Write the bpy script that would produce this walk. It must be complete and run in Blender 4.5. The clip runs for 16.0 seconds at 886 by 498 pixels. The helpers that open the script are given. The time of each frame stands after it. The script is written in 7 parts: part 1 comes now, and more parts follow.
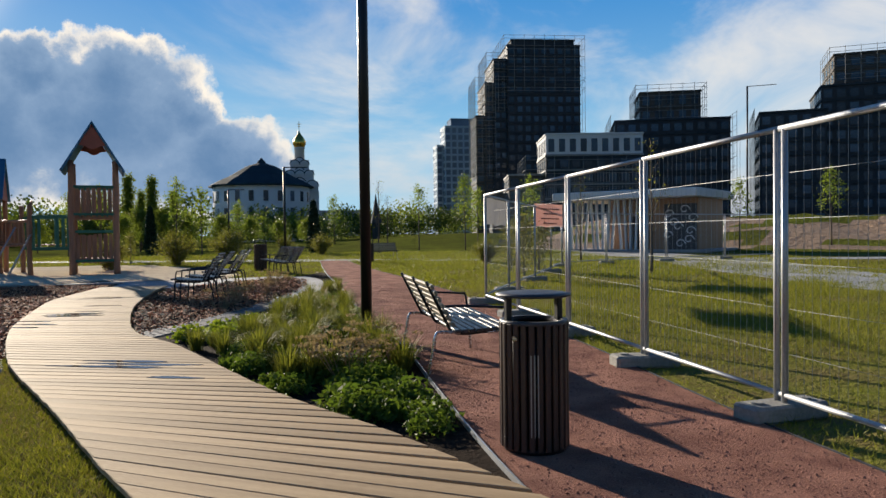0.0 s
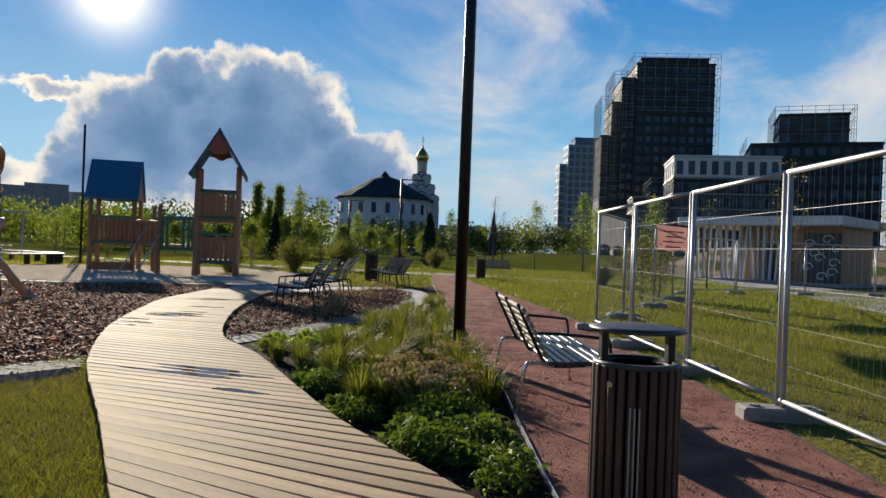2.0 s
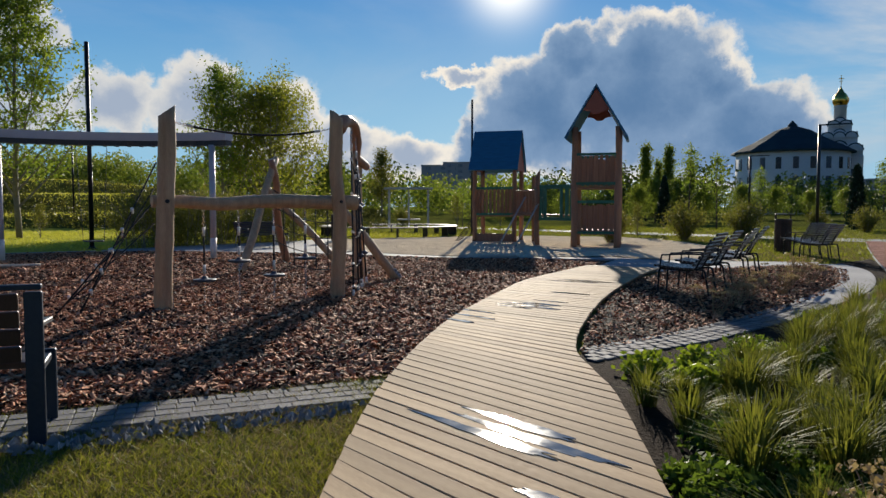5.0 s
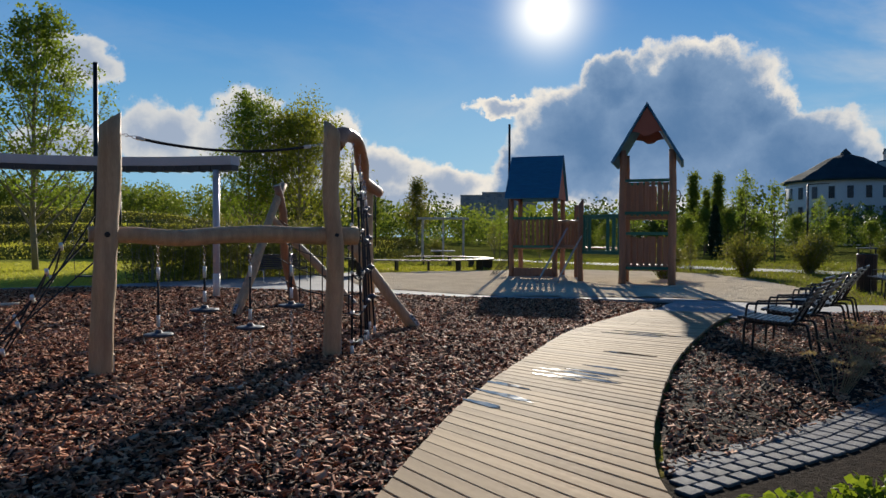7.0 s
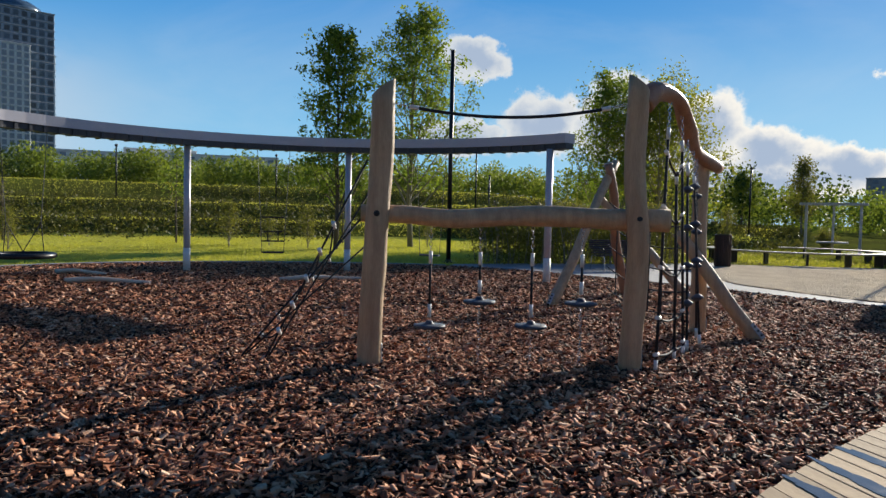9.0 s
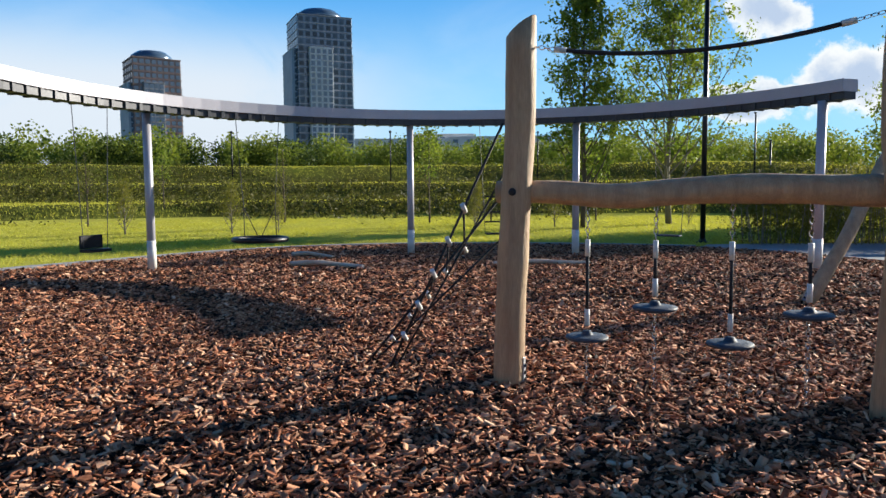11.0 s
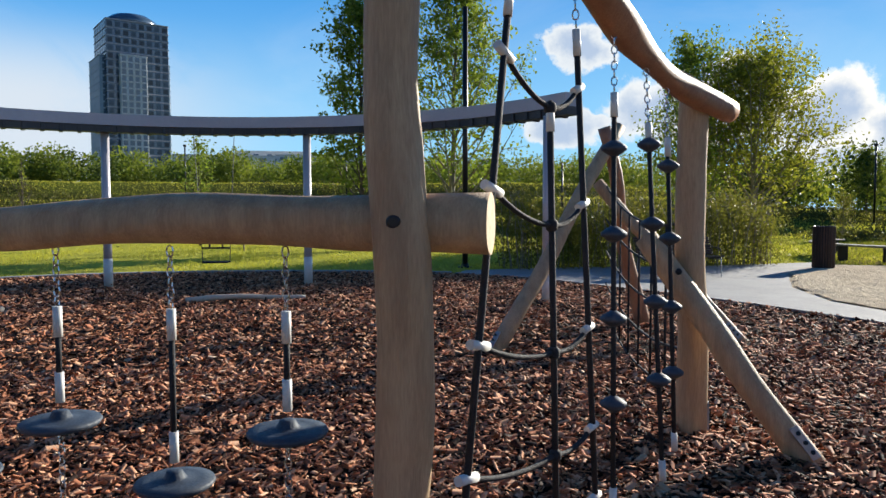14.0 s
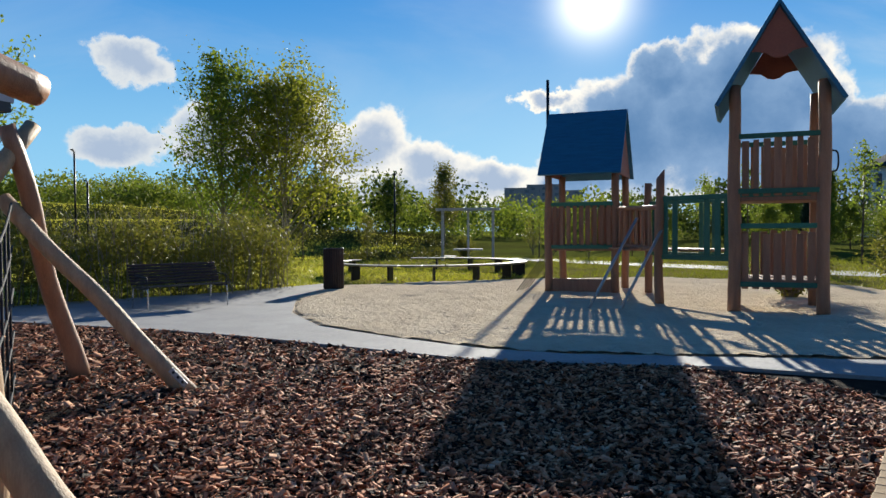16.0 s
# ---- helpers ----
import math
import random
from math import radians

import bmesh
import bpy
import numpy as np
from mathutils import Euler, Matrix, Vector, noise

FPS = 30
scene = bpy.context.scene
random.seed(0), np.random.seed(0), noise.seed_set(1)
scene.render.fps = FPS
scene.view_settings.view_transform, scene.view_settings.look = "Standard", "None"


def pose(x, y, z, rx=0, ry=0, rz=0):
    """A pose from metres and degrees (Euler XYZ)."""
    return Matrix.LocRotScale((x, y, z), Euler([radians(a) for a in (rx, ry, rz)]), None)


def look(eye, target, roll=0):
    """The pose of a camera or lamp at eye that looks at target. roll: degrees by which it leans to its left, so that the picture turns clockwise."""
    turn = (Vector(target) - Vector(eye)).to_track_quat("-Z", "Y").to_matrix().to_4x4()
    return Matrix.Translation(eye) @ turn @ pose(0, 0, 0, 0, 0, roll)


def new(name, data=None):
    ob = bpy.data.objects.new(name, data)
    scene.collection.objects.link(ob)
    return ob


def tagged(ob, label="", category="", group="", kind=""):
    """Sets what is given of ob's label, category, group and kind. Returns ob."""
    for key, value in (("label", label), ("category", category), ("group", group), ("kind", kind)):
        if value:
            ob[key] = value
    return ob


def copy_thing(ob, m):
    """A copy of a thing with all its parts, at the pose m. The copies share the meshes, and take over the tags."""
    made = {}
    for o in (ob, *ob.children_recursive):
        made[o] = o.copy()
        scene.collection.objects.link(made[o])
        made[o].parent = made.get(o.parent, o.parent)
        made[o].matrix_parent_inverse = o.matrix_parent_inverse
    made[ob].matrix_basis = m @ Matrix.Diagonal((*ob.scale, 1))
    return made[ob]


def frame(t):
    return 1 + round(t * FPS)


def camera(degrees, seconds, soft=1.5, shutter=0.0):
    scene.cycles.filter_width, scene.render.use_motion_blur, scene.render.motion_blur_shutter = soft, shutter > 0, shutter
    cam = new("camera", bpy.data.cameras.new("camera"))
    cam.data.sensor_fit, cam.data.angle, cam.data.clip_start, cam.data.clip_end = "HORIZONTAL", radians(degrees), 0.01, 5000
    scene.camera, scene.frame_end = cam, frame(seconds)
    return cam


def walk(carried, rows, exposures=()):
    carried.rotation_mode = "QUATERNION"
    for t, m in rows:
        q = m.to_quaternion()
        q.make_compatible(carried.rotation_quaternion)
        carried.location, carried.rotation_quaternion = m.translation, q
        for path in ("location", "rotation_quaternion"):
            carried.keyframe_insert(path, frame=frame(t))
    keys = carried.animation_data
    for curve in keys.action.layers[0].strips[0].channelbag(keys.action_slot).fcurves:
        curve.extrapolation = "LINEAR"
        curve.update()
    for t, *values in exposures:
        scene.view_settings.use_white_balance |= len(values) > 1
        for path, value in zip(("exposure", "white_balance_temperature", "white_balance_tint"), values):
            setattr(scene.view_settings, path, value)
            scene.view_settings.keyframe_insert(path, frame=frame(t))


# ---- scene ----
cam = camera(63.5, 16.0)
PATH = [
    (0, (0.308, 0.574, 1.279), (0.274, 2.573, 1.235), -0.7),
    (0.5, (0.328, 0.568, 1.269), (0.244, 2.566, 1.258), -0.1),
    (1, (0.352, 0.67, 1.267), (0.206, 2.664, 1.277), 0.5),
    (1.5, (0.404, 0.978, 1.257), (0.166, 2.964, 1.275), 1.3),
    (2, (0.46, 1.345, 1.252), (0.099, 3.312, 1.252), 2.1),
    (2.5, (0.476, 1.754, 1.257), (-0.007, 3.695, 1.228), 2.7),
    (3, (0.381, 2.242, 1.257), (-0.239, 4.142, 1.188), 2.7),
    (3.5, (0.241, 2.697, 1.238), (-0.517, 4.545, 1.135), 2.1),
    (4, (0.063, 3.103, 1.296), (-0.871, 4.867, 1.171), 1.1),
    (4.5, (-0.255, 3.579, 1.342), (-1.402, 5.212, 1.206), 0.4),
    (4.7, (-0.366, 3.766, 1.323), (-1.598, 5.335, 1.187), 0.1),
    (6.8, (-1.698, 5.697, 1.37), (-3.136, 7.086, 1.306), 0.1),
    (7, (-1.826, 5.837, 1.378), (-3.218, 7.273, 1.344), 0.1),
    (7.5, (-2.069, 6.243, 1.359), (-3.422, 7.715, 1.382), 0.6),
    (8, (-2.314, 6.596, 1.37), (-3.796, 7.939, 1.391), 1.3),
    (8.5, (-2.517, 6.957, 1.4), (-4.229, 7.991, 1.374), 1.4),
    (9, (-2.703, 7.278, 1.374), (-4.615, 7.857, 1.285), 1.3),
    (9.5, (-2.964, 7.563, 1.38), (-4.949, 7.757, 1.233), 0.8),
    (9.7, (-3.084, 7.687, 1.394), (-5.076, 7.767, 1.233), 0.4),
    (11.8, (-4.524, 9.049, 1.408), (-6.509, 8.863, 1.248), -0.5),
    (12, (-4.648, 9.195, 1.422), (-6.638, 9.068, 1.267), -0.4),
    (12.5, (-5.015, 9.565, 1.418), (-7.009, 9.576, 1.272), -0.4),
    (13, (-5.345, 9.908, 1.41), (-7.338, 10.014, 1.27), -0.4),
    (13.5, (-5.624, 10.276, 1.435), (-7.611, 10.461, 1.307), -0.4),
    (14, (-5.947, 10.615, 1.434), (-7.923, 10.905, 1.325), -0.1),
    (14.5, (-6.191, 10.99, 1.419), (-8.131, 11.466, 1.326), 0.3),
    (15, (-6.365, 11.425, 1.45), (-8.227, 12.151, 1.379), 0.3),
    (15.5, (-6.623, 11.857, 1.464), (-8.336, 12.887, 1.408), 0.1),
    (16, (-6.729, 12.287, 1.429), (-8.209, 13.632, 1.379), -0.4),
]
walk(cam, [(t, look(eye, target, roll)) for t, eye, target, roll in PATH], [(0.0, 0.72, 6900, 10), (3.0, 0.58, 6850, 10), (4.5, 0.50, 6650, 9), (7.0, 0.44, 6500, 9), (8.0, 0.34, 6450, 8), (8.5, 0.40, 6450, 8), (9.0, 0.68, 6400, 8), (9.7, 1.02, 6400, 8), (12.0, 1.06, 6400, 7), (13.5, 1.0, 6350, 7), (14.5, 0.90, 6350, 8), (16.0, 0.76, 6350, 7)])

# ---- world, sun and sky ----
SUN_AZ, SUN_EL = 35.9, 17.2          # degrees left of +y, above the horizon


def direction(az, el=0.0):
    """Unit vector for an azimuth left of +y and an elevation."""
    a, e = radians(az), radians(el)
    return Vector((-math.sin(a) * math.cos(e), math.cos(a) * math.cos(e), math.sin(e)))


def at(az, d, z=0.0, origin=(-3.0, 6.5)):
    return Vector((origin[0] - math.sin(radians(az)) * d, origin[1] + math.cos(radians(az)) * d, z))


sun = new("sun", bpy.data.lights.new("sun", "SUN"))
sun.data.energy, sun.data.angle, sun.data.color = 5.0, radians(0.6), (1.0, 0.91, 0.78)
sun.matrix_world = look((0, 0, 40), Vector((0, 0, 40)) - direction(SUN_AZ, SUN_EL))


class Nodes:
    """Short hand for building a node tree."""

    def __init__(self, tree):
        self.tree = tree

    def add(self, kind, inputs=(), **props):
        n = self.tree.nodes.new(kind)
        for k, v in props.items():
            setattr(n, k, v)
        for k, v in dict(inputs).items():
            self.put(n.inputs[k], v)
        return n

    def put(self, socket, v):
        if hasattr(v, "is_output"):
            self.tree.links.new(v, socket)
        elif hasattr(v, "outputs"):
            self.tree.links.new(v.outputs[0], socket)
        else:
            socket.default_value = v

    def math(self, op, a, b=0.0, clamp=False):
        n = self.add("ShaderNodeMath", operation=op, use_clamp=clamp)
        self.put(n.inputs[0], a)
        self.put(n.inputs[1], b)
        return n.outputs[0]

    def ramp(self, v, lo, hi, a=0.0, b=1.0):
        n = self.add("ShaderNodeMapRange", interpolation_type="SMOOTHSTEP")
        for i, x in enumerate((v, lo, hi, a, b)):
            self.put(n.inputs[i], x)
        return n.outputs[0]

    def mix(self, f, a, b, mode="MIX"):
        n = self.add("ShaderNodeMix", data_type="RGBA", blend_type=mode)
        self.put(n.inputs[0], f)
        self.put(n.inputs[6], a)
        self.put(n.inputs[7], b)
        return n.outputs[2]

    def noise(self, vec, scale, detail=3.0, rough=0.55, distort=0.0):
        return self.add("ShaderNodeTexNoise", {"Vector": vec, "Scale": scale, "Detail": detail, "Roughness": rough, "Distortion": distort}).outputs[0]


def build_world():
    world = bpy.data.worlds.new("sky")
    scene.world = world
    world.use_nodes = True
    tree = world.node_tree
    tree.nodes.clear()
    N = Nodes(tree)
    sky = N.add("ShaderNodeTexSky", sky_type="NISHITA", sun_disc=False, sun_elevation=radians(SUN_EL), sun_rotation=radians(-SUN_AZ), air_density=1.0, dust_density=0.6, ozone_density=2.0)
    vec = N.add("ShaderNodeTexCoord").outputs["Generated"]
    sep = N.add("ShaderNodeSeparateXYZ", {0: vec})
    x, y, z = sep.outputs[0], sep.outputs[1], sep.outputs[2]
    # azimuth and elevation in degrees
    az = N.math("MULTIPLY", N.math("ARCTAN2", N.math("MULTIPLY", x, -1.0), y), 57.29578)
    el = N.math("MULTIPLY", N.math("ARCSINE", z), 57.29578)
    coord = N.add("ShaderNodeCombineXYZ", {0: az, 1: el, 2: 0.0}).outputs[0]
    wob = N.add("ShaderNodeTexNoise", {"Vector": coord, "Scale": 0.16, "Detail": 7.0, "Roughness": 0.62})
    wv = N.add("ShaderNodeVectorMath", {0: wob.outputs["Color"], 1: (0.5, 0.5, 0.5)}, operation="SUBTRACT").outputs[0]
    wx = N.add("ShaderNodeSeparateXYZ", {0: wv})
    azw = N.math("ADD", az, N.math("MULTIPLY", wx.outputs[0], 8.0))
    elw = N.math("ADD", el, N.math("MULTIPLY", wx.outputs[1], 6.5))

    def blob(a, e, ra, re):
        """1 in the middle of a cloud lobe, 0 on its rim, negative outside."""
        da = N.math("DIVIDE", N.math("SUBTRACT", azw, a), ra)
        de = N.math("DIVIDE", N.math("SUBTRACT", elw, e), re)
        r = N.math("SQRT", N.math("ADD", N.math("MULTIPLY", da, da), N.math("MULTIPLY", de, de)))
        return N.math("SUBTRACT", 1.0, r)

    def union(lobes):
        out = None
        for lobe in lobes:
            b = blob(*lobe)
            out = b if out is None else N.math("MAXIMUM", out, b)
        return out

    # the great cumulus beside the sun, and the lower banks along the horizon
    big = union(((26, 7.8, 9.5, 6.6), (33, 7.2, 6.3, 5.6), (18.5, 5.2, 7, 4.0), (26, 11.4, 5.0, 4.0), (30.5, 11.6, 3.8, 3.0), (37, 4.8, 4.5, 3.2), (20.5, 8.6, 4.0, 2.6)))
    banks = union(((48.5, 5.2, 4.5, 2.6), (54, 6.8, 4.2, 3.2), (60, 7.6, 4.0, 3.4), (66, 7.6, 3.6, 2.8), (44, 4.2, 4, 2.2), (71, 12.7, 3.0, 2.0), (72, 6.0, 4, 1.8), (39, 10.4, 2.6, 1.0), (15.5, 3.4, 4.0, 1.3), (49, 3.0, 10, 2.0)))
    grain = N.noise(coord, 0.45, 6.0, 0.6)
    fine = N.math("MULTIPLY", N.math("SUBTRACT", grain, 0.5), 0.30)
    bigv, bankv = N.math("ADD", big, fine), N.math("ADD", banks, fine)
    big_m, bank_m = N.ramp(bigv, -0.03, 0.13), N.ramp(bankv, -0.02, 0.22)
    # thin high veils away from the sun
    stretch = N.add("ShaderNodeMapping", {"Vector": coord, "Scale": (0.045, 0.10, 1.0), "Rotation": (0, 0, 0.28)})
    veil_n = N.noise(stretch.outputs[0], 1.0, 7.0, 0.58, 0.6)
    veil = N.math("MULTIPLY", N.ramp(veil_n, 0.43, 0.68), N.math("MULTIPLY", N.ramp(az, 26.0, 6.0, 0.10, 0.85), N.math("MULTIPLY", N.ramp(el, 36.0, 26.0), N.ramp(az, -100.0, -50.0))))
    low_w = N.math("MULTIPLY", N.ramp(az, 90.0, 112.0), N.math("MULTIPLY", N.math("MULTIPLY", N.ramp(az, 178.0, 140.0), N.ramp(el, 14.5, 7.5)), N.ramp(veil_n, 0.18, 0.42)))
    low_e = N.math("MULTIPLY", N.ramp(az, 24.0, 12.0), N.math("MULTIPLY", N.ramp(el, 9.0, 2.0, 0.0, 0.85), N.ramp(veil_n, 0.28, 0.6)))
    # angle to the sun
    sd = direction(SUN_AZ, SUN_EL)
    dot = N.add("ShaderNodeVectorMath", {0: vec, 1: sd}, operation="DOT_PRODUCT").outputs["Value"]
    ang = N.math("MULTIPLY", N.math("ARCCOSINE", N.math("MINIMUM", dot, 1.0)), 57.29578)
    near = N.ramp(ang, 40.0, 4.0)
    blue = N.mix(N.ramp(el, 1.0, 22.0), (0.30, 0.62, 0.88, 1), (0.022, 0.25, 0.68, 1))
    blue = N.mix(N.ramp(el, 24.0, 48.0), blue, (0.006, 0.050, 0.19, 1))
    base = N.mix(0.9, N.mix(1.0, sky.outputs[0], (0.05, 0.05, 0.05, 1), "MULTIPLY"), blue)
    base = N.mix(N.ramp(ang, 80.0, 140.0, 0.0, 0.62), base, (0.004, 0.03, 0.10, 1))
    billow = N.noise(coord, 0.22, 7.0, 0.62, 0.4)
    rim = N.ramp(N.math("ADD", bigv, N.math("MULTIPLY", N.math("SUBTRACT", billow, 0.52), 0.60)), -0.02, 0.36)
    body = N.mix(N.ramp(N.math("ADD", bigv, N.math("MULTIPLY", grain, 0.5)), 0.3, 1.3), (0.26, 0.39, 0.59, 1), (0.12, 0.235, 0.43, 1))
    bright = N.mix(near, (0.70, 0.72, 0.74, 1), (1.1, 1.0, 0.86, 1))
    big_c = N.mix(rim, bright, body)
    bank_c = N.mix(N.ramp(bankv, 0.08, 0.75), bright, (0.40, 0.48, 0.62, 1))
    col = N.mix(veil, base, (0.80, 0.79, 0.78, 1))
    col = N.mix(N.math("MAXIMUM", low_w, low_e), col, (0.58, 0.63, 0.70, 1))
    col = N.mix(bank_m, col, bank_c)
    col = N.mix(big_m, col, big_c)
    # haze and glare of the sun itself
    glow = N.math("POWER", N.ramp(ang, 8.5, 0.0), 4.2)
    disc = N.ramp(ang, 1.5, 0.9)
    col = N.mix(glow, col, (1.6, 1.55, 1.45, 1))
    col = N.mix(disc, col, (6.0, 5.6, 5.0, 1))
    bg = N.add("ShaderNodeBackground", {"Color": col, "Strength": SKY_STRENGTH})
    N.put(N.add("ShaderNodeOutputWorld").inputs[0], bg)


SKY_STRENGTH = 0.65
build_world()

# ---- materials ----
def mat(name, a, b=None, rough=0.7, metal=0.0, scale=6.0, fine=60.0, bump=0.0, bump_scale=None, stretch=(1, 1, 1), coords="Object", vary=0.0, stain=0.25, spec=0.5, translucent=0.0, bump_dist=0.01):
    """A procedural surface: two colours mixed by noise at two scales, a per-object shift in value, and fine relief."""
    m = bpy.data.materials.new(name)
    m.use_nodes = True
    tree = m.node_tree
    N = Nodes(tree)
    bsdf = tree.nodes["Principled BSDF"]
    tc = N.add("ShaderNodeTexCoord").outputs[coords]
    mp = N.add("ShaderNodeMapping", {"Vector": tc, "Scale": stretch}).outputs[0]
    big, small = N.noise(mp, scale, 4.0), N.noise(mp, fine, 3.0, 0.6)
    b = b or tuple(c * 0.7 for c in a)
    f = N.ramp(N.math("ADD", N.math("MULTIPLY", big, 0.62), N.math("MULTIPLY", small, 0.38)), 0.5 - stain, 0.5 + stain)
    col = N.mix(f, (*a, 1), (*b, 1))
    if vary:
        rnd = N.add("ShaderNodeObjectInfo").outputs["Random"]
        hsv = N.add("ShaderNodeHueSaturation", {"Color": col, "Value": N.ramp(rnd, 0.0, 1.0, 1.0 - vary, 1.0 + vary)})
        col = hsv.outputs[0]
    N.put(bsdf.inputs["Base Color"], col)
    N.put(bsdf.inputs["Roughness"], N.ramp(small, 0.2, 0.8, max(rough - 0.1, 0.02), min(rough + 0.1, 1.0)))
    bsdf.inputs["Metallic"].default_value = metal
    bsdf.inputs["Specular IOR Level"].default_value = spec
    if bump:
        bn = N.noise(mp, bump_scale or fine, 4.0, 0.65)
        bp = N.add("ShaderNodeBump", {"Height": bn, "Strength": bump, "Distance": bump_dist})
        N.put(bsdf.inputs["Normal"], bp)
    if translucent:
        tr = N.add("ShaderNodeBsdfTranslucent", {"Color": col})
        mixs = N.add("ShaderNodeMixShader", {0: translucent, 1: bsdf.outputs[0], 2: tr.outputs[0]})
        N.put(tree.nodes["Material Output"].inputs[0], mixs)
    return m


def leafy(name, a, b, translucent=0.45, rough=0.55, spec=0.12):
    """Leaves: colour varies leaf by leaf, light shines through."""
    m = bpy.data.materials.new(name)
    m.use_nodes = True
    tree = m.node_tree
    N = Nodes(tree)
    bsdf = tree.nodes["Principled BSDF"]
    rnd = N.add("ShaderNodeNewGeometry").outputs["Random Per Island"]
    tc = N.add("ShaderNodeTexCoord").outputs["Object"]
    f = N.math("ADD", N.math("MULTIPLY", rnd, 0.7), N.math("MULTIPLY", N.noise(tc, 1.3, 2.0), 0.3))
    col = N.mix(f, (*a, 1), (*b, 1))
    N.put(bsdf.inputs["Base Color"], col)
    bsdf.inputs["Roughness"].default_value = rough
    bsdf.inputs["Specular IOR Level"].default_value = spec
    tr = N.add("ShaderNodeBsdfTranslucent", {"Color": N.mix(1.0, col, (1.25, 1.25, 0.75, 1), "MULTIPLY")})
    mixs = N.add("ShaderNodeMixShader", {0: translucent, 1: bsdf.outputs[0], 2: tr.outputs[0]})
    N.put(tree.nodes["Material Output"].inputs[0], mixs)
    return m


def chip_bark(name):
    """Bark chips: most of them dark red brown, some tan, a few bleached pale; each has its own shade and grain."""
    m = bpy.data.materials.new(name)
    m.use_nodes = True
    tree = m.node_tree
    N = Nodes(tree)
    bsdf = tree.nodes["Principled BSDF"]
    rnd = N.add("ShaderNodeNewGeometry").outputs["Random Per Island"]
    tc = N.add("ShaderNodeTexCoord").outputs["Object"]
    f = N.math("ADD", rnd, N.math("MULTIPLY", N.math("SUBTRACT", N.noise(tc, 55.0, 4.0, 0.65), 0.5), 0.5))
    f = N.math("ADD", f, N.math("MULTIPLY", N.math("SUBTRACT", N.noise(tc, 0.7, 3.0), 0.5), 0.35))
    col = N.mix(N.ramp(f, 0.05, 0.62), (0.018, 0.009, 0.007, 1), (0.45, 0.178, 0.092, 1))
    col = N.mix(N.ramp(f, 0.60, 0.86), col, (0.62, 0.34, 0.20, 1))
    col = N.mix(N.ramp(f, 0.93, 1.08), col, (0.66, 0.50, 0.36, 1))
    N.put(bsdf.inputs["Base Color"], col)
    bsdf.inputs["Roughness"].default_value = 0.75
    bsdf.inputs["Specular IOR Level"].default_value = 0.12
    bp = N.add("ShaderNodeBump", {"Height": N.noise(tc, 120.0, 3.0), "Strength": 0.5, "Distance": 0.004})
    N.put(bsdf.inputs["Normal"], bp)
    return m


M_GRASS = mat("lawn", (0.17, 0.19, 0.030), (0.17, 0.12, 0.065), 0.95, scale=0.9, fine=9.0, bump=0.8, bump_scale=14.0, spec=0.0, bump_dist=0.08)
M_BANKGRASS = mat("rough_grass", (0.13, 0.15, 0.026), (0.075, 0.075, 0.024), 0.95, scale=0.15, fine=2.0, bump=1.0, bump_scale=3.0, spec=0.0, bump_dist=0.3)
# lit copy of the lawn: sunshine is put into the brighter colour
M_WESTLAWN = mat("lawn_painted_sun", (0.46, 0.45, 0.075), (0.33, 0.32, 0.060), 0.95, scale=0.35, fine=6.0, bump=0.6, bump_scale=12.0, spec=0.0, bump_dist=0.05)
M_MULCH = mat("bark_mulch", (0.030, 0.017, 0.012), (0.010, 0.007, 0.006), 0.85, scale=9.0, fine=40.0, bump=1.0, bump_scale=28.0, spec=0.05, bump_dist=0.03)
M_SOIL = mat("bed_soil", (0.04, 0.028, 0.02), (0.018, 0.013, 0.010), 0.95, scale=7.0, fine=50.0, bump=1.0, bump_scale=30.0, spec=0.03, bump_dist=0.03)
M_SAND = mat("sand", (0.72, 0.62, 0.47), (0.56, 0.46, 0.33), 0.95, scale=1.4, fine=9.0, bump=1.0, bump_scale=9.0, spec=0.0, bump_dist=0.09)
M_RED = mat("red_gravel", (0.42, 0.21, 0.155), (0.20, 0.092, 0.070), 0.95, scale=2.2, fine=85.0, bump=1.0, bump_scale=90.0, spec=0.05, bump_dist=0.03, stain=0.16)
M_CONC = mat("concrete", (0.33, 0.33, 0.33), (0.21, 0.215, 0.22), 0.85, scale=1.1, fine=30.0, bump=0.3, bump_scale=60.0)
M_PAVER = mat("grey_paver", (0.15, 0.15, 0.155), (0.09, 0.09, 0.097), 0.85, scale=8.0, fine=60.0, bump=0.4, vary=0.25)
M_BLOCK = mat("concrete_block", (0.30, 0.29, 0.26), (0.17, 0.165, 0.15), 0.9, scale=5.0, fine=40.0, bump=0.6)
M_DECK = mat("deck_board", (0.50, 0.365, 0.22), (0.31, 0.215, 0.125), 0.8, scale=1.6, fine=24.0, stretch=(0.8, 9.0, 9.0), bump=0.25, bump_scale=14.0, vary=0.17, stain=0.3, spec=0.12, bump_dist=0.004)
M_LOG = mat("robinia_log", (0.52, 0.36, 0.21), (0.33, 0.21, 0.12), 0.62, scale=2.2, fine=22.0, stretch=(6, 6, 0.7), bump=0.6, bump_scale=16.0, stain=0.2, bump_dist=0.012)
M_LOG_RED = mat("robinia_log_reddish", (0.40, 0.21, 0.12), (0.24, 0.12, 0.07), 0.5, scale=2.2, fine=22.0, stretch=(5, 5, 0.9), bump=0.35, bump_scale=16.0, bump_dist=0.008)
M_LOGEND = mat("cut_wood_end", (0.62, 0.47, 0.30), (0.46, 0.32, 0.19), 0.7, scale=14.0, fine=60.0)
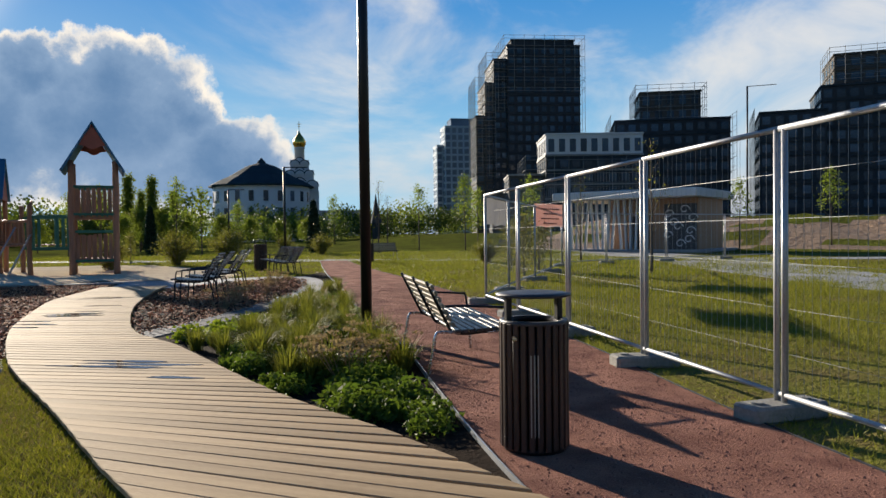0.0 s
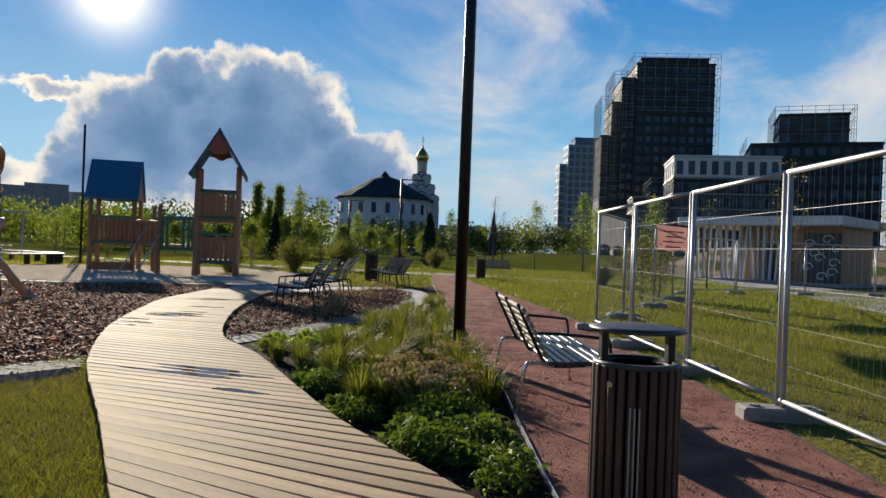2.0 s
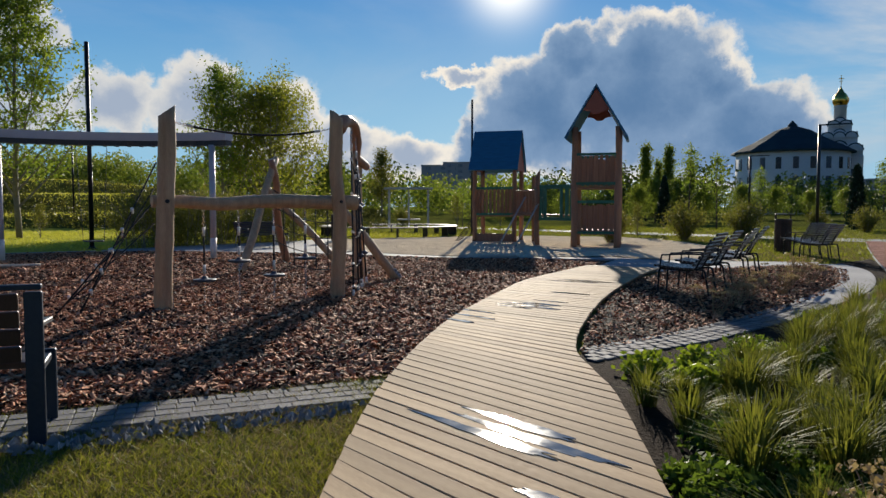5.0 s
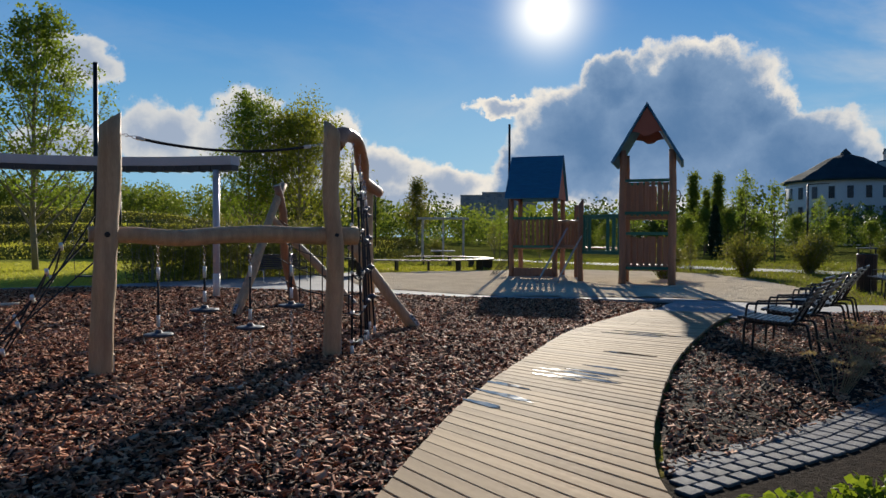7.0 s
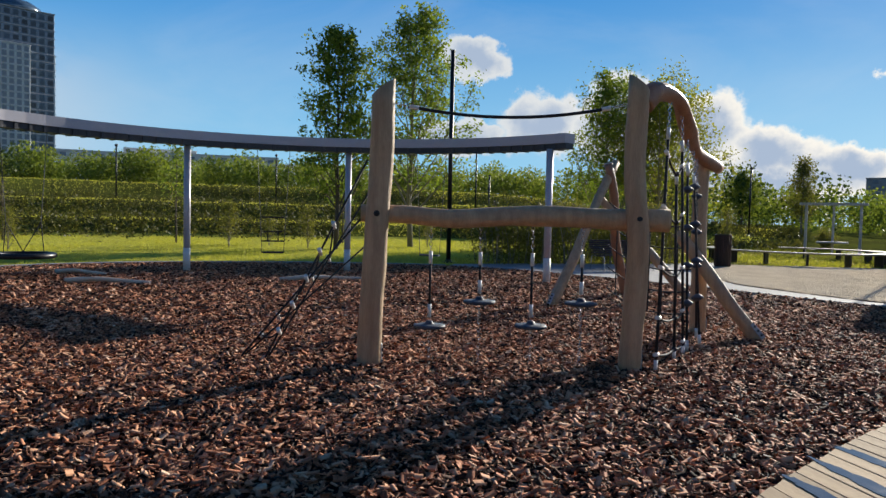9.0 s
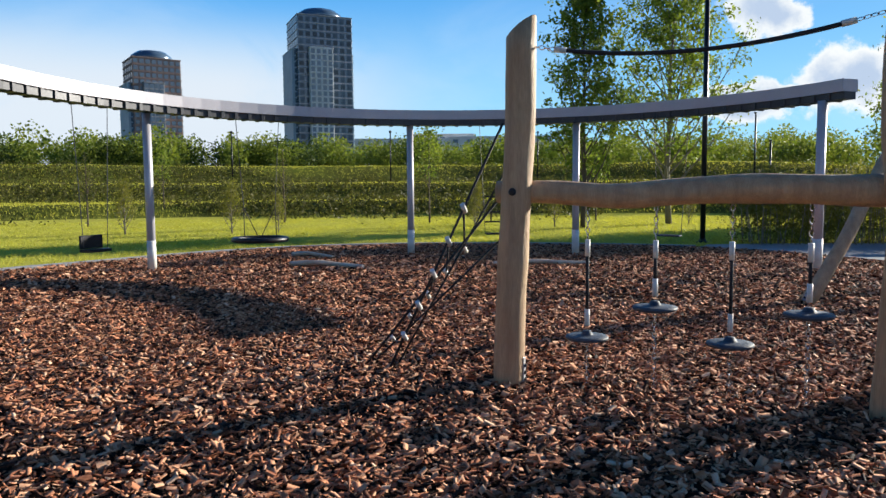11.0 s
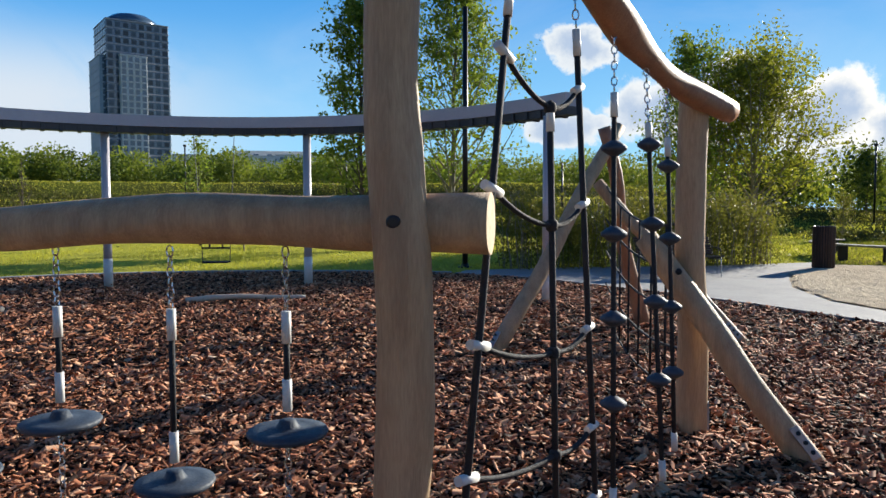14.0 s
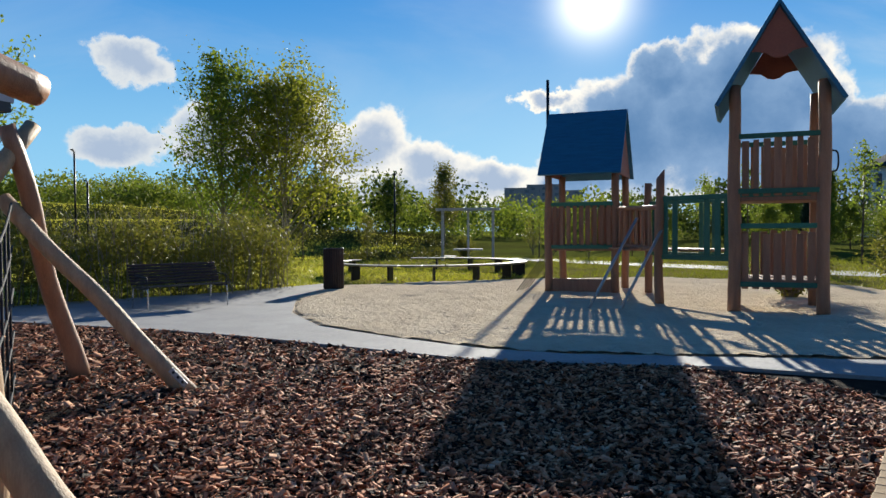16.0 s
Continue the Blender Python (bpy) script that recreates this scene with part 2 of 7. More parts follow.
M_PLAYWOOD = mat("oiled_play_wood", (0.34, 0.17, 0.10), (0.21, 0.10, 0.06), 0.6, scale=2.0, fine=25.0, stretch=(6, 6, 0.8), bump=0.3, bump_scale=18.0, vary=0.15)
M_GREENWOOD = mat("green_stained_wood", (0.03, 0.16, 0.11), (0.02, 0.10, 0.07), 0.6, scale=3.0, fine=30.0, vary=0.15)
M_BLUEROOF = mat("blue_stained_board", (0.02, 0.16, 0.30), (0.013, 0.10, 0.20), 0.55, scale=3.0, fine=30.0, stretch=(1, 6, 6))
M_REDPANEL = mat("red_stained_board", (0.34, 0.10, 0.06), (0.22, 0.07, 0.05), 0.6, scale=3.0, fine=30.0)
M_STEEL = mat("galvanised_steel", (0.46, 0.47, 0.48), (0.32, 0.33, 0.35), 0.5, 0.6, scale=3.0, fine=40.0)
M_GREYPAINT = mat("grey_painted_steel", (0.47, 0.46, 0.50), (0.40, 0.39, 0.43), 0.42, 0.15, scale=1.2, fine=25.0)
M_BLACK = mat("black_painted_steel", (0.016, 0.016, 0.020), (0.010, 0.010, 0.012), 0.42, 0.3, scale=2.0, fine=40.0)
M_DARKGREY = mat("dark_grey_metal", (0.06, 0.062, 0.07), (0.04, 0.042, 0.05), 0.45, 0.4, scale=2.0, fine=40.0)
M_STEELBLUE = mat("blue_black_steel", (0.012, 0.030, 0.055), (0.008, 0.020, 0.038), 0.45, 0.3, scale=2.0, fine=40.0)
M_CHROME = mat("bright_steel", (0.6, 0.6, 0.62), (0.45, 0.45, 0.47), 0.25, 1.0, scale=4.0, fine=40.0)
M_WHITEPLASTIC = mat("white_sleeve", (0.74, 0.73, 0.70), (0.58, 0.57, 0.54), 0.5, scale=8.0, fine=60.0)
M_ROPE = mat("black_rope", (0.022, 0.022, 0.026), (0.012, 0.012, 0.015), 0.8, scale=30.0, fine=220.0, bump=0.8, bump_scale=160.0, bump_dist=0.004)
M_RUBBER = mat("dark_blue_rubber", (0.045, 0.065, 0.095), (0.028, 0.040, 0.06), 0.6, scale=10.0, fine=80.0, bump=0.3)
M_BROWNSLAT = mat("dark_brown_slat", (0.055, 0.024, 0.018), (0.030, 0.014, 0.011), 0.5, scale=3.0, fine=30.0, stretch=(5, 5, 0.8), vary=0.2)
M_DARKSLAT = mat("dark_weathered_slat", (0.06, 0.055, 0.055), (0.03, 0.028, 0.028), 0.32, scale=3.0, fine=30.0, stretch=(0.8, 6, 6), vary=0.2)
M_BACKSLAT = mat("pale_weathered_slat", (0.33, 0.28, 0.20), (0.20, 0.165, 0.12), 0.5, scale=3.0, fine=30.0, stretch=(0.8, 6, 6), vary=0.15)
M_WHITEWALL = mat("white_render", (0.66, 0.66, 0.66), (0.55, 0.55, 0.56), 0.85, scale=0.3, fine=4.0)
M_CHURCHROOF = mat("dark_teal_roof", (0.026, 0.055, 0.068), (0.018, 0.036, 0.047), 0.9, 0.0, spec=0.1, scale=0.5, fine=8.0)
M_GOLD = mat("gilded_metal", (0.80, 0.50, 0.12), (0.66, 0.38, 0.08), 0.25, 1.0, scale=2.0, fine=12.0)
M_WINDOW = mat("window_glass_dark", (0.040, 0.075, 0.11), (0.018, 0.036, 0.06), 0.25, 0.0, scale=0.4, fine=3.0, spec=0.35, vary=0.5)
M_DARKFACADE = mat("dark_clad_facade", (0.018, 0.025, 0.034), (0.010, 0.014, 0.020), 0.7, scale=0.12, fine=1.5)
M_NET = mat("scaffold_netting", (0.034, 0.044, 0.054), (0.018, 0.024, 0.030), 0.9, scale=0.2, fine=3.0)
M_BROWNFACADE = mat("brown_clad_facade", (0.085, 0.075, 0.065), (0.045, 0.040, 0.038), 0.8, scale=0.15, fine=2.0)
M_SCAFF = mat("scaffold_tube", (0.34, 0.33, 0.31), (0.22, 0.215, 0.21), 0.6, 0.4, scale=0.8, fine=8.0)
M_LIGHTFACADE = mat("pale_clad_facade", (0.33, 0.43, 0.52), (0.25, 0.34, 0.42), 0.6, scale=0.2, fine=2.0)
M_GREYFACADE = mat("grey_panel_facade", (0.36, 0.36, 0.38), (0.27, 0.27, 0.30), 0.8, scale=0.1, fine=1.0)
M_REDFACADE = mat("reddish_panel_facade", (0.33, 0.22, 0.18), (0.25, 0.16, 0.14), 0.8, scale=0.1, fine=1.0)
M_GLASSFACADE = mat("blue_grey_glazing", (0.10, 0.16, 0.23), (0.05, 0.085, 0.135), 0.2, 0.1, scale=0.2, fine=2.0, spec=0.8)
M_PAVWOOD = mat("pavilion_timber", (0.36, 0.20, 0.11), (0.26, 0.14, 0.08), 0.6, scale=1.0, fine=20.0, stretch=(5, 5, 0.6))
M_EARTH = mat("dug_earth", (0.25, 0.16, 0.095), (0.15, 0.095, 0.06), 0.95, scale=0.35, fine=3.0, bump=1.0, bump_scale=1.5, bump_dist=0.4)
M_BARK = mat("bark", (0.11, 0.085, 0.065), (0.06, 0.045, 0.035), 0.9, scale=6.0, fine=40.0, stretch=(3, 3, 0.6), bump=0.8)
M_PALEBARK = mat("pale_bark", (0.24, 0.21, 0.16), (0.14, 0.12, 0.09), 0.85, scale=6.0, fine=40.0, bump=0.5)
M_DRIFT = mat("bleached_wood", (0.66, 0.57, 0.46), (0.48, 0.40, 0.31), 0.8, scale=5.0, fine=40.0, bump=0.4)
M_TARP = mat("white_tarpaulin", (0.62, 0.60, 0.58), (0.50, 0.48, 0.47), 0.6, scale=1.5, fine=12.0, translucent=0.5)
M_PINK = mat("faded_pink_banner", (0.72, 0.52, 0.47), (0.63, 0.43, 0.38), 0.6, scale=1.5, fine=14.0, translucent=0.55)
M_WATER = mat("puddle_water", (0.10, 0.085, 0.07), (0.07, 0.06, 0.05), 0.03, 0.0, scale=1.0, fine=5.0, spec=0.8)
L_BIRCH = leafy("young_birch_leaf", (0.095, 0.155, 0.020), (0.26, 0.31, 0.06), 0.45)
L_AUTUMN = leafy("olive_leaf", (0.12, 0.15, 0.020), (0.34, 0.33, 0.06), 0.5)
L_DARK = leafy("dark_leaf", (0.035, 0.060, 0.016), (0.075, 0.105, 0.025), 0.3)
L_CONIFER = leafy("conifer_needle", (0.012, 0.030, 0.020), (0.030, 0.055, 0.030), 0.1)
L_SHRUB = leafy("willow_leaf", (0.10, 0.115, 0.024), (0.23, 0.21, 0.050), 0.42)
L_WOODS = leafy("wood_leaf", (0.085, 0.135, 0.022), (0.25, 0.28, 0.050), 0.42)
L_LAWN = leafy("grass_blade", (0.062, 0.088, 0.010), (0.33, 0.31, 0.055), 0.40)
# lit copy of the grass blades, brightened in colour to stand for sunlight
L_WEST = leafy("grass_blade_painted_sun", (0.36, 0.37, 0.042), (0.58, 0.53, 0.11), 0.40)
L_NORTH = leafy("park_grass_blade", (0.12, 0.15, 0.017), (0.31, 0.31, 0.050), 0.36)
L_TUFT = leafy("tuft_blade", (0.060, 0.085, 0.013), (0.27, 0.26, 0.055), 0.36)
L_GREEN = leafy("perennial_leaf", (0.032, 0.068, 0.012), (0.16, 0.22, 0.036), 0.38)
L_LIME = leafy("lime_leaf", (0.11, 0.17, 0.015), (0.24, 0.29, 0.035), 0.4)
L_WEED = leafy("weed_leaf", (0.042, 0.050, 0.014), (0.135, 0.125, 0.034), 0.3)
L_DRY = leafy("dry_stalk", (0.24, 0.17, 0.10), (0.44, 0.33, 0.21), 0.25, 0.9)
L_CHIP = chip_bark("bark_chip")

# ---- mesh helpers ----
class Geo:
    """Vertices and faces of one mesh, in metres."""

    def __init__(self):
        self.v, self.f = [], []

    def add(self, verts, faces):
        n = len(self.v)
        self.v += [tuple(p) for p in verts]
        self.f += [tuple(i + n for i in f) for f in faces]
        return self

    def box(self, c, s, turn=None, bevel=0.0):
        """A box of size s round c, with chamfered edges where bevel is given. turn: a 3x3 matrix."""
        h = [k / 2 for k in s]
        R = turn or Matrix.Identity(3)
        c = Vector(c)
        if not bevel:
            vs = [c + R @ Vector((h[0] * i, h[1] * j, h[2] * k)) for i in (-1, 1) for j in (-1, 1) for k in (-1, 1)]
            return self.add(vs, [(0, 1, 3, 2), (4, 6, 7, 5), (0, 4, 5, 1), (2, 3, 7, 6), (0, 2, 6, 4), (1, 5, 7, 3)])
        vs, ix = [], {}
        for i in (-1, 1):
            for j in (-1, 1):
                for k in (-1, 1):
                    for a in range(3):
                        p = [h[n] * q - (0 if n == a else bevel * q) for n, q in enumerate((i, j, k))]
                        ix[(i, j, k, a)] = len(vs)
                        vs.append(c + R @ Vector(p))
        fs = []
        for a in range(3):
            b, d = (a + 1) % 3, (a + 2) % 3
            for q in (-1, 1):
                ring = []
                for u, w in ((-1, -1), (1, -1), (1, 1), (-1, 1)):
                    s3 = [0, 0, 0]
                    s3[a], s3[b], s3[d] = q, u, w
                    ring.append(ix[(*s3, a)])
                fs.append(tuple(ring if q > 0 else ring[::-1]))
            for u in (-1, 1):
                for w in (-1, 1):
                    e = []
                    for q in (-1, 1):
                        s3 = [0, 0, 0]
                        s3[a], s3[b], s3[d] = q, u, w
                        e.append((ix[(*s3, b)], ix[(*s3, d)]))
                    quad = (e[0][0], e[1][0], e[1][1], e[0][1])
                    fs.append(quad if u * w > 0 else quad[::-1])
        for i in (-1, 1):
            for j in (-1, 1):
                for k in (-1, 1):
                    t = tuple(ix[(i, j, k, a)] for a in range(3))
                    fs.append(t if i * j * k > 0 else t[::-1])
        return self.add(vs, fs)

    def tube(self, pts, radii, seg=10, cap=True, wob=0.0, seed=0.0):
        """A round tube along pts; wob makes its skin uneven, as a grown log's is."""
        pts = [Vector(p) for p in pts]
        if not hasattr(radii, "__len__"):
            radii = [radii] * len(pts)
        n = len(pts)
        up = None
        rings = []
        for i, p in enumerate(pts):
            t = (pts[min(i + 1, n - 1)] - pts[max(i - 1, 0)]).normalized()
            if up is None:
                up = Vector((0, 0, 1)) if abs(t.z) < 0.9 else Vector((1, 0, 0))
            side = t.cross(up).normalized()
            up = side.cross(t).normalized()
            ring = []
            for k in range(seg):
                a = 2 * math.pi * k / seg
                d = side * math.cos(a) + up * math.sin(a)
                r = radii[i]
                if wob:
                    r *= 1 + wob * noise.noise(Vector((p.x * 2.3 + d.x + seed, p.y * 2.3 + d.y, p.z * 2.3 + d.z)))
                ring.append(p + d * r)
            rings.append(ring)
        vs = [v for r in rings for v in r]
        fs = [(i * seg + k, i * seg + (k + 1) % seg, (i + 1) * seg + (k + 1) % seg, (i + 1) * seg + k) for i in range(n - 1) for k in range(seg)]
        if cap:
            fs += [tuple(range(seg))[::-1], tuple((n - 1) * seg + k for k in range(seg))]
        return self.add(vs, fs)

    def lathe(self, profile, c=(0, 0, 0), seg=16):
        """Radius and height pairs turned round the upright through c."""
        c = Vector(c)
        vs = [c + Vector((r * math.cos(2 * math.pi * k / seg), r * math.sin(2 * math.pi * k / seg), z)) for r, z in profile for k in range(seg)]
        n = len(profile)
        fs = [(i * seg + k, i * seg + (k + 1) % seg, (i + 1) * seg + (k + 1) % seg, (i + 1) * seg + k) for i in range(n - 1) for k in range(seg)]
        fs += [tuple(range(seg))[::-1], tuple((n - 1) * seg + k for k in range(seg))]
        return self.add(vs, fs)

    def prism(self, poly, z0, z1):
        """A flat outline raised from z0 to z1."""
        n = len(poly)
        area = sum(poly[i][0] * poly[(i + 1) % n][1] - poly[(i + 1) % n][0] * poly[i][1] for i in range(n))
        if area < 0:
            poly = poly[::-1]
        vs = [(x, y, z0) for x, y in poly] + [(x, y, z1) for x, y in poly]
        fs = [tuple(range(n))[::-1], tuple(range(n, 2 * n))] + [(i, (i + 1) % n, n + (i + 1) % n, n + i) for i in range(n)]
        return self.add(vs, fs)

    def mesh(self, name, smooth=False):
        me = bpy.data.meshes.new(name)
        me.from_pydata([tuple(p) for p in self.v], [], self.f)
        me.update()
        if smooth:
            me.polygons.foreach_set("use_smooth", [len(p.vertices) == 4 for p in me.polygons])
        return me


def part(name, geo, material, parent=None, label="", smooth=False, m=None):
    """One mesh object, under a thing or a part."""
    me = geo if isinstance(geo, bpy.types.Mesh) else geo.mesh(name, smooth)
    if not me.materials:
        me.materials.append(material)
    ob = new(name, me)
    if parent:
        ob.parent = parent
    if m is not None:
        ob.matrix_basis = m
    return tagged(ob, label=label) if label else ob


def thing(name, label, category, m=None, group="", kind=""):
    """An empty at the base of a thing, that holds its parts."""
    ob = new(name)
    ob.empty_display_size = 0.2
    if m is not None:
        ob.matrix_basis = m
    return tagged(ob, label, category, group, kind)


def solid(name, geo, material, label, category, kind="", smooth=False, m=None, group=""):
    return tagged(part(name, geo, material, None, "", smooth, m), label, category, group, kind)


def spline(pts, n=8):
    """A smooth curve through the points (Catmull-Rom)."""
    P = [Vector(p) for p in pts]
    out = []
    for i in range(len(P) - 1):
        a, b, c, d = P[max(i - 1, 0)], P[i], P[i + 1], P[min(i + 2, len(P) - 1)]
        for k in range(n):
            t = k / n
            out.append(0.5 * ((2 * b) + (c - a) * t + (2 * a - 5 * b + 4 * c - d) * t * t + (3 * b - a - 3 * c + d) * t ** 3))
    return out + [P[-1]]


def inside(p, poly):
    x, y = p[0], p[1]
    hit = False
    for i in range(len(poly)):
        (x1, y1), (x2, y2) = poly[i][:2], poly[i - 1][:2]
        if (y1 > y) != (y2 > y) and x < (x2 - x1) * (y - y1) / (y2 - y1) + x1:
            hit = not hit
    return hit


def rot_z(deg):
    return Matrix.Rotation(radians(deg), 3, "Z")

# ---- ground ----
MID = (-5.0, 9.0)


def smooth(a, b, x):
    t = min(max((x - a) / (b - a), 0.0), 1.0)
    return t * t * (3 - 2 * t)


def ground_z(x, y):
    """Height of the ground: flat in the park, grassed terraces to the west, a dug bank to the east, gentle mounds between."""
    dx, dy = x - MID[0], y - MID[1]
    d = math.hypot(dx, dy)
    if d < 24:
        return 0.0
    az = math.degrees(math.atan2(-dx, dy))
    west = smooth(52, 78, az) * (1 - smooth(150, 170, az))
    terr = 0.85 * smooth(39, 43, d) + 1.25 * smooth(50, 56, d) + 1.9 * smooth(64, 72, d)
    mid = smooth(34, 60, az) * (1 - smooth(60, 80, az)) * 1.5 * smooth(42, 60, d)
    east = smooth(-8, -20, az) if az > -90 else 0.0
    bank = (2.1 + 1.1 * noise.noise(Vector((x * 0.16, y * 0.16, 3.0))) + 0.4 * noise.noise(Vector((x * 0.5, y * 0.5, 4.0)))) * smooth(42, 60, d) * (1 - smooth(-60, -100, az) if az < -60 else 1.0)
    mound = 1.2 * smooth(55, 75, d) * math.exp(-((az + 4) / 9.0) ** 2)
    rough = 0.12 * noise.noise(Vector((x * 0.25, y * 0.25, 0))) * smooth(38, 44, d)
    fall = 1 - smooth(150, 600, d)
    return (west * terr + mid + bank * (east if east > 0 else 0.0) + mound + rough) * fall


def build_ground():
    rings = [0.0, 6, 12, 18, 24, 28, 32, 35, 37, 38, 39, 40, 41, 42, 43, 44, 45, 46, 48, 50, 51, 52, 53, 54, 55, 56, 58, 60, 62, 64, 66, 68, 70, 72, 75, 80, 90, 110, 150, 220, 400, 800, 1600, 3000]
    seg = 240
    g = Geo()
    vs = []
    for r in rings[1:]:
        for k in range(seg):
            a = 2 * math.pi * k / seg
            x, y = MID[0] + r * math.cos(a), MID[1] + r * math.sin(a)
            vs.append((x, y, ground_z(x, y)))
    fs = [(i * seg + k, i * seg + (k + 1) % seg, (i + 1) * seg + (k + 1) % seg, (i + 1) * seg + k) for i in range(len(rings) - 2) for k in range(seg)]
    vs.append((MID[0], MID[1], 0.0))
    fs += [(len(vs) - 1, k, (k + 1) % seg) for k in range(seg)]
    g.add(vs, fs)
    me = g.mesh("ground", True)
    me.materials.append(M_GRASS)
    me.materials.append(M_BANKGRASS)
    me.materials.append(M_EARTH)
    me.materials.append(M_WESTLAWN)
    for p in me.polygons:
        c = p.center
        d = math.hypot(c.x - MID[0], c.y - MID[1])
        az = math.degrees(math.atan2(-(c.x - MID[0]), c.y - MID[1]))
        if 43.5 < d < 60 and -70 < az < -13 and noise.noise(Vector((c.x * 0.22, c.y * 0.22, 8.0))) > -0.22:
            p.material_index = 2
        # western lawn gets the copy with sunlight in its colour
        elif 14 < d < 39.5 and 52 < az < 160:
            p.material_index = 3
        elif d > 38:
            p.material_index = 1 if p.normal.z < 0.985 or d > 72 else 0
    tagged(new("ground", me), "green park lawn rising in rough grassy terraces", "ground", kind="structure")


build_ground()


def flat(name, poly, z, material, label, category, thick=0.05):
    return solid(name, Geo().prism(poly, z - thick, z), material, label, category, "structure")


DECK_L = [p.xy for p in spline([(x, y, 0) for x, y in ((1.6, -1.2), (0.5, 1.6), (-0.45, 2.95), (-1.2, 3.82), (-1.75, 4.5), (-2.62, 5.62), (-3.62, 6.85), (-4.2, 7.65), (-5.0, 8.9), (-5.78, 10.3), (-6.68, 12.3), (-7.42, 14.1), (-7.95, 16.4), (-8.32, 18.15))], 6)]
DECK_R = [p.xy for p in spline([(x, y, 0) for x, y in ((3.3, -0.4), (2.2, 1.6), (1.35, 2.9), (0.6, 3.95), (-0.15, 4.95), (-0.95, 5.85), (-1.7, 6.87), (-2.7, 8.3), (-3.2, 8.88), (-3.75, 9.55), (-4.48, 11.0), (-5.38, 13.2), (-6.3, 16.1), (-6.75, 18.0))], 6)]
MULCH = [(-4.35, 7.9), (-5.0, 8.9), (-5.78, 10.3), (-6.68, 12.3), (-7.42, 14.1), (-7.95, 16.4), (-8.3, 18.15), (-8.75, 19.85), (-10.2, 19.2), (-11.2, 18.4), (-12.3, 17.7), (-14.2, 17.15), (-15.6, 16.75), (-17.0, 16.2), (-18.8, 15.3), (-20.2, 14.6), (-21.6, 13.2), (-22.3, 11.2), (-22.7, 8.6), (-22.6, 5.8), (-21.7, 3.4), (-20.1, 1.6), (-18.0, 0.3), (-15.5, -1.0), (-12.0, -1.4), (-9.0, -0.2), (-6.9, 2.6), (-5.45, 5.75)]
SAND = [(-22.4, 22.9), (-20.4, 20.4), (-17.8, 18.75), (-15.9, 18.1), (-14.1, 18.2), (-12.7, 18.4), (-11.75, 18.85), (-10.8, 19.6), (-9.2, 20.9), (-7.4, 20.9), (-6.4, 21.6), (-6.6, 23.6), (-8.0, 26.0), (-10.0, 28.6), (-12.5, 31.2), (-15, 32.0), (-18.2, 31.2), (-20.2, 28.6), (-21.5, 25.8)]
WALKWAY = [(-8.35, 18.0), (-8.75, 19.85), (-10.2, 19.2), (-11.2, 18.4), (-12.3, 17.7), (-14.2, 17.15), (-15.6, 16.75), (-17.0, 16.2), (-18.8, 15.3), (-20.2, 14.6), (-21.6, 13.2), (-22.5, 13.6), (-22.9, 16.5), (-22.7, 19.5), (-23.4, 23.2), (-22.4, 22.9), (-20.4, 20.4), (-17.8, 18.75), (-15.9, 18.1), (-14.1, 18.2), (-12.7, 18.4), (-11.75, 18.85), (-10.8, 19.6), (-9.2, 20.9), (-7.4, 20.9), (-6.4, 21.6), (-4.9, 22.6), (-4.6, 21.6), (-5.6, 20.2), (-6.6, 17.9)]
ISLAND = [(-3.72, 9.6), (-4.48, 11.0), (-5.38, 13.2), (-6.3, 16.1), (-6.6, 17.9), (-5.6, 20.2), (-4.6, 21.6), (-3.9, 20.6), (-3.35, 18.2), (-3.15, 15.5), (-3.25, 12.8), (-3.5, 11.0)]
RED_L = [p.xy for p in spline([(x, y, 0) for x, y in ((1.6, 1.2), (0.95, 2.9), (0.65, 4.0), (0.42, 5.0), (0.14, 6.4), (-0.3, 8.6), (-0.82, 10.4), (-1.55, 13.5), (-2.3, 17.0), (-3.6, 22.5), (-4.9, 28.5), (-6.2, 35.0))], 4)]
RED_R = [p.xy for p in spline([(x, y, 0) for x, y in ((3.6, 0.6), (2.75, 3.2), (2.47, 4.4), (2.2, 5.7), (1.78, 8.4), (1.43, 10.0), (0.9, 12.9), (0.1, 16.5), (-1.2, 21.2), (-2.6, 26.0), (-4.0, 31.2), (-4.9, 35.0))], 4)]
BED = [tuple(p) for p in DECK_R if 2.9 < p[1] < 9.65] + [(-3.5, 11.0), (-3.25, 12.8), (-3.15, 15.5), (-3.35, 18.2), (-3.9, 20.6), (-4.6, 21.6), (-4.2, 24.6)] + [tuple(p) for p in RED_L if 2.9 < p[1] < 24][::-1]

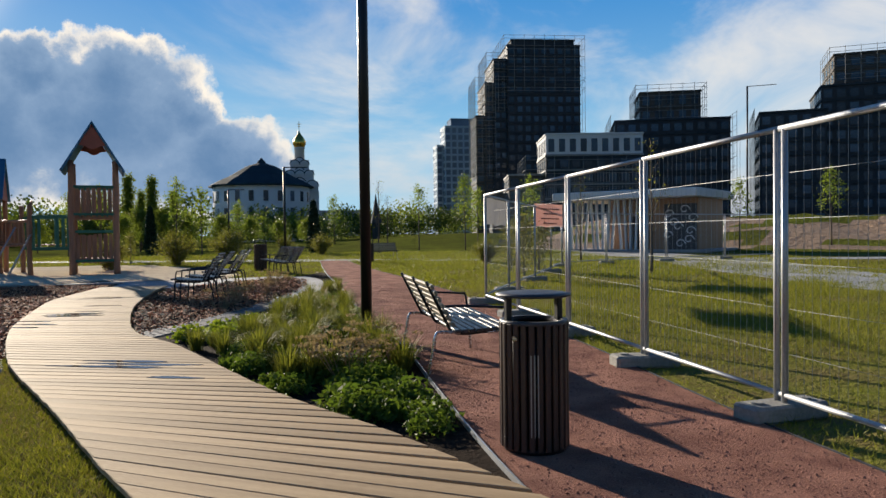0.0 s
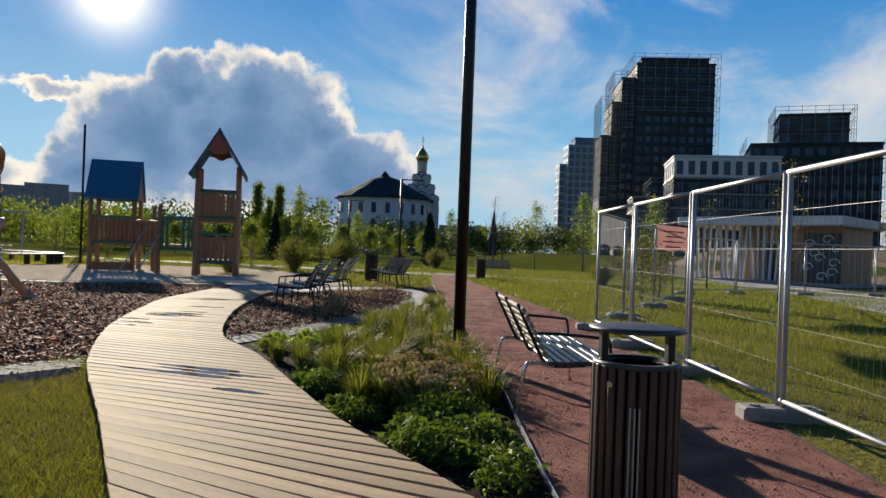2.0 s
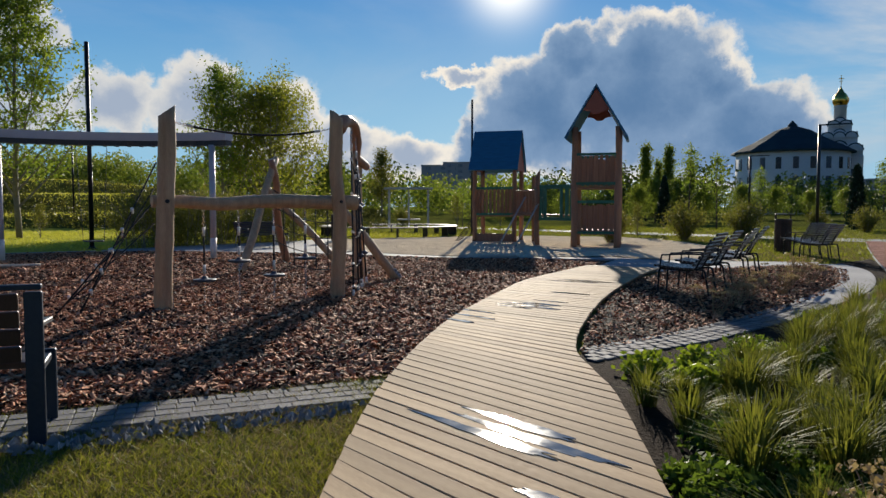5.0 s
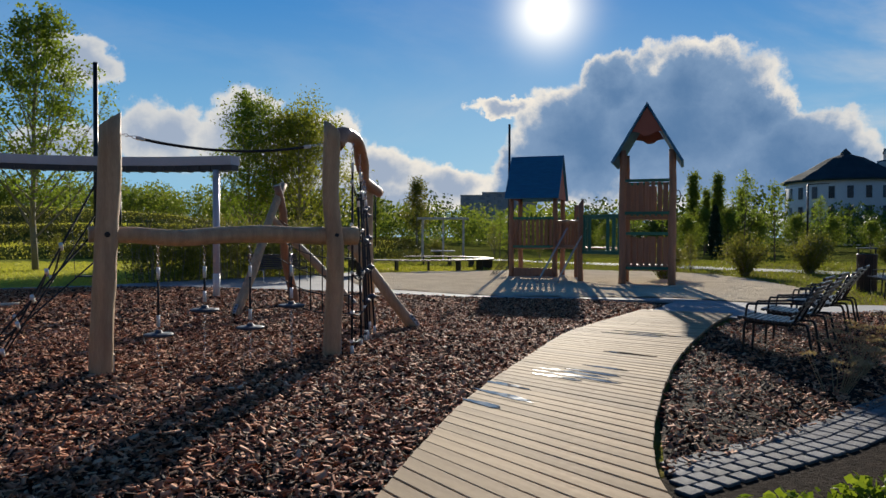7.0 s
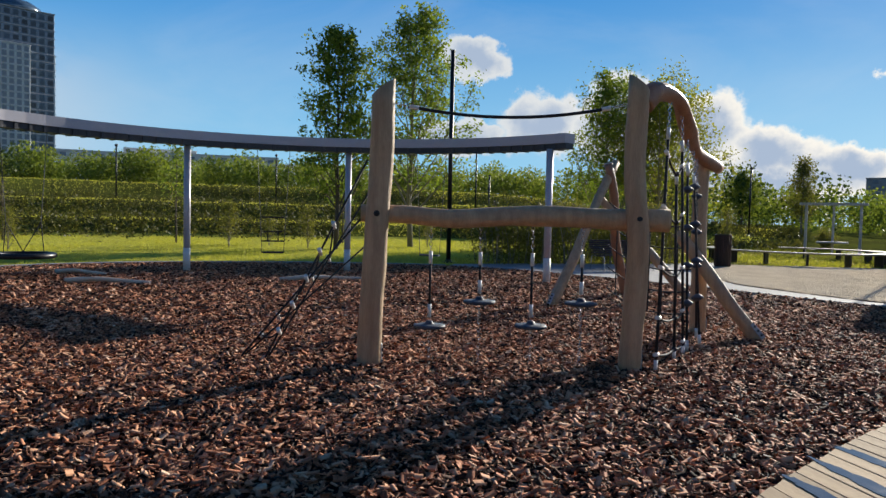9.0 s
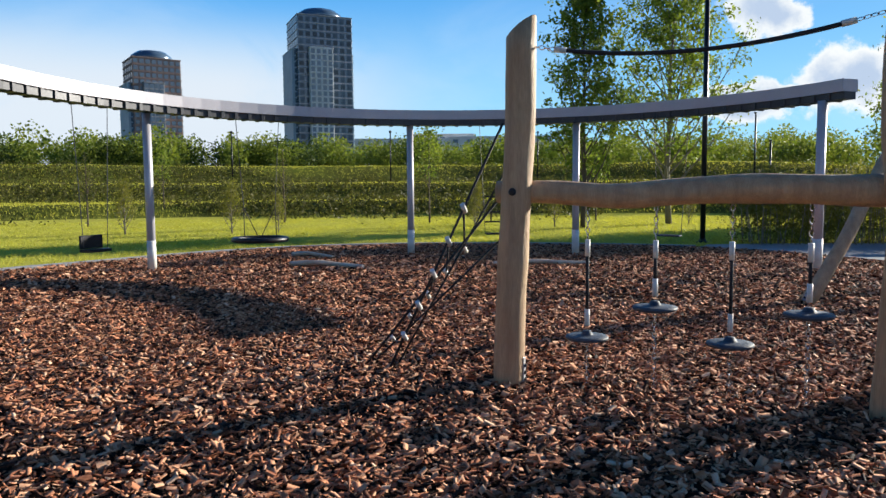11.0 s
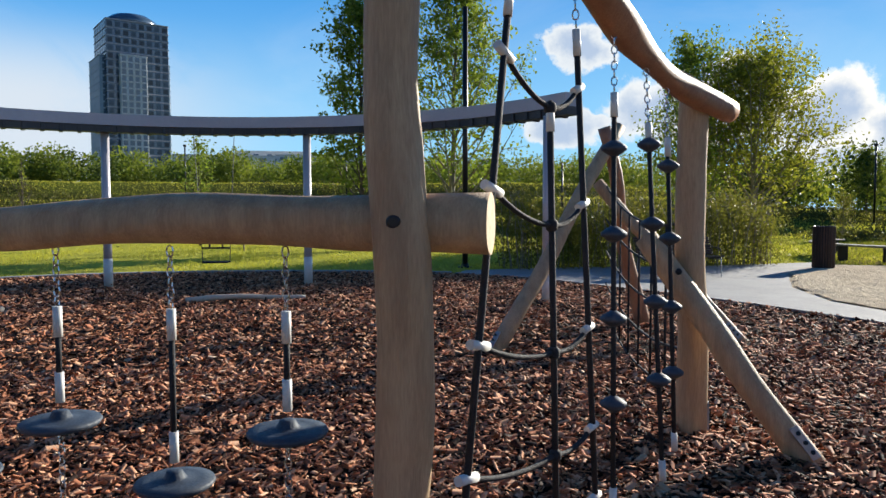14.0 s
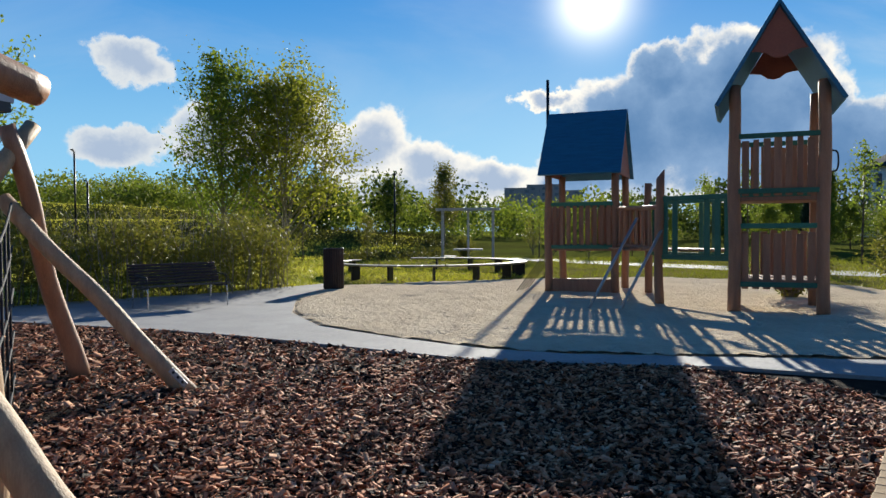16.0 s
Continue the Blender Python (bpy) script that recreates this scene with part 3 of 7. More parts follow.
flat("mulch_bed", MULCH, 0.012, M_MULCH, "dark brown bark mulch under the climbing frame", "mulch")
def trampled(name, poly, z, material, label, category, cell=0.12):
    """A sheet of loose sand, pressed into dents and low ridges by feet."""
    xs, ys = [p[0] for p in poly], [p[1] for p in poly]
    g = Geo().prism(poly, z - 0.10, z - 0.032)
    nx, ny = int((max(xs) - min(xs)) / cell) + 1, int((max(ys) - min(ys)) / cell) + 1
    ix, vs, fs = {}, [], []
    for i in range(nx):
        for j in range(ny):
            x, y = min(xs) + i * cell, min(ys) + j * cell
            if inside((x, y), poly):
                ix[(i, j)] = len(vs)
                dent = max(noise.noise(Vector((x * 2.6, y * 2.6, 1.0))) - 0.16, 0.0) * 0.07
                vs.append((x, y, z + 0.010 * noise.noise(Vector((x * 0.9, y * 0.9, 2.0))) + 0.010 * noise.noise(Vector((x * 3.7, y * 3.7, 6.0))) - dent))
    for (i, j), k in ix.items():
        q = [ix.get((i + a, j + b)) for a, b in ((0, 0), (1, 0), (1, 1), (0, 1))]
        if None not in q:
            fs.append(tuple(q))
    g.add(vs, fs)
    return solid(name, g, material, label, category, "structure", True)


trampled("sand", SAND, 0.038, M_SAND, "pale trampled sand under the play towers", "sand")
flat("pavement_concrete", WALKWAY, 0.020, M_CONC, "smooth grey concrete walkway round the sand", "pavement")
flat("mulch_island", ISLAND, 0.012, M_MULCH, "dark bark mulch island beside the deck", "mulch")
flat("planting_bed", BED, 0.010, M_SOIL, "dark soil of the planting bed", "soil")
flat("path_red", [tuple(p) for p in RED_L] + [tuple(p) for p in RED_R][::-1], 0.022, M_RED, "red crushed stone footpath", "path")
flat("path_far", [(-6.2, 34.6), (-4.9, 34.6), (3, 33.2), (16, 30.5), (30, 29), (30, 31), (16, 32.6), (3, 35.4), (-4, 37), (-30, 40), (-60, 46), (-60, 43.8), (-30, 38)], 0.014, M_CONC, "narrow grey cross path through the lawn", "path")
flat("road_grey", [(5.5, 41), (9.2, 35), (8.4, 24.5), (8.6, 16.5), (10.5, 9), (13.5, 9), (12.2, 17), (12.2, 21), (13.2, 30), (12.5, 41), (9, 46)], 0.013, M_CONC, "grey asphalt service road behind the fence", "road")


def ribbon(name, pts, width, z0, z1, material, label, category, kind="structure"):
    """A narrow strip along a line, as an edging or a kerb."""
    g = Geo()
    P = [Vector((p[0], p[1], 0)) for p in pts]
    n = len(P)
    left, right = [], []
    for i, p in enumerate(P):
        t = (P[min(i + 1, n - 1)] - P[max(i - 1, 0)]).normalized()
        s = Vector((-t.y, t.x, 0)) * width / 2
        left.append(p + s)
        right.append(p - s)
    vs = []
    for i in range(n):
        vs += [(left[i].x, left[i].y, z0), (left[i].x, left[i].y, z1), (right[i].x, right[i].y, z1), (right[i].x, right[i].y, z0)]
    fs = [(4 * i + a, 4 * i + 4 + a, 4 * i + 4 + b, 4 * i + b) for i in range(n - 1) for a, b in ((0, 1), (1, 2), (2, 3), (3, 0))]
    fs += [(0, 1, 2, 3), (4 * n - 1, 4 * n - 2, 4 * n - 3, 4 * n - 4)]
    g.add(vs, fs)
    return solid(name, g, material, label, category, kind)


far_edge = spline([(x, y, 0) for x, y in ((-21.7, 13.1), (-22.35, 11.2), (-22.75, 8.6), (-22.65, 5.8), (-21.75, 3.4), (-20.1, 1.6), (-18.0, 0.3), (-15.5, -1.0), (-12.0, -1.4), (-9.0, -0.2), (-6.9, 2.6))], 5)
ribbon("kerb_mulch", far_edge, 0.22, -0.05, 0.06, M_CONC, "pale concrete kerb round the mulch", "kerb")
ribbon("kerb_sand", [(-8.75, 19.87), (-10.2, 19.22), (-11.2, 18.42), (-12.3, 17.72), (-14.2, 17.17), (-15.6, 16.77), (-17.0, 16.22), (-18.8, 15.32), (-20.2, 14.62), (-21.6, 13.22)], 0.12, -0.05, 0.05, M_CONC, "dark grey concrete kerb beside the walkway", "kerb")
ribbon("kerb_apron", spline([(x, y, 0) for x, y in ((-3.05, 14.6), (-3.05, 16.6), (-3.3, 18.6), (-3.8, 20.6), (-4.5, 22.0))], 6), 0.55, -0.05, 0.03, M_CONC, "curved grey concrete apron behind the loungers", "pavement")
ribbon("edging_left", [(p[0] - 0.01, p[1]) for p in RED_L if 1.5 < p[1] < 34], 0.010, -0.05, 0.045, M_STEEL, "thin steel edging of the red path", "edging")
ribbon("edging_right", [(p[0] + 0.01, p[1]) for p in RED_R if 1.5 < p[1] < 34], 0.008, -0.05, 0.030, M_DARKGREY, "thin steel edging of the red path", "edging")


# ---- the boardwalk ----
def cross(p, d, line):
    """Where the line through p along d meets an open run of points."""
    best = None
    for a, b in zip(line, line[1:]):
        e = (b[0] - a[0], b[1] - a[1])
        det = d[0] * -e[1] + d[1] * e[0]
        if abs(det) < 1e-9:
            continue
        rx, ry = a[0] - p[0], a[1] - p[1]
        s = (rx * -e[1] + ry * e[0]) / det
        u = (d[0] * ry - d[1] * rx) / det
        if -0.001 <= u <= 1.001 and (best is None or abs(s) < abs(best)):
            best = s
    return best


def lerp_table(table, x):
    for (a, u), (b, w) in zip(table, table[1:]):
        if x <= b:
            return u + (w - u) * min(max((x - a) / (b - a), 0), 1)
    return table[-1][1]


DECK_Z = 0.085
PLANK_ANGLE = ((1.0, -26), (4.2, -20), (5.6, -12), (6.5, -8), (8.4, -10), (11.0, -1), (14.6, 11), (18.2, 18))
boardwalk = thing("boardwalk", "pale weathered timber boardwalk with wet patches", "boardwalk", kind="structure")
under = Geo()
for side, off in ((DECK_L, 0.06), (DECK_R, -0.06)):
    pts = [Vector((p[0] + off, p[1] + off * 0.6, 0.0)) for p in side[6:-1]]
    for a, b in zip(pts, pts[1:]):
        t = (b - a).normalized()
        R = Matrix((t, Vector((-t.y, t.x, 0)), Vector((0, 0, 1)))).transposed()
        under.box(((a.x + b.x) / 2, (a.y + b.y) / 2, 0.018), ((b - a).length + 0.01, 0.05, 0.07), R)
part("joist", under, M_BROWNSLAT, boardwalk, "dark side joists")
centre = [((a[0] + b[0]) / 2, (a[1] + b[1]) / 2) for a, b in zip(DECK_L, DECK_R)]
PLANKS = []


def lay_planks():
    rnd = random.Random(5)
    width, gap = 0.140, 0.010
    i, pos = 0, Vector(centre[4])
    while True:
        ang = lerp_table(PLANK_ANGLE, pos.y)
        d = Vector((math.cos(radians(ang)), math.sin(radians(ang))))
        nrm = Vector((-d.y, d.x))
        w = width - gap - rnd.uniform(0, 0.003)
        ends = []
        for s_ in (-0.5, 0.5):
            q = pos + nrm * (w * s_)
            ends.append((cross(q, d, DECK_L), cross(q, d, DECK_R)))
        if all(v is not None and abs(v) < 3 for e in ends for v in e):
            ja, jb = rnd.uniform(-0.006, 0.006), rnd.uniform(-0.006, 0.006)
            (a0, b0), (a1, b1) = ends
            PLANKS.append((pos.x, pos.y, DECK_Z - 0.014 + rnd.uniform(-0.0015, 0.0015), ang, min(a0, b0) + ja, max(a0, b0) + jb, min(a1, b1) + ja, max(a1, b1) + jb, w))
        # step across the board, along the ribbon's middle
        t = None
        for p, q in zip(centre, centre[1:]):
            if p[1] <= pos.y < q[1]:
                t = (Vector(q) - Vector(p)).normalized()
        if t is None:
            break
        pos = pos + t * (width / max(t.dot(nrm), 0.3))
        if pos.y > 17.95:
            break


lay_planks()

# ---- log climbing frame ----
def log_pts(a, b, n=10, bend=0.03, seed=1.0):
    a, b = Vector(a), Vector(b)
    out = []
    for i in range(n + 1):
        t = i / n
        w = math.sin(math.pi * t)
        out.append(a.lerp(b, t) + Vector((noise.noise(Vector((t * 2.2, seed, 0.3))), noise.noise(Vector((t * 2.2, seed, 7.1))), 0)) * bend * (0.4 + w))
    return out


def log(name, a, b, r0, r1, parent, material=None, seed=1.0, bend=0.05, label="", ends=True, n=14):
    pts = log_pts(a, b, n, bend, seed)
    rad = [r0 + (r1 - r0) * i / n for i in range(n + 1)]
    g = Geo().tube(pts, rad, 18, True, 0.10, seed)
    ob = part(name, g, material or M_LOG, parent, label, True)
    if ends:
        ob.data.materials.append(M_LOGEND)
        for p in ob.data.polygons:
            if len(p.vertices) > 4:
                p.material_index = 1
    return ob


def bolt(p, d, parent, r=0.028):
    p, d = Vector(p), Vector(d).normalized()
    part("bolt", Geo().tube([p, p + d * 0.012, p + d * 0.022], [r, r, r * 0.55], 14), M_BLACK, parent, "black bolt cap", True)


def chain(g, a, b, link=0.045, w=0.007):
    """Real links, each turned a quarter against the last."""
    a, b = Vector(a), Vector(b)
    L = (b - a).length
    n = max(int(L / (link * 0.78)), 1)
    t = (b - a).normalized()
    s = t.cross(Vector((0.3, 0.9, 0.2))).normalized()
    u = t.cross(s)
    for i in range(n):
        c = a + t * (L * (i + 0.5) / n)
        e = s if i % 2 else u
        ring = [c + t * math.cos(k * math.pi / 4) * link * 0.5 + e * math.sin(k * math.pi / 4) * link * 0.3 for k in range(8)]
        ring.append(ring[0])
        g.tube(ring, w * 0.5, 4, False)
    return g


climber = thing("climbing_frame", "natural robinia log climbing frame with ropes on bark mulch", "climbing frame")
P1, P2, P3 = Vector((-9.10, 8.59, 0)), Vector((-8.40, 10.83, 0)), Vector((-10.2, 12.83, 0))
along = (P2 - P1).normalized()
back = Vector((-along.y, along.x, 0))           # away from the deck
if back.x > 0:
    back = -back


def sway(table, z):
    """How far a grown post bends along the frame at a height."""
    return along * lerp_table(table, z)


def slant_post(p, top, r, seed, bend, name="post"):
    """An upright log with an obliquely cut top and a steel shoe at its foot."""
    n = 24
    pts = [p + Vector((0, 0, -0.15)) + sway(bend, 0), p + Vector((0, 0, 0.02)) + sway(bend, 0.02)]
    for i in range(1, n + 1):
        t = i / n
        w = back * noise.noise(Vector((t * 3.1, seed, 5.2))) * 0.035 * math.sin(math.pi * min(t, 0.97))
        soft = (sway(bend, top * t - 0.12) + sway(bend, top * t) + sway(bend, top * t + 0.12)) / 3
        pts.append(p + Vector((0, 0, top * t)) + w + soft)
    rad = [r * 0.97] * 2 + [r * (1.0 - 0.07 * i / n + 0.035 * noise.noise(Vector((i * 0.5, seed, 2.0)))) for i in range(1, n + 1)]
    ob = part(name, Geo().tube(pts, rad, 24, True, 0.09, seed), M_LOG, climber, "", True)
    p = p + sway(bend, 0.1)
    for v in ob.data.vertices:
        if v.co.z > top - 0.02:
            q = (v.co - p).dot(along)
            v.co.z += (q if seed < 2 else -q) * 0.75
    ob.data.materials.append(M_LOGEND)
    for q in ob.data.polygons:
        if len(q.vertices) > 4:
            q.material_index = 1
    shoe = part("post_shoe", Geo().box(p + along * (r * 0.92) + Vector((0, 0, 0.10)), (0.055, 0.03, 0.22), Matrix((back, along, Vector((0, 0, 1)))).transposed(), 0.004), M_STEEL, ob, "galvanised steel foot plate")
    for z in (0.05, 0.10, 0.15):
        c = p + along * (r * 0.92 + 0.012) + Vector((0, 0, z))
        part("bolt", Geo().tube([c, c + along * 0.014], 0.014, 8), M_BLACK, shoe, "black bolt")
    return ob


post_a = slant_post(P1, 2.46, 0.112, 1.3, ((0, -0.058), (0.35, -0.052), (0.8, -0.028), (1.4, 0.0), (1.75, 0.022), (2.1, 0.032), (2.55, 0.034)))
post_b = slant_post(P2, 2.62, 0.101, 2.7, ((0, -0.03), (0.3, -0.012), (0.75, 0.012), (1.15, 0.018), (1.45, 0.0), (1.85, -0.042), (2.4, -0.022), (2.62, -0.02)))
post_c = slant_post(P3, 2.22, 0.095, 3.9, ((0, 0.02), (0.6, 0.02), (1.2, -0.015), (2.22, 0.0)))
beam_a = P1 - along * 0.16 + back * 0.05 + Vector((0, 0, 1.395))
beam_b = P2 + along * 0.31 + back * 0.05 + Vector((0, 0, 1.385))
beam_log = log("crossbeam", beam_a, beam_b, 0.078, 0.106, climber, seed=6.4, bend=0.10, n=30)
for v in beam_log.data.vertices:
    u = (v.co - beam_a).dot(along) / (beam_b - beam_a).length
    v.co.z -= 0.030 * math.exp(-((u - 0.30) / 0.12) ** 2) - 0.014 * math.exp(-((u - 0.62) / 0.15) ** 2)
for p in (P1, P2):
    bolt(p - back * 0.098 + Vector((0, 0, 1.395)), -back, climber)
branch_pts = spline([P2 + Vector((-0.01, 0.03, 2.42)), P2 + Vector((-0.10, 0.22, 2.57)), P2 + Vector((-0.34, 0.62, 2.56)), P2 + Vector((-0.78, 1.05, 2.36)), P2 + Vector((-1.10, 1.36, 2.24)), P2 + Vector((-1.50, 1.74, 2.16)), P2 + Vector((-1.85, 2.26, 2.06))], 5)
bg = Geo().tube(branch_pts, [0.088 + 0.012 * math.sin(i * 0.5) - 0.022 * i / len(branch_pts) for i in range(len(branch_pts))], 18, True, 0.16, 4.4)
branch = part("branch", bg, M_LOG_RED, climber, "crooked reddish branch", True)
log("brace", (-10.22, 12.53, 1.26), (-9.54, 13.26, -0.05), 0.072, 0.085, climber, seed=9.2, bend=0.02)
bolt((-9.985, 12.64, 1.06), (0.8, -0.5, 0.3), climber, 0.02)

# the leaning frame behind
AT = Vector((-14.06, 13.80, 2.36))
log("leaning_leg", AT + Vector((-0.1, 0.15, 0.06)), (-12.9, 12.12, -0.05), 0.072, 0.09, climber, seed=11.0, bend=0.04)
log("leaning_leg", AT + Vector((0.05, -0.12, 0.03)), (-14.38, 14.38, -0.05), 0.075, 0.095, climber, M_LOG_RED, seed=12.5, bend=0.09)
log("leaning_leg", (-14.2, 13.7, 1.75), (-13.06, 14.94, -0.05), 0.07, 0.085, climber, seed=14.0, bend=0.05)
for p, q in (((-12.9, 12.12, 0), AT), ((-13.06, 14.94, 0), Vector((-14.2, 13.7, 1.75))), ((-9.52, 13.28, 0), Vector((-10.22, 12.53, 1.26)))):
    p = Vector(p)
    t = (q - p).normalized()
    s = Vector((0.75, -0.6, 0.3))
    R = Matrix((t, s.cross(t).normalized(), t.cross(s.cross(t)).normalized())).transposed()
    shoe = part("foot_plate", Geo().box(p + t * 0.14 + Vector((0.055, -0.045, 0.03)), (0.2, 0.05, 0.02), R, 0.003), M_STEEL, climber, "galvanised foot plate")
    for k in (0.07, 0.13, 0.19):
        c = p + t * k + Vector((0.062, -0.052, 0.04))
        part("bolt", Geo().tube([c, c + Vector((0.012, -0.010, 0.006))], 0.013, 8), M_BLACK, shoe, "black bolt")


def rope(pts, r=0.011, parent=None, n=6):
    return part("rope", Geo().tube(spline(pts, n) if len(pts) > 2 else pts, r, 8, True), M_ROPE, parent or climber, "black rope", True)


def sleeve(a, b, r=0.018, parent=None):
    return part("sleeve", Geo().tube([a, b], r, 10), M_WHITEPLASTIC, parent or climber, "white plastic rope sleeve", True)


def sag(a, b, s, n=6):
    a, b = Vector(a), Vector(b)
    return [a.lerp(b, i / n) - Vector((0, 0, 4 * s * (i / n) * (1 - i / n))) for i in range(n + 1)]


# handrail rope between the two tall posts
ha, hb = P1 + along * 0.09 + Vector((0, 0, 2.40)), P2 - along * 0.09 + Vector((0, 0, 2.43))
line = sag(ha, hb, 0.13, 12)
rope(line[1:-1], 0.015)
for a, b in ((line[0], line[1]), (line[-1], line[-2])):
    part("chain", chain(Geo(), a, b), M_CHROME, climber, "steel chain")
sleeve(line[1], line[1].lerp(line[2], 0.45), 0.02)
sleeve(line[-2], line[-2].lerp(line[-3], 0.45), 0.02)

# stepping discs under the crossbeam
for k, z in ((0.485, 0.365), (0.945, 0.60), (1.425, 0.385), (1.885, 0.605)):
    top = P1 + along * k + back * 0.11 + Vector((0, 0, 1.30))
    c = Vector((top.x, top.y, z))
    part("chain", chain(Geo(), top, top - Vector((0, 0, 0.24))), M_CHROME, climber, "steel chain")
    sleeve(top - Vector((0, 0, 0.24)), top - Vector((0, 0, 0.36)))
    rope([top - Vector((0, 0, 0.36)), c + Vector((0, 0, 0.20))], 0.012)
    sleeve(c + Vector((0, 0, 0.20)), c + Vector((0, 0, 0.08)))
    part("step_disc", Geo().lathe([(0.02, -0.026), (0.10, -0.024), (0.142, -0.014), (0.152, 0.0), (0.146, 0.010), (0.10, 0.014), (0.050, 0.017), (0.040, 0.024), (0.030, 0.046), (0.012, 0.050)], c, 28), M_RUBBER, climber, "dark blue rubber stepping disc", True)
    part("chain", chain(Geo(), c - Vector((0, 0, 0.03)), Vector((c.x, c.y, 0.0))), M_CHROME, climber, "steel anchor chain")


def on_branch(f):
    i = min(max(f, 0), 0.999) * (len(branch_pts) - 1)
    k = int(i)
    return branch_pts[k].lerp(branch_pts[k + 1], i - k)


# climbing net of three ropes with crosswise rungs
strands = []
for f, foot in ((0.27, (-8.27, 10.99, 0.0)), (0.33, (-8.71, 11.49, 0.0)), (0.39, (-8.92, 11.74, 0.0))):
    t = on_branch(f) - Vector((0, 0, 0.07))
    foot = Vector(foot)
    if len(strands) == 1:
        # the middle strand hangs from the slack of the first rung
        sleeve(t.lerp(foot, 0.262), t.lerp(foot, 0.30))
        rope([t.lerp(foot, 0.262), t.lerp(foot, 0.95)], 0.014)
    else:
        part("chain", chain(Geo(), t, t.lerp(foot, 0.10)), M_CHROME, climber, "steel chain")
        sleeve(t.lerp(foot, 0.10), t.lerp(foot, 0.145))
        rope([t.lerp(foot, 0.145), t.lerp(foot, 0.95)], 0.014)
    sleeve(t.lerp(foot, 0.95), t.lerp(foot, 0.99))
    strands.append((t, foot))
for k, h in enumerate((0.20, 0.40, 0.62, 0.80, 0.93)):
    pts = [t.lerp(f, h + 0.062 * (i == 1) * (1.2 - h)) for i, (t, f) in enumerate(strands)]
    for a, b in zip(pts, pts[1:]):
        rope(sag(a, b, 0.03, 4), 0.011)
    d = (pts[0] - pts[1]).normalized()
    sleeve(pts[0] + d * 0.05, pts[0] - d * 0.05, 0.019)
    d = (pts[2] - pts[1]).normalized()
    sleeve(pts[2] + d * 0.03, pts[2] - d * 0.05, 0.017)
    part("knot", Geo().lathe([(0.01, -0.028), (0.024, -0.016), (0.026, 0.0), (0.024, 0.016), (0.01, 0.028)], pts[1], 10), M_ROPE, climber, "black rope joint", True)

# three hanging ropes with rubber knobs
for f, foot, zs in ((0.515, (-9.01, 11.85, 0.0), (1.72, 1.32, 0.93, 0.54)), (0.675, (-9.34, 12.25, 0.0), (1.77, 1.36, 0.96, 0.56)), (0.785, (-9.78, 12.53, 0.0), (1.68, 1.27, 0.88, 0.5))):
    t = on_branch(f) - Vector((0, 0, 0.07))
    foot = Vector(foot)
    part("chain", chain(Geo(), t, t.lerp(foot, 0.13)), M_CHROME, climber, "steel chain")
    sleeve(t.lerp(foot, 0.13), t.lerp(foot, 0.18))
    rope([t.lerp(foot, 0.18), t.lerp(foot, 0.93)], 0.013)
    sleeve(t.lerp(foot, 0.93), t.lerp(foot, 0.98))
    for z in zs:
        p = t.lerp(foot, 1 - z / t.z)
        part("knob", Geo().lathe([(0.012, -0.040), (0.035, -0.026), (0.060, -0.008), (0.062, 0.006), (0.038, 0.024), (0.014, 0.038)], p, 14), M_RUBBER, climber, "dark rubber climbing knob", True)

# sloping net beside the first post
A1, A2 = P1 - along * 0.10 + Vector((0, 0, 1.88)), P1 - along * 0.10 + back * 0.1 + Vector((0, 0, 1.42))
B1, B2 = Vector((-9.38, 7.60, 0.0)), Vector((-9.55, 7.38, 0.0))
for a, b in ((A1, B1), (A2, B2)):
    rope([a, a.lerp(b, 0.97)], 0.010)
    rope([a + back * 0.12 - Vector((0, 0, 0.3)), (a + back * 0.12 - Vector((0, 0, 0.3))).lerp(b + back * 0.14, 0.97)], 0.008)
for h in (0.32, 0.45, 0.58, 0.71, 0.84):
    p, q = A1.lerp(B1, h), A2.lerp(B2, h) + back * 0.14
    rope(sag(p, q, 0.04, 4), 0.008)
    sleeve(p + Vector((0.02, -0.01, 0.03)), p - Vector((0.02, -0.01, 0.03)), 0.019)
    sleeve(q + Vector((0.02, -0.01, 0.02)), q - Vector((0.02, -0.01, 0.03)), 0.017)

# net between the third post and the leaning frame
for k in range(5):
    f = k / 4
    a = P3 + Vector((-0.09, 0.0, 0.25 + 1.1 * f))
    b = Vector((-13.95, 13.72, 0.2 + 1.5 * f))
    rope(sag(a, b, 0.16, 6), 0.010)
for k in range(1, 7):
    f = k / 7
    lo = (P3 + Vector((-0.09, 0, 0.25))).lerp(Vector((-13.95, 13.72, 0.2)), f) - Vector((0, 0, 0.64 * f * (1 - f)))
    hi = (P3 + Vector((-0.09, 0, 1.35))).lerp(Vector((-13.95, 13.72, 1.7)), f) - Vector((0, 0, 0.64 * f * (1 - f)))
    rope([lo, hi], 0.010)


# ---- swing arc ----
SC, SR = Vector((-13.40, 8.15, 0)), 6.62
swing = thing("swing_frame", "curved grey steel swing beam on slim posts", "swing")


def arc(deg, r=SR, z=0.0):
    return Vector((SC.x + r * math.cos(radians(deg)), SC.y + r * math.sin(radians(deg)), z))


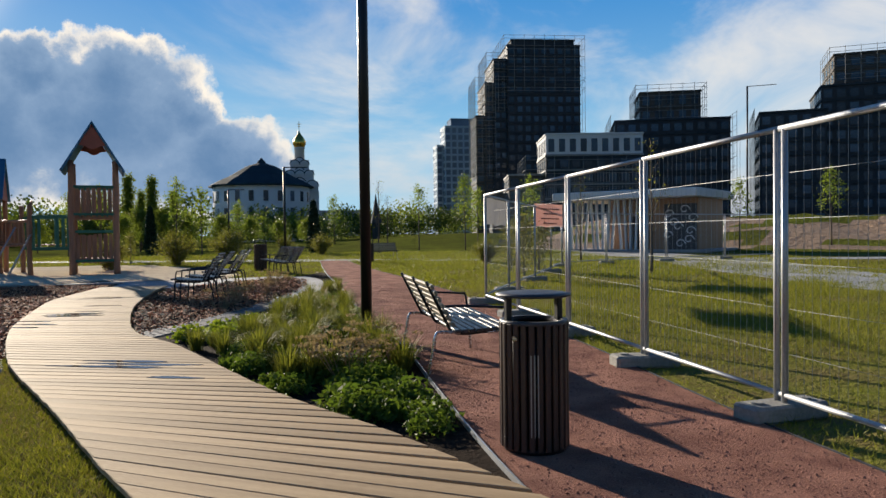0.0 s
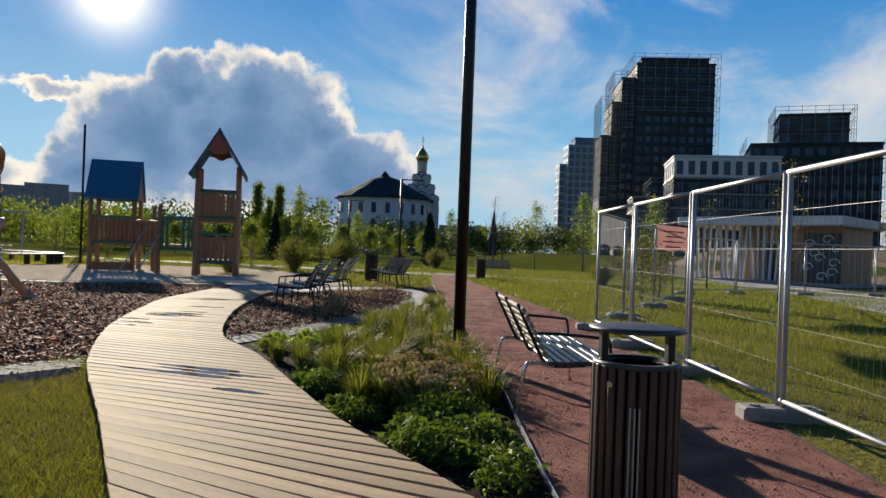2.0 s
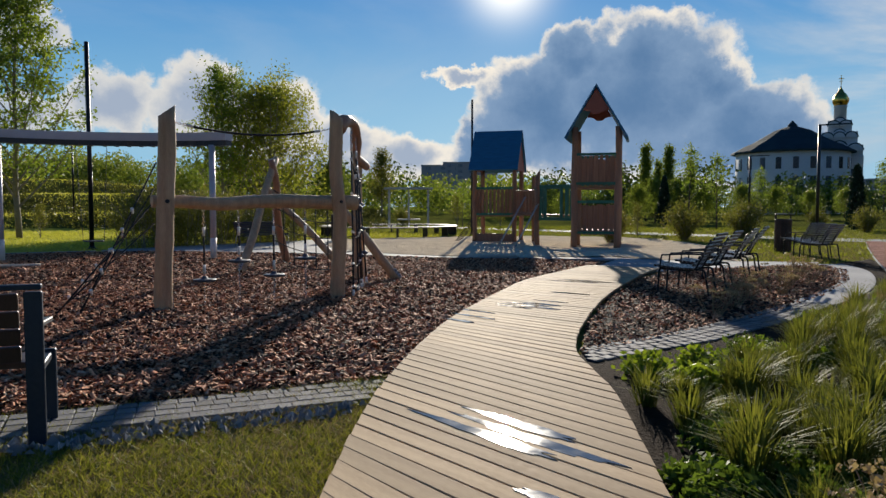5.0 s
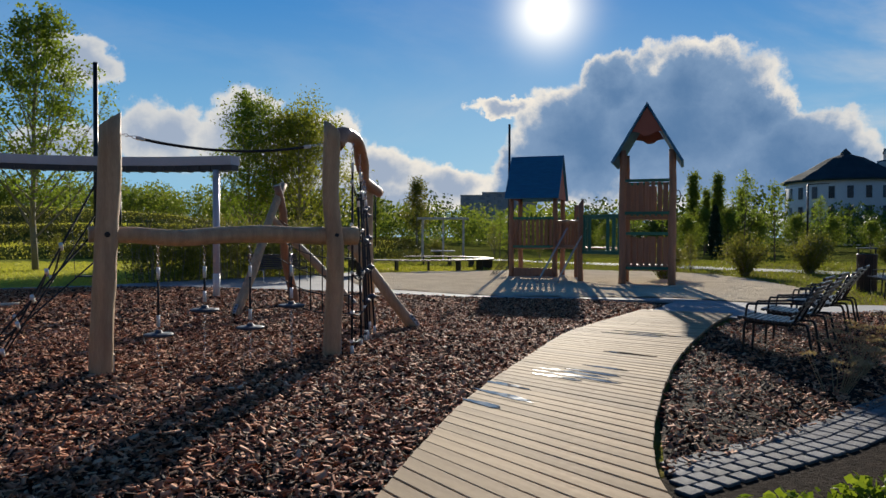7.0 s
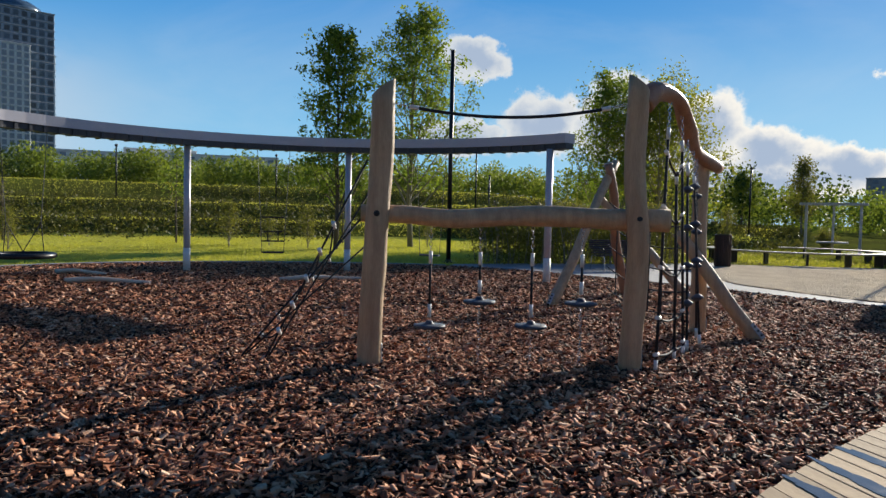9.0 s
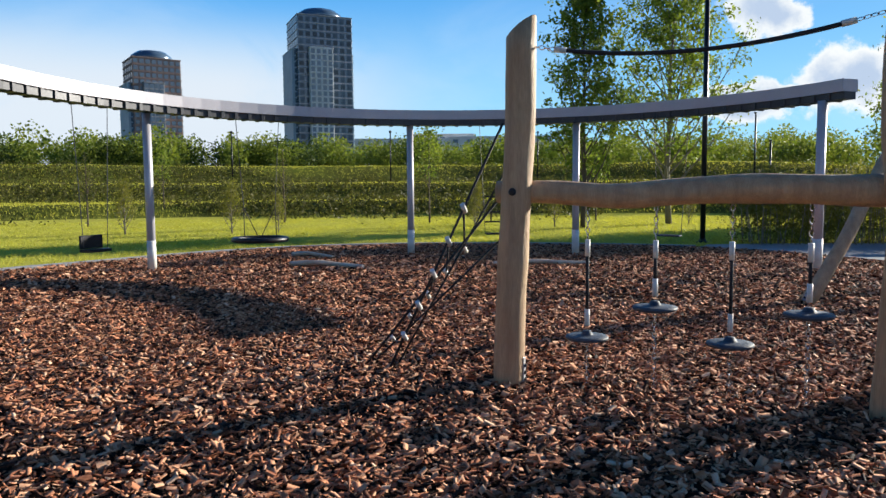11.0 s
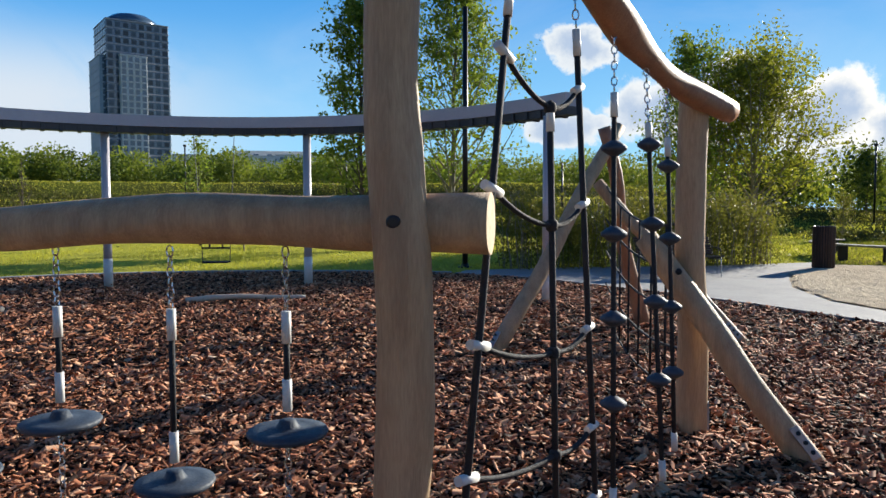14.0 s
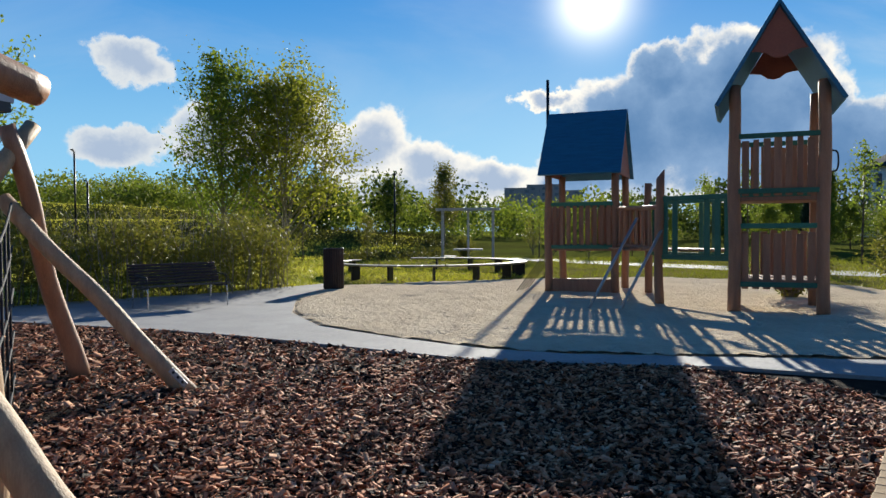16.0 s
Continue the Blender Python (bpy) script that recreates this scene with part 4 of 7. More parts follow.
g = Geo()
a0, a1, nseg = 116.0, 326.0, 60
vs = []
for i in range(nseg + 1):
    a = a0 + (a1 - a0) * i / nseg
    for r, z in ((SR - 0.17, 2.97), (SR - 0.17, 3.17), (SR + 0.17, 3.17), (SR + 0.17, 2.97)):
        vs.append(arc(a, r, z))
fs = [(4 * i + k, 4 * i + (k + 1) % 4, 4 * i + 4 + (k + 1) % 4, 4 * i + 4 + k) for i in range(nseg) for k in range(4)]
fs += [(3, 2, 1, 0), (4 * nseg, 4 * nseg + 1, 4 * nseg + 2, 4 * nseg + 3)]
g.add(vs, fs)
part("beam", g, M_GREYPAINT, swing, "grey painted steel beam")
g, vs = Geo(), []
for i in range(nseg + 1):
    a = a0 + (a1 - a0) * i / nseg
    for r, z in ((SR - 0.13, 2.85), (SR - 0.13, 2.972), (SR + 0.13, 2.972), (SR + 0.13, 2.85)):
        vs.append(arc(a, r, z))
part("lower_band", g.add(vs, fs), M_DARKGREY, swing, "dark recessed band under the beam")
for i in range(1, 84):
    a = a0 + (a1 - a0) * i / 84
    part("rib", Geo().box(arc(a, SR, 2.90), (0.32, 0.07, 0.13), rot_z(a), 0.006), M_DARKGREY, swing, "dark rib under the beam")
for x, y in ((-16.60, 13.80), (-19.78, 10.05), (-19.86, 6.42), (-16.52, 2.08), (-11.9, 1.75), (-8.75, 4.50)):
    g = Geo().tube([(x, y, -0.05), (x, y, 2.86)], 0.075, 16)
    p = part("post", g, M_GREYPAINT, swing, "grey painted steel post", True)
    # white shell over the lowest 0.55 m paints in the sun's reflection
    part("painted_sun_foot", Geo().tube([(x, y, 0.0), (x, y, 0.55)], 0.079, 16), M_WHITEPLASTIC, p, "white band painting sunlight onto the post foot", True)


def hang(a, half, z, r=0.007):
    """The ropes of one swing; gives the two lower points."""
    out = []
    for s in (-1, 1):
        top = arc(a + s * math.degrees((half + 0.12) / SR), SR, 2.86)
        low = arc(a + s * math.degrees(half / SR), SR, z)
        part("chain", Geo().tube([top, low], r, 6), M_DARKGREY, swing, "dark swing chain")
        out.append(low)
    return out


lo = hang(224.0, 0.34, 1.1)
nest = arc(224.0, SR, 0.46)
ring = [nest + Vector((0.52 * math.cos(t * math.pi / 16), 0.52 * math.sin(t * math.pi / 16), 0)) for t in range(33)]
ns = part("nest_seat", Geo().tube(ring, 0.055, 10, False), M_BLACK, swing, "black round nest swing seat", True)
web = Geo()
for k in range(-4, 5):
    h = math.sqrt(0.5 ** 2 - (k * 0.11) ** 2)
    web.tube([nest + Vector((k * 0.11, -h, -0.02)), nest + Vector((k * 0.11, h, -0.02))], 0.012, 5)
    web.tube([nest + Vector((-h, k * 0.11, -0.02)), nest + Vector((h, k * 0.11, -0.02))], 0.012, 5)
part("seat_netting", web, M_BLACK, ns, "black rope netting")
for p in lo:
    for s in (-0.35, 0.35):
        e = nest + (p - nest).normalized() * 0.4
        e.z = 0.5
        t = rot_z(224.0) @ Vector((s, 0, 0))
        part("suspension_rope", Geo().tube([p, Vector((e.x + t.x, e.y + t.y, 0.5))], 0.009, 6), M_ROPE, swing, "black rope")
# toddler seat with its cradle
lo = hang(178.5, 0.25, 0.46)
R = rot_z(178.5)
c = (lo[0] + lo[1]) / 2
cr = Geo()
for z in (0.46, 0.72, 1.28):
    cr.box(Vector((c.x, c.y, z)), (0.05, 0.52, 0.035), R, 0.006)
for s in (-0.12, 0.12):
    cr.box(Vector((c.x, c.y, 0.84)) + R @ Vector((0, s, 0)), (0.04, 0.03, 0.22), R)
cr.box(Vector((c.x, c.y, 0.94)), (0.04, 0.44, 0.03), R)
cr.box(Vector((c.x, c.y, 0.45)), (0.22, 0.46, 0.03), R, 0.008)
part("cradle_seat", cr, M_BLACK, swing, "black toddler swing cradle")
lo = hang(146.0, 0.24, 0.48)
c = (lo[0] + lo[1]) / 2
part("flat_seat", Geo().box(Vector((c.x, c.y, 0.47)), (0.17, 0.46, 0.035), rot_z(146.0), 0.01), M_RUBBER, swing, "flat dark rubber swing seat")
lo = hang(254.0, 0.24, 0.5)
c = (lo[0] + lo[1]) / 2
bs = Geo().box(Vector((c.x, c.y, 0.48)), (0.24, 0.46, 0.05), rot_z(254.0), 0.012)
bs.box(Vector((c.x, c.y, 0.62)) + rot_z(254.0) @ Vector((0.1, 0, 0)), (0.04, 0.46, 0.22), rot_z(254.0), 0.01)
part("bucket_seat", bs, M_BLACK, swing, "black bucket swing seat")


# ---- play towers on the sand ----
towers = thing("play_tower", "reddish timber play tower set with blue roofs on sand", "playground", pose(-12.4, 24.1, 0, 0, 0, 25.5))


def play_post(x, y, h, r=0.085, seed=1.0, cut=0.0, parent=None):
    pts = log_pts((x, y, -0.1), (x, y, h), 10, 0.05, seed)
    ob = part("post", Geo().tube(pts, [r * (1.08 - 0.12 * i / 10) for i in range(11)], 12, True, 0.10, seed), M_PLAYWOOD, parent or towers, "", True)
    if cut:
        for v in ob.data.vertices:
            if v.co.z > h - 0.01:
                v.co.z += (v.co.x - x) * cut
    return ob


def slat_wall(x0, x1, y, z0, z1, rows, n=7, rail_top=None, rnd=random.Random(3)):
    """Upright boards of uneven height between two green rails."""
    for z in rows:
        part("rail", Geo().box(((x0 + x1) / 2, y - 0.035, z), (x1 - x0 + 0.08, 0.04, 0.085), None, 0.008), M_GREENWOOD, towers, "green stained rail")
    w = (x1 - x0) / n
    for i in range(n):
        zt = z1 + rnd.uniform(-0.02, 0.05)
        part("board", Geo().box((x0 + w * (i + 0.5), y, (z0 + zt) / 2), (w * rnd.uniform(0.52, 0.74), 0.028, zt - z0), rot_z(rnd.uniform(-1, 1)), 0.006), M_PLAYWOOD, towers)


TW, TD = 1.36, 1.35
for x, y, s in ((0, 0, 1.0), (TW, 0, 2.0), (0, TD, 3.0), (TW, TD, 4.0)):
    play_post(x, y, 3.84, 0.098, s)
for y in (0.0, TD):
    slat_wall(0.1, TW - 0.1, y, 0.42, 1.36, (0.50, 1.48), 7)
    slat_wall(0.1, TW - 0.1, y, 1.98, 2.92, (2.06, 2.98), 7)
part("platform", Geo().box((TW / 2, TD / 2, 1.93), (TW, TD, 0.07), None, 0.01), M_PLAYWOOD, towers, "timber platform")
part("platform", Geo().box((TW / 2, TD / 2, 0.55), (TW, TD, 0.06), None, 0.01), M_PLAYWOOD, towers, "low timber platform")
apex, eave, out = 5.06, 3.46, 0.24
for s in (-1, 1):
    x_e = TW / 2 + s * (TW / 2 + out)
    a, b = Vector((TW / 2, 0, apex)), Vector((x_e, 0, eave))
    n = Vector((s * (apex - eave), 0, abs(x_e - TW / 2))).normalized() * 0.035
    g = Geo()
    y0, y1 = -0.32, TD + 0.32
    vs = [(a.x, y0, a.z), (b.x, y0, b.z), (b.x + n.x * 2, y0, b.z + n.z * 2), (a.x + n.x * 0, y0, a.z + 0.085)]
    vs += [(x, y1, z) for x, _, z in vs]
    g.add(vs, [(0, 1, 2, 3), (7, 6, 5, 4), (0, 4, 5, 1), (1, 5, 6, 2), (2, 6, 7, 3), (3, 7, 4, 0)])
    part("roof", g, M_BLUEROOF, towers, "dark blue stained pitched roof board")
for y in (-0.24, TD + 0.24):
    prof = [(TW / 2, apex - 0.04), (TW / 2 - 0.41, 4.33)]
    for i in range(1, 8):
        t = i / 8
        prof.append((TW / 2 - 0.41 + 0.82 * t, 4.33 - 0.10 * math.sin(math.pi * t) ** 2 * (1.3 if 0.25 < t < 0.75 else 0.6)))
    prof.append((TW / 2 + 0.41, 4.33))
    g = Geo()
    n = len(prof)
    g.add([(x, y - 0.02, z) for x, z in prof] + [(x, y + 0.02, z) for x, z in prof], [tuple(range(n)), tuple(range(n, 2 * n))[::-1]] + [(i, n + i, n + (i + 1) % n, (i + 1) % n) for i in range(n)])
    part("gable_board", g, M_REDPANEL, towers, "red gable board with a wavy lower edge")
part("grab_handle", Geo().tube(spline([(TW + 0.09, 0.1, 2.35), (TW + 0.2, 0.1, 2.4), (TW + 0.2, 0.1, 2.66), (TW + 0.09, 0.1, 2.7)], 5), 0.014, 8), M_BLACK, towers, "black grab handle", True)

# the low house
HX, HY, HW, HD = -3.95, 3.05, 1.52, 1.45
for x, y, s in ((HX, HY, 5.0), (HX + HW, HY, 6.0), (HX, HY + HD, 7.0), (HX + HW, HY + HD, 8.0)):
    play_post(x, y, 2.75, 0.085, s)
for y in (HY, HY + HD):
    slat_wall(HX + 0.08, HX + HW - 0.08, y, 1.02, 1.98, (1.05, 2.02), 9)
for x in (HX, HX + HW):
    for k in range(8):
        part("board", Geo().box((x, HY + 0.15 + k * 0.165, 1.5), (0.028, 0.12, 0.95), None, 0.006), M_PLAYWOOD, towers)
part("platform", Geo().box((HX + HW / 2, HY + HD / 2, 1.0), (HW, HD, 0.07), None, 0.01), M_PLAYWOOD, towers, "timber platform")
part("kick_board", Geo().box((HX + HW / 2, HY, 0.18), (HW, 0.04, 0.30), None, 0.01), M_PLAYWOOD, towers, "low timber board on the sand")
for s in (-1, 1):
    yr, ye = HY + HD / 2, HY + HD / 2 + s * 1.05
    x0, x1 = HX - 0.16, HX + HW + 0.16
    for i in range(8):
        t0, t1 = i / 8, (i + 1) / 8
        za, zb = 4.16 - 1.5 * t0, 4.16 - 1.5 * t1
        ya, yb = yr + (ye - yr) * t0, yr + (ye - yr) * t1
        off = 0.045
        vs = [(x0, ya, za), (x1, ya, za), (x1, yb, zb), (x0, yb, zb)]
        vs += [(x, y + s * off * 0.8, z + off * 0.6 + (0.008 if k < 2 else 0)) for k, (x, y, z) in enumerate(vs)]
        fs = [(3, 2, 1, 0), (4, 5, 6, 7), (0, 1, 5, 4), (1, 2, 6, 5), (2, 3, 7, 6), (3, 0, 4, 7)]
        part("roof_board", Geo().add(vs, fs if s < 0 else [f[::-1] for f in fs]), M_BLUEROOF, towers, "blue stained roof board")
for x in (HX - 0.06, HX + HW + 0.06):
    g = Geo().add([(x - 0.02, HY + HD / 2 - 0.98, 2.68), (x - 0.02, HY + HD / 2 + 0.98, 2.68), (x - 0.02, HY + HD / 2, 4.08), (x + 0.02, HY + HD / 2 - 0.98, 2.68), (x + 0.02, HY + HD / 2 + 0.98, 2.68), (x + 0.02, HY + HD / 2, 4.08)], [(0, 2, 1), (3, 4, 5), (0, 1, 4, 3), (1, 2, 5, 4), (2, 0, 3, 5)])
    part("gable_board", g, M_REDPANEL, towers, "red brown gable board")

# bridge with green netting frame, and its two posts
BP = (Vector((-1.28, 0.85, 0)), Vector((-1.75, 3.25, 0)))
play_post(BP[0].x, BP[0].y, 2.45, 0.08, 9.0, 1.2)
play_post(BP[1].x, BP[1].y, 2.45, 0.08, 10.0)


def plank_run(a, b, n, z, width):
    a, b = Vector(a), Vector(b)
    t = (b - a).normalized()
    ang = math.degrees(math.atan2(t.y, t.x))
    for i in range(n):
        p = a.lerp(b, (i + 0.5) / n)
        part("bridge_board", Geo().box((p.x, p.y, z), ((b - a).length / n * 0.86, width, 0.04), rot_z(ang), 0.006), M_PLAYWOOD, towers)


plank_run((HX + HW, HY + 0.55), (-1.6, 1.9), 6, 1.02, 0.8)
plank_run((-1.5, 1.75), (0.0, 0.7), 8, 1.05, 0.75)
for a, b in (((HX + HW, HY + 0.1), (BP[0].x, BP[0].y)), ((HX + HW, HY + HD - 0.2), (BP[1].x, BP[1].y))):
    a, b = Vector((*a, 0)), Vector((*b, 0))
    ang = math.degrees(math.atan2(b.y - a.y, b.x - a.x))
    for z in (1.1, 1.9):
        part("rail", Geo().tube(log_pts((a.x, a.y, z), (b.x, b.y, z - 0.05), 6, 0.05, z), 0.045, 8, True, 0.1), M_PLAYWOOD, towers, "timber handrail", True)
    for i in range(7):
        p = a.lerp(b, (i + 0.5) / 7)
        part("board", Geo().box((p.x, p.y, 1.5), (0.12, 0.028, 0.8), rot_z(ang), 0.006), M_PLAYWOOD, towers)
for a, b in ((BP[0], Vector((0, 0.1, 0))), (BP[1], Vector((0, TD - 0.1, 0)))):
    ang = math.degrees(math.atan2(b.y - a.y, b.x - a.x))
    L = (b - a).length
    for z in (0.92, 2.0):
        m = (a + b) / 2
        part("green_rail", Geo().box((m.x, m.y, z), (L, 0.05, 0.09), rot_z(ang), 0.008), M_GREENWOOD, towers, "green bridge rail")
    for f in (0.08, 0.22, 0.66, 0.8, 0.93):
        p = a.lerp(b, f)
        part("green_board", Geo().box((p.x, p.y, 1.46), (0.11, 0.03, 1.16), rot_z(ang), 0.006), M_GREENWOOD, towers, "green upright bridge board")
for s in (-0.28, 0.28):
    part("slide_bar", Geo().tube([(BP[0].x - 0.15 + s, BP[0].y + 0.1, 1.65), (BP[0].x - 0.85 + s, BP[0].y - 1.15, 0.0)], 0.028, 10), M_STEEL, towers, "sloping steel pole", True)
net = Geo()
for i in range(5):
    net.tube([(HX - 0.05, HY + 0.2 + i * 0.25, 1.0), (HX - 0.75, HY - 0.1 + i * 0.25, 0.0)], 0.012, 5)
part("rope_ladder", net, M_ROPE, towers, "black rope ladder")

# ---- fence ----
FENCE = [Vector((3.75, -0.3, 0)), Vector((3.33, 1.6, 0)), Vector((2.91, 3.5, 0)), Vector((2.49, 5.41, 0)), Vector((2.08, 7.32, 0)), Vector((1.68, 9.3, 0)), Vector((1.25, 11.33, 0)), Vector((0.84, 13.35, 0))]
FENCE_B = [Vector((0.84, 13.35, 0)), Vector((1.45, 15.9, 0)), Vector((2.4, 19.4, 0)), Vector((3.3, 23.0, 0)), Vector((4.2, 26.8, 0)), Vector((6.2, 28.6, 0)), Vector((9.0, 30.2, 0)), Vector((12.0, 31.8, 0)), Vector((15.0, 33.5, 0))]


def fence_panel(a, b, top=1.95, step=0.075):
    """One site-fence panel: a round tube frame with thin welded wires."""
    a, b = Vector(a), Vector(b)
    t = (b - a).normalized()
    L = (b - a).length
    f = thing("site_fence", "galvanised steel mesh site fence panel on concrete feet", "fence", Matrix.Translation(a), group="site fence")
    e = b - a
    up = Vector((0, 0, 1))
    part("post", Geo().tube([up * 0.10 + t * 0.04, up * top + t * 0.04], 0.021, 12), M_STEEL, f, "", True)
    part("post", Geo().tube([e + up * 0.10 - t * 0.04, e + up * top - t * 0.04], 0.021, 12), M_STEEL, f, "", True)
    part("top_rail", Geo().tube([up * top, e + up * top], 0.021, 12), M_STEEL, f, "", True)
    part("bottom_rail", Geo().tube([up * 0.17, e + up * 0.17], 0.018, 12), M_STEEL, f, "", True)
    w = Geo()
    n = int(L / step)
    for i in range(1, n):
        p = t * (L * i / n)
        w.tube([p + up * 0.17, p + up * top], 0.0014, 3, False)
    for z in (0.45, 0.75, 1.05, 1.35, 1.65):
        w.tube([up * z, e + up * z], 0.0014, 3, False)
    tagged(part("wire_mesh", w, M_STEEL, f, "thin welded wires"), kind="stuff")
    return f


for a, b in zip(FENCE, FENCE[1:]):
    fence_panel(a, b)
for a, b in zip(FENCE_B, FENCE_B[1:]):
    fence_panel(a, b, 1.95, 0.2)
foot = Geo().box((0, 0, 0.06), (0.62, 0.23, 0.12), None, 0.02)
for s in (-0.2, 0.2):
    foot.lathe([(0.045, 0.11), (0.045, 0.135), (0.03, 0.135)], (s, 0, 0), 12)
base = tagged(part("concrete_block", foot, M_BLOCK), "weathered concrete block holding the site fence", "concrete block", "concrete blocks")
base.matrix_basis = pose(*FENCE[1].xy, 0, 0, 0, 14)
for k, p in enumerate(FENCE[2:] + FENCE_B[1:]):
    copy_thing(base, pose(p.x, p.y, 0, 0, 0, 14 + 7 * math.sin(k * 2.1)))
for a, b, z0, z1, m_, lab in ((Vector((0.93, 13.75, 0)), Vector((1.40, 15.75, 0)), 1.42, 1.93, M_TARP, "grey white tarpaulin tied to the fence"), (Vector((2.44, 19.45, 0)), Vector((3.38, 21.0, 0)), 1.42, 2.04, M_PINK, "faded pink notice banner tied to the fence")):
    g = Geo()
    n, t = 10, (b - a).normalized()
    s = Vector((-t.y, t.x, 0))
    vs = []
    for i in range(n + 1):
        p = a.lerp(b, i / n) + s * (0.03 + 0.02 * math.sin(i * 1.7))
        vs += [(p.x, p.y, z0 + 0.02 * math.sin(i)), (p.x, p.y, z1), (p.x + s.x * 0.004, p.y + s.y * 0.004, z1), (p.x + s.x * 0.004, p.y + s.y * 0.004, z0 + 0.02 * math.sin(i))]
    fs = [(4 * i + k, 4 * i + (k + 1) % 4, 4 * i + 4 + (k + 1) % 4, 4 * i + 4 + k) for i in range(n) for k in range(4)]
    g.add(vs, fs)
    ban = solid("banner", g, m_, lab, "banner")
    if m_ is M_PINK:
        for r in range(4):
            bar = Geo()
            c = a.lerp(b, 0.5) - s * 0.012
            bar.box((c.x, c.y, z1 - 0.14 - r * 0.13), (1.2 - 0.3 * (r % 2), 0.006, 0.035), Matrix((t, s, Vector((0, 0, 1)))).transposed())
            part("text_bar", bar, M_REDPANEL, ban, "illegible red line of writing")


# ---- bench, bin, lamps ----
def bench(m, label, back_mat=None, group="", leg_mat=None, L=1.74, seats=8, backs=7, rake=0.030):
    """Slatted seat and raked slatted back on a bent tube frame. Local x runs along the seat, y to the front."""
    b = thing("bench", label, "bench", m, group)
    for i in range(seats):
        y = 0.02 + i * 0.064
        z = 0.40 + 0.028 * (i / 7) ** 2 + 0.01
        part("seat_slat", Geo().box((0, y, z), (L, 0.05, 0.03), Matrix.Rotation(radians(3), 3, "X"), 0.006), M_DARKSLAT, b)
    for i in range(backs):
        z = 0.47 + i * 0.055
        part("back_slat", Geo().box((0, -0.02 - i * rake, z), (L, 0.028, 0.044), Matrix.Rotation(radians(28), 3, "X"), 0.006), back_mat or M_BACKSLAT, b)
    for x in (-L / 2 + 0.12, L / 2 - 0.12, 0.0)[:3 if L > 1 else 2]:
        part("bracket", Geo().tube(spline([(x, 0.50, 0.405), (x, 0.12, 0.375), (x, 0.0, 0.395), (x, -0.05, 0.46), (x, -0.235, 0.84)], 5), 0.014, 8), M_BLACK, b, "black steel bracket", True)
    for x in (-L / 2 + 0.10, L / 2 - 0.10):
        part("leg", Geo().tube(spline([(x, 0.06, 0.385), (x, -0.10, 0.40), (x, -0.16, 0.37), (x, -0.19, 0.2), (x, -0.23, 0.0)], 5), 0.015, 10), leg_mat or M_CHROME, b, "bent steel leg", True)
        part("leg", Geo().tube(spline([(x, 0.30, 0.385), (x, 0.46, 0.39), (x, 0.50, 0.36), (x, 0.51, 0.2), (x, 0.52, 0.0)], 5), 0.015, 10), leg_mat or M_CHROME, b, "bent steel leg", True)
        part("armrest", Geo().tube(spline([(x, -0.13, 0.62), (x, 0.1, 0.62), (x, 0.40, 0.60), (x, 0.47, 0.58), (x, 0.49, 0.40)], 5), 0.012, 8), M_BLACK, b, "black tube armrest", True)
    return b


d = Vector((0.38, -1.72, 0)).normalized()
ang = math.degrees(math.atan2(d.y, d.x))
front_bench = bench(pose(0.12, 7.55, 0.022, 0, 0, ang), "slatted bench with bright steel legs beside the red path")


def litter_bin(m, h=0.74, r=0.19, roof=True, label="dark brown slatted litter bin with a steel lid"):
    b = thing("litter_bin", label, "litter bin", m, group="litter bins")
    n = 26
    liner = part("liner", Geo().lathe([(r - 0.035, 0.02), (r - 0.035, h), (r - 0.05, h), (r - 0.05, 0.06)], (0, 0, 0), 24), M_BLACK, b, "black inner liner", True)
    sl = Geo().box((0, 0, 0), (0.034, 0.022, h - 0.02), None, 0.006).mesh("slat")
    for i in range(n):
        a = 360.0 / n * i
        p = rot_z(a) @ Vector((0, r, 0))
        part("slat", sl, M_BROWNSLAT, b, m=pose(p.x, p.y, h / 2 + 0.01, 0, 0, a))
    part("rim", Geo().lathe([(r - 0.03, h - 0.01), (r + 0.008, h - 0.01), (r + 0.008, h + 0.012), (r - 0.03, h + 0.012), (r - 0.03, h - 0.01)], (0, 0, 0), 28), M_DARKGREY, b, "dark steel rim", True)
    part("base_ring", Geo().lathe([(0.02, 0.0), (r - 0.01, 0.0), (r - 0.01, 0.03), (0.02, 0.03)], (0, 0, 0), 24), M_BLACK, b, "black base plate", True)
    if roof:
        for s in (-1, 1):
            part("lid_post", Geo().box((s * (r - 0.03), 0, h + 0.075), (0.034, 0.05, 0.15), None, 0.006), M_BLACK, b, "black lid bracket")
        part("lid", Geo().lathe([(0.02, h + 0.145), (r + 0.01, h + 0.145), (r + 0.03, h + 0.152), (r + 0.03, h + 0.162), (r - 0.02, h + 0.170), (0.02, h + 0.176)], (0, 0, 0), 32), M_DARKGREY, b, "flat round dark steel lid", True)
    return b


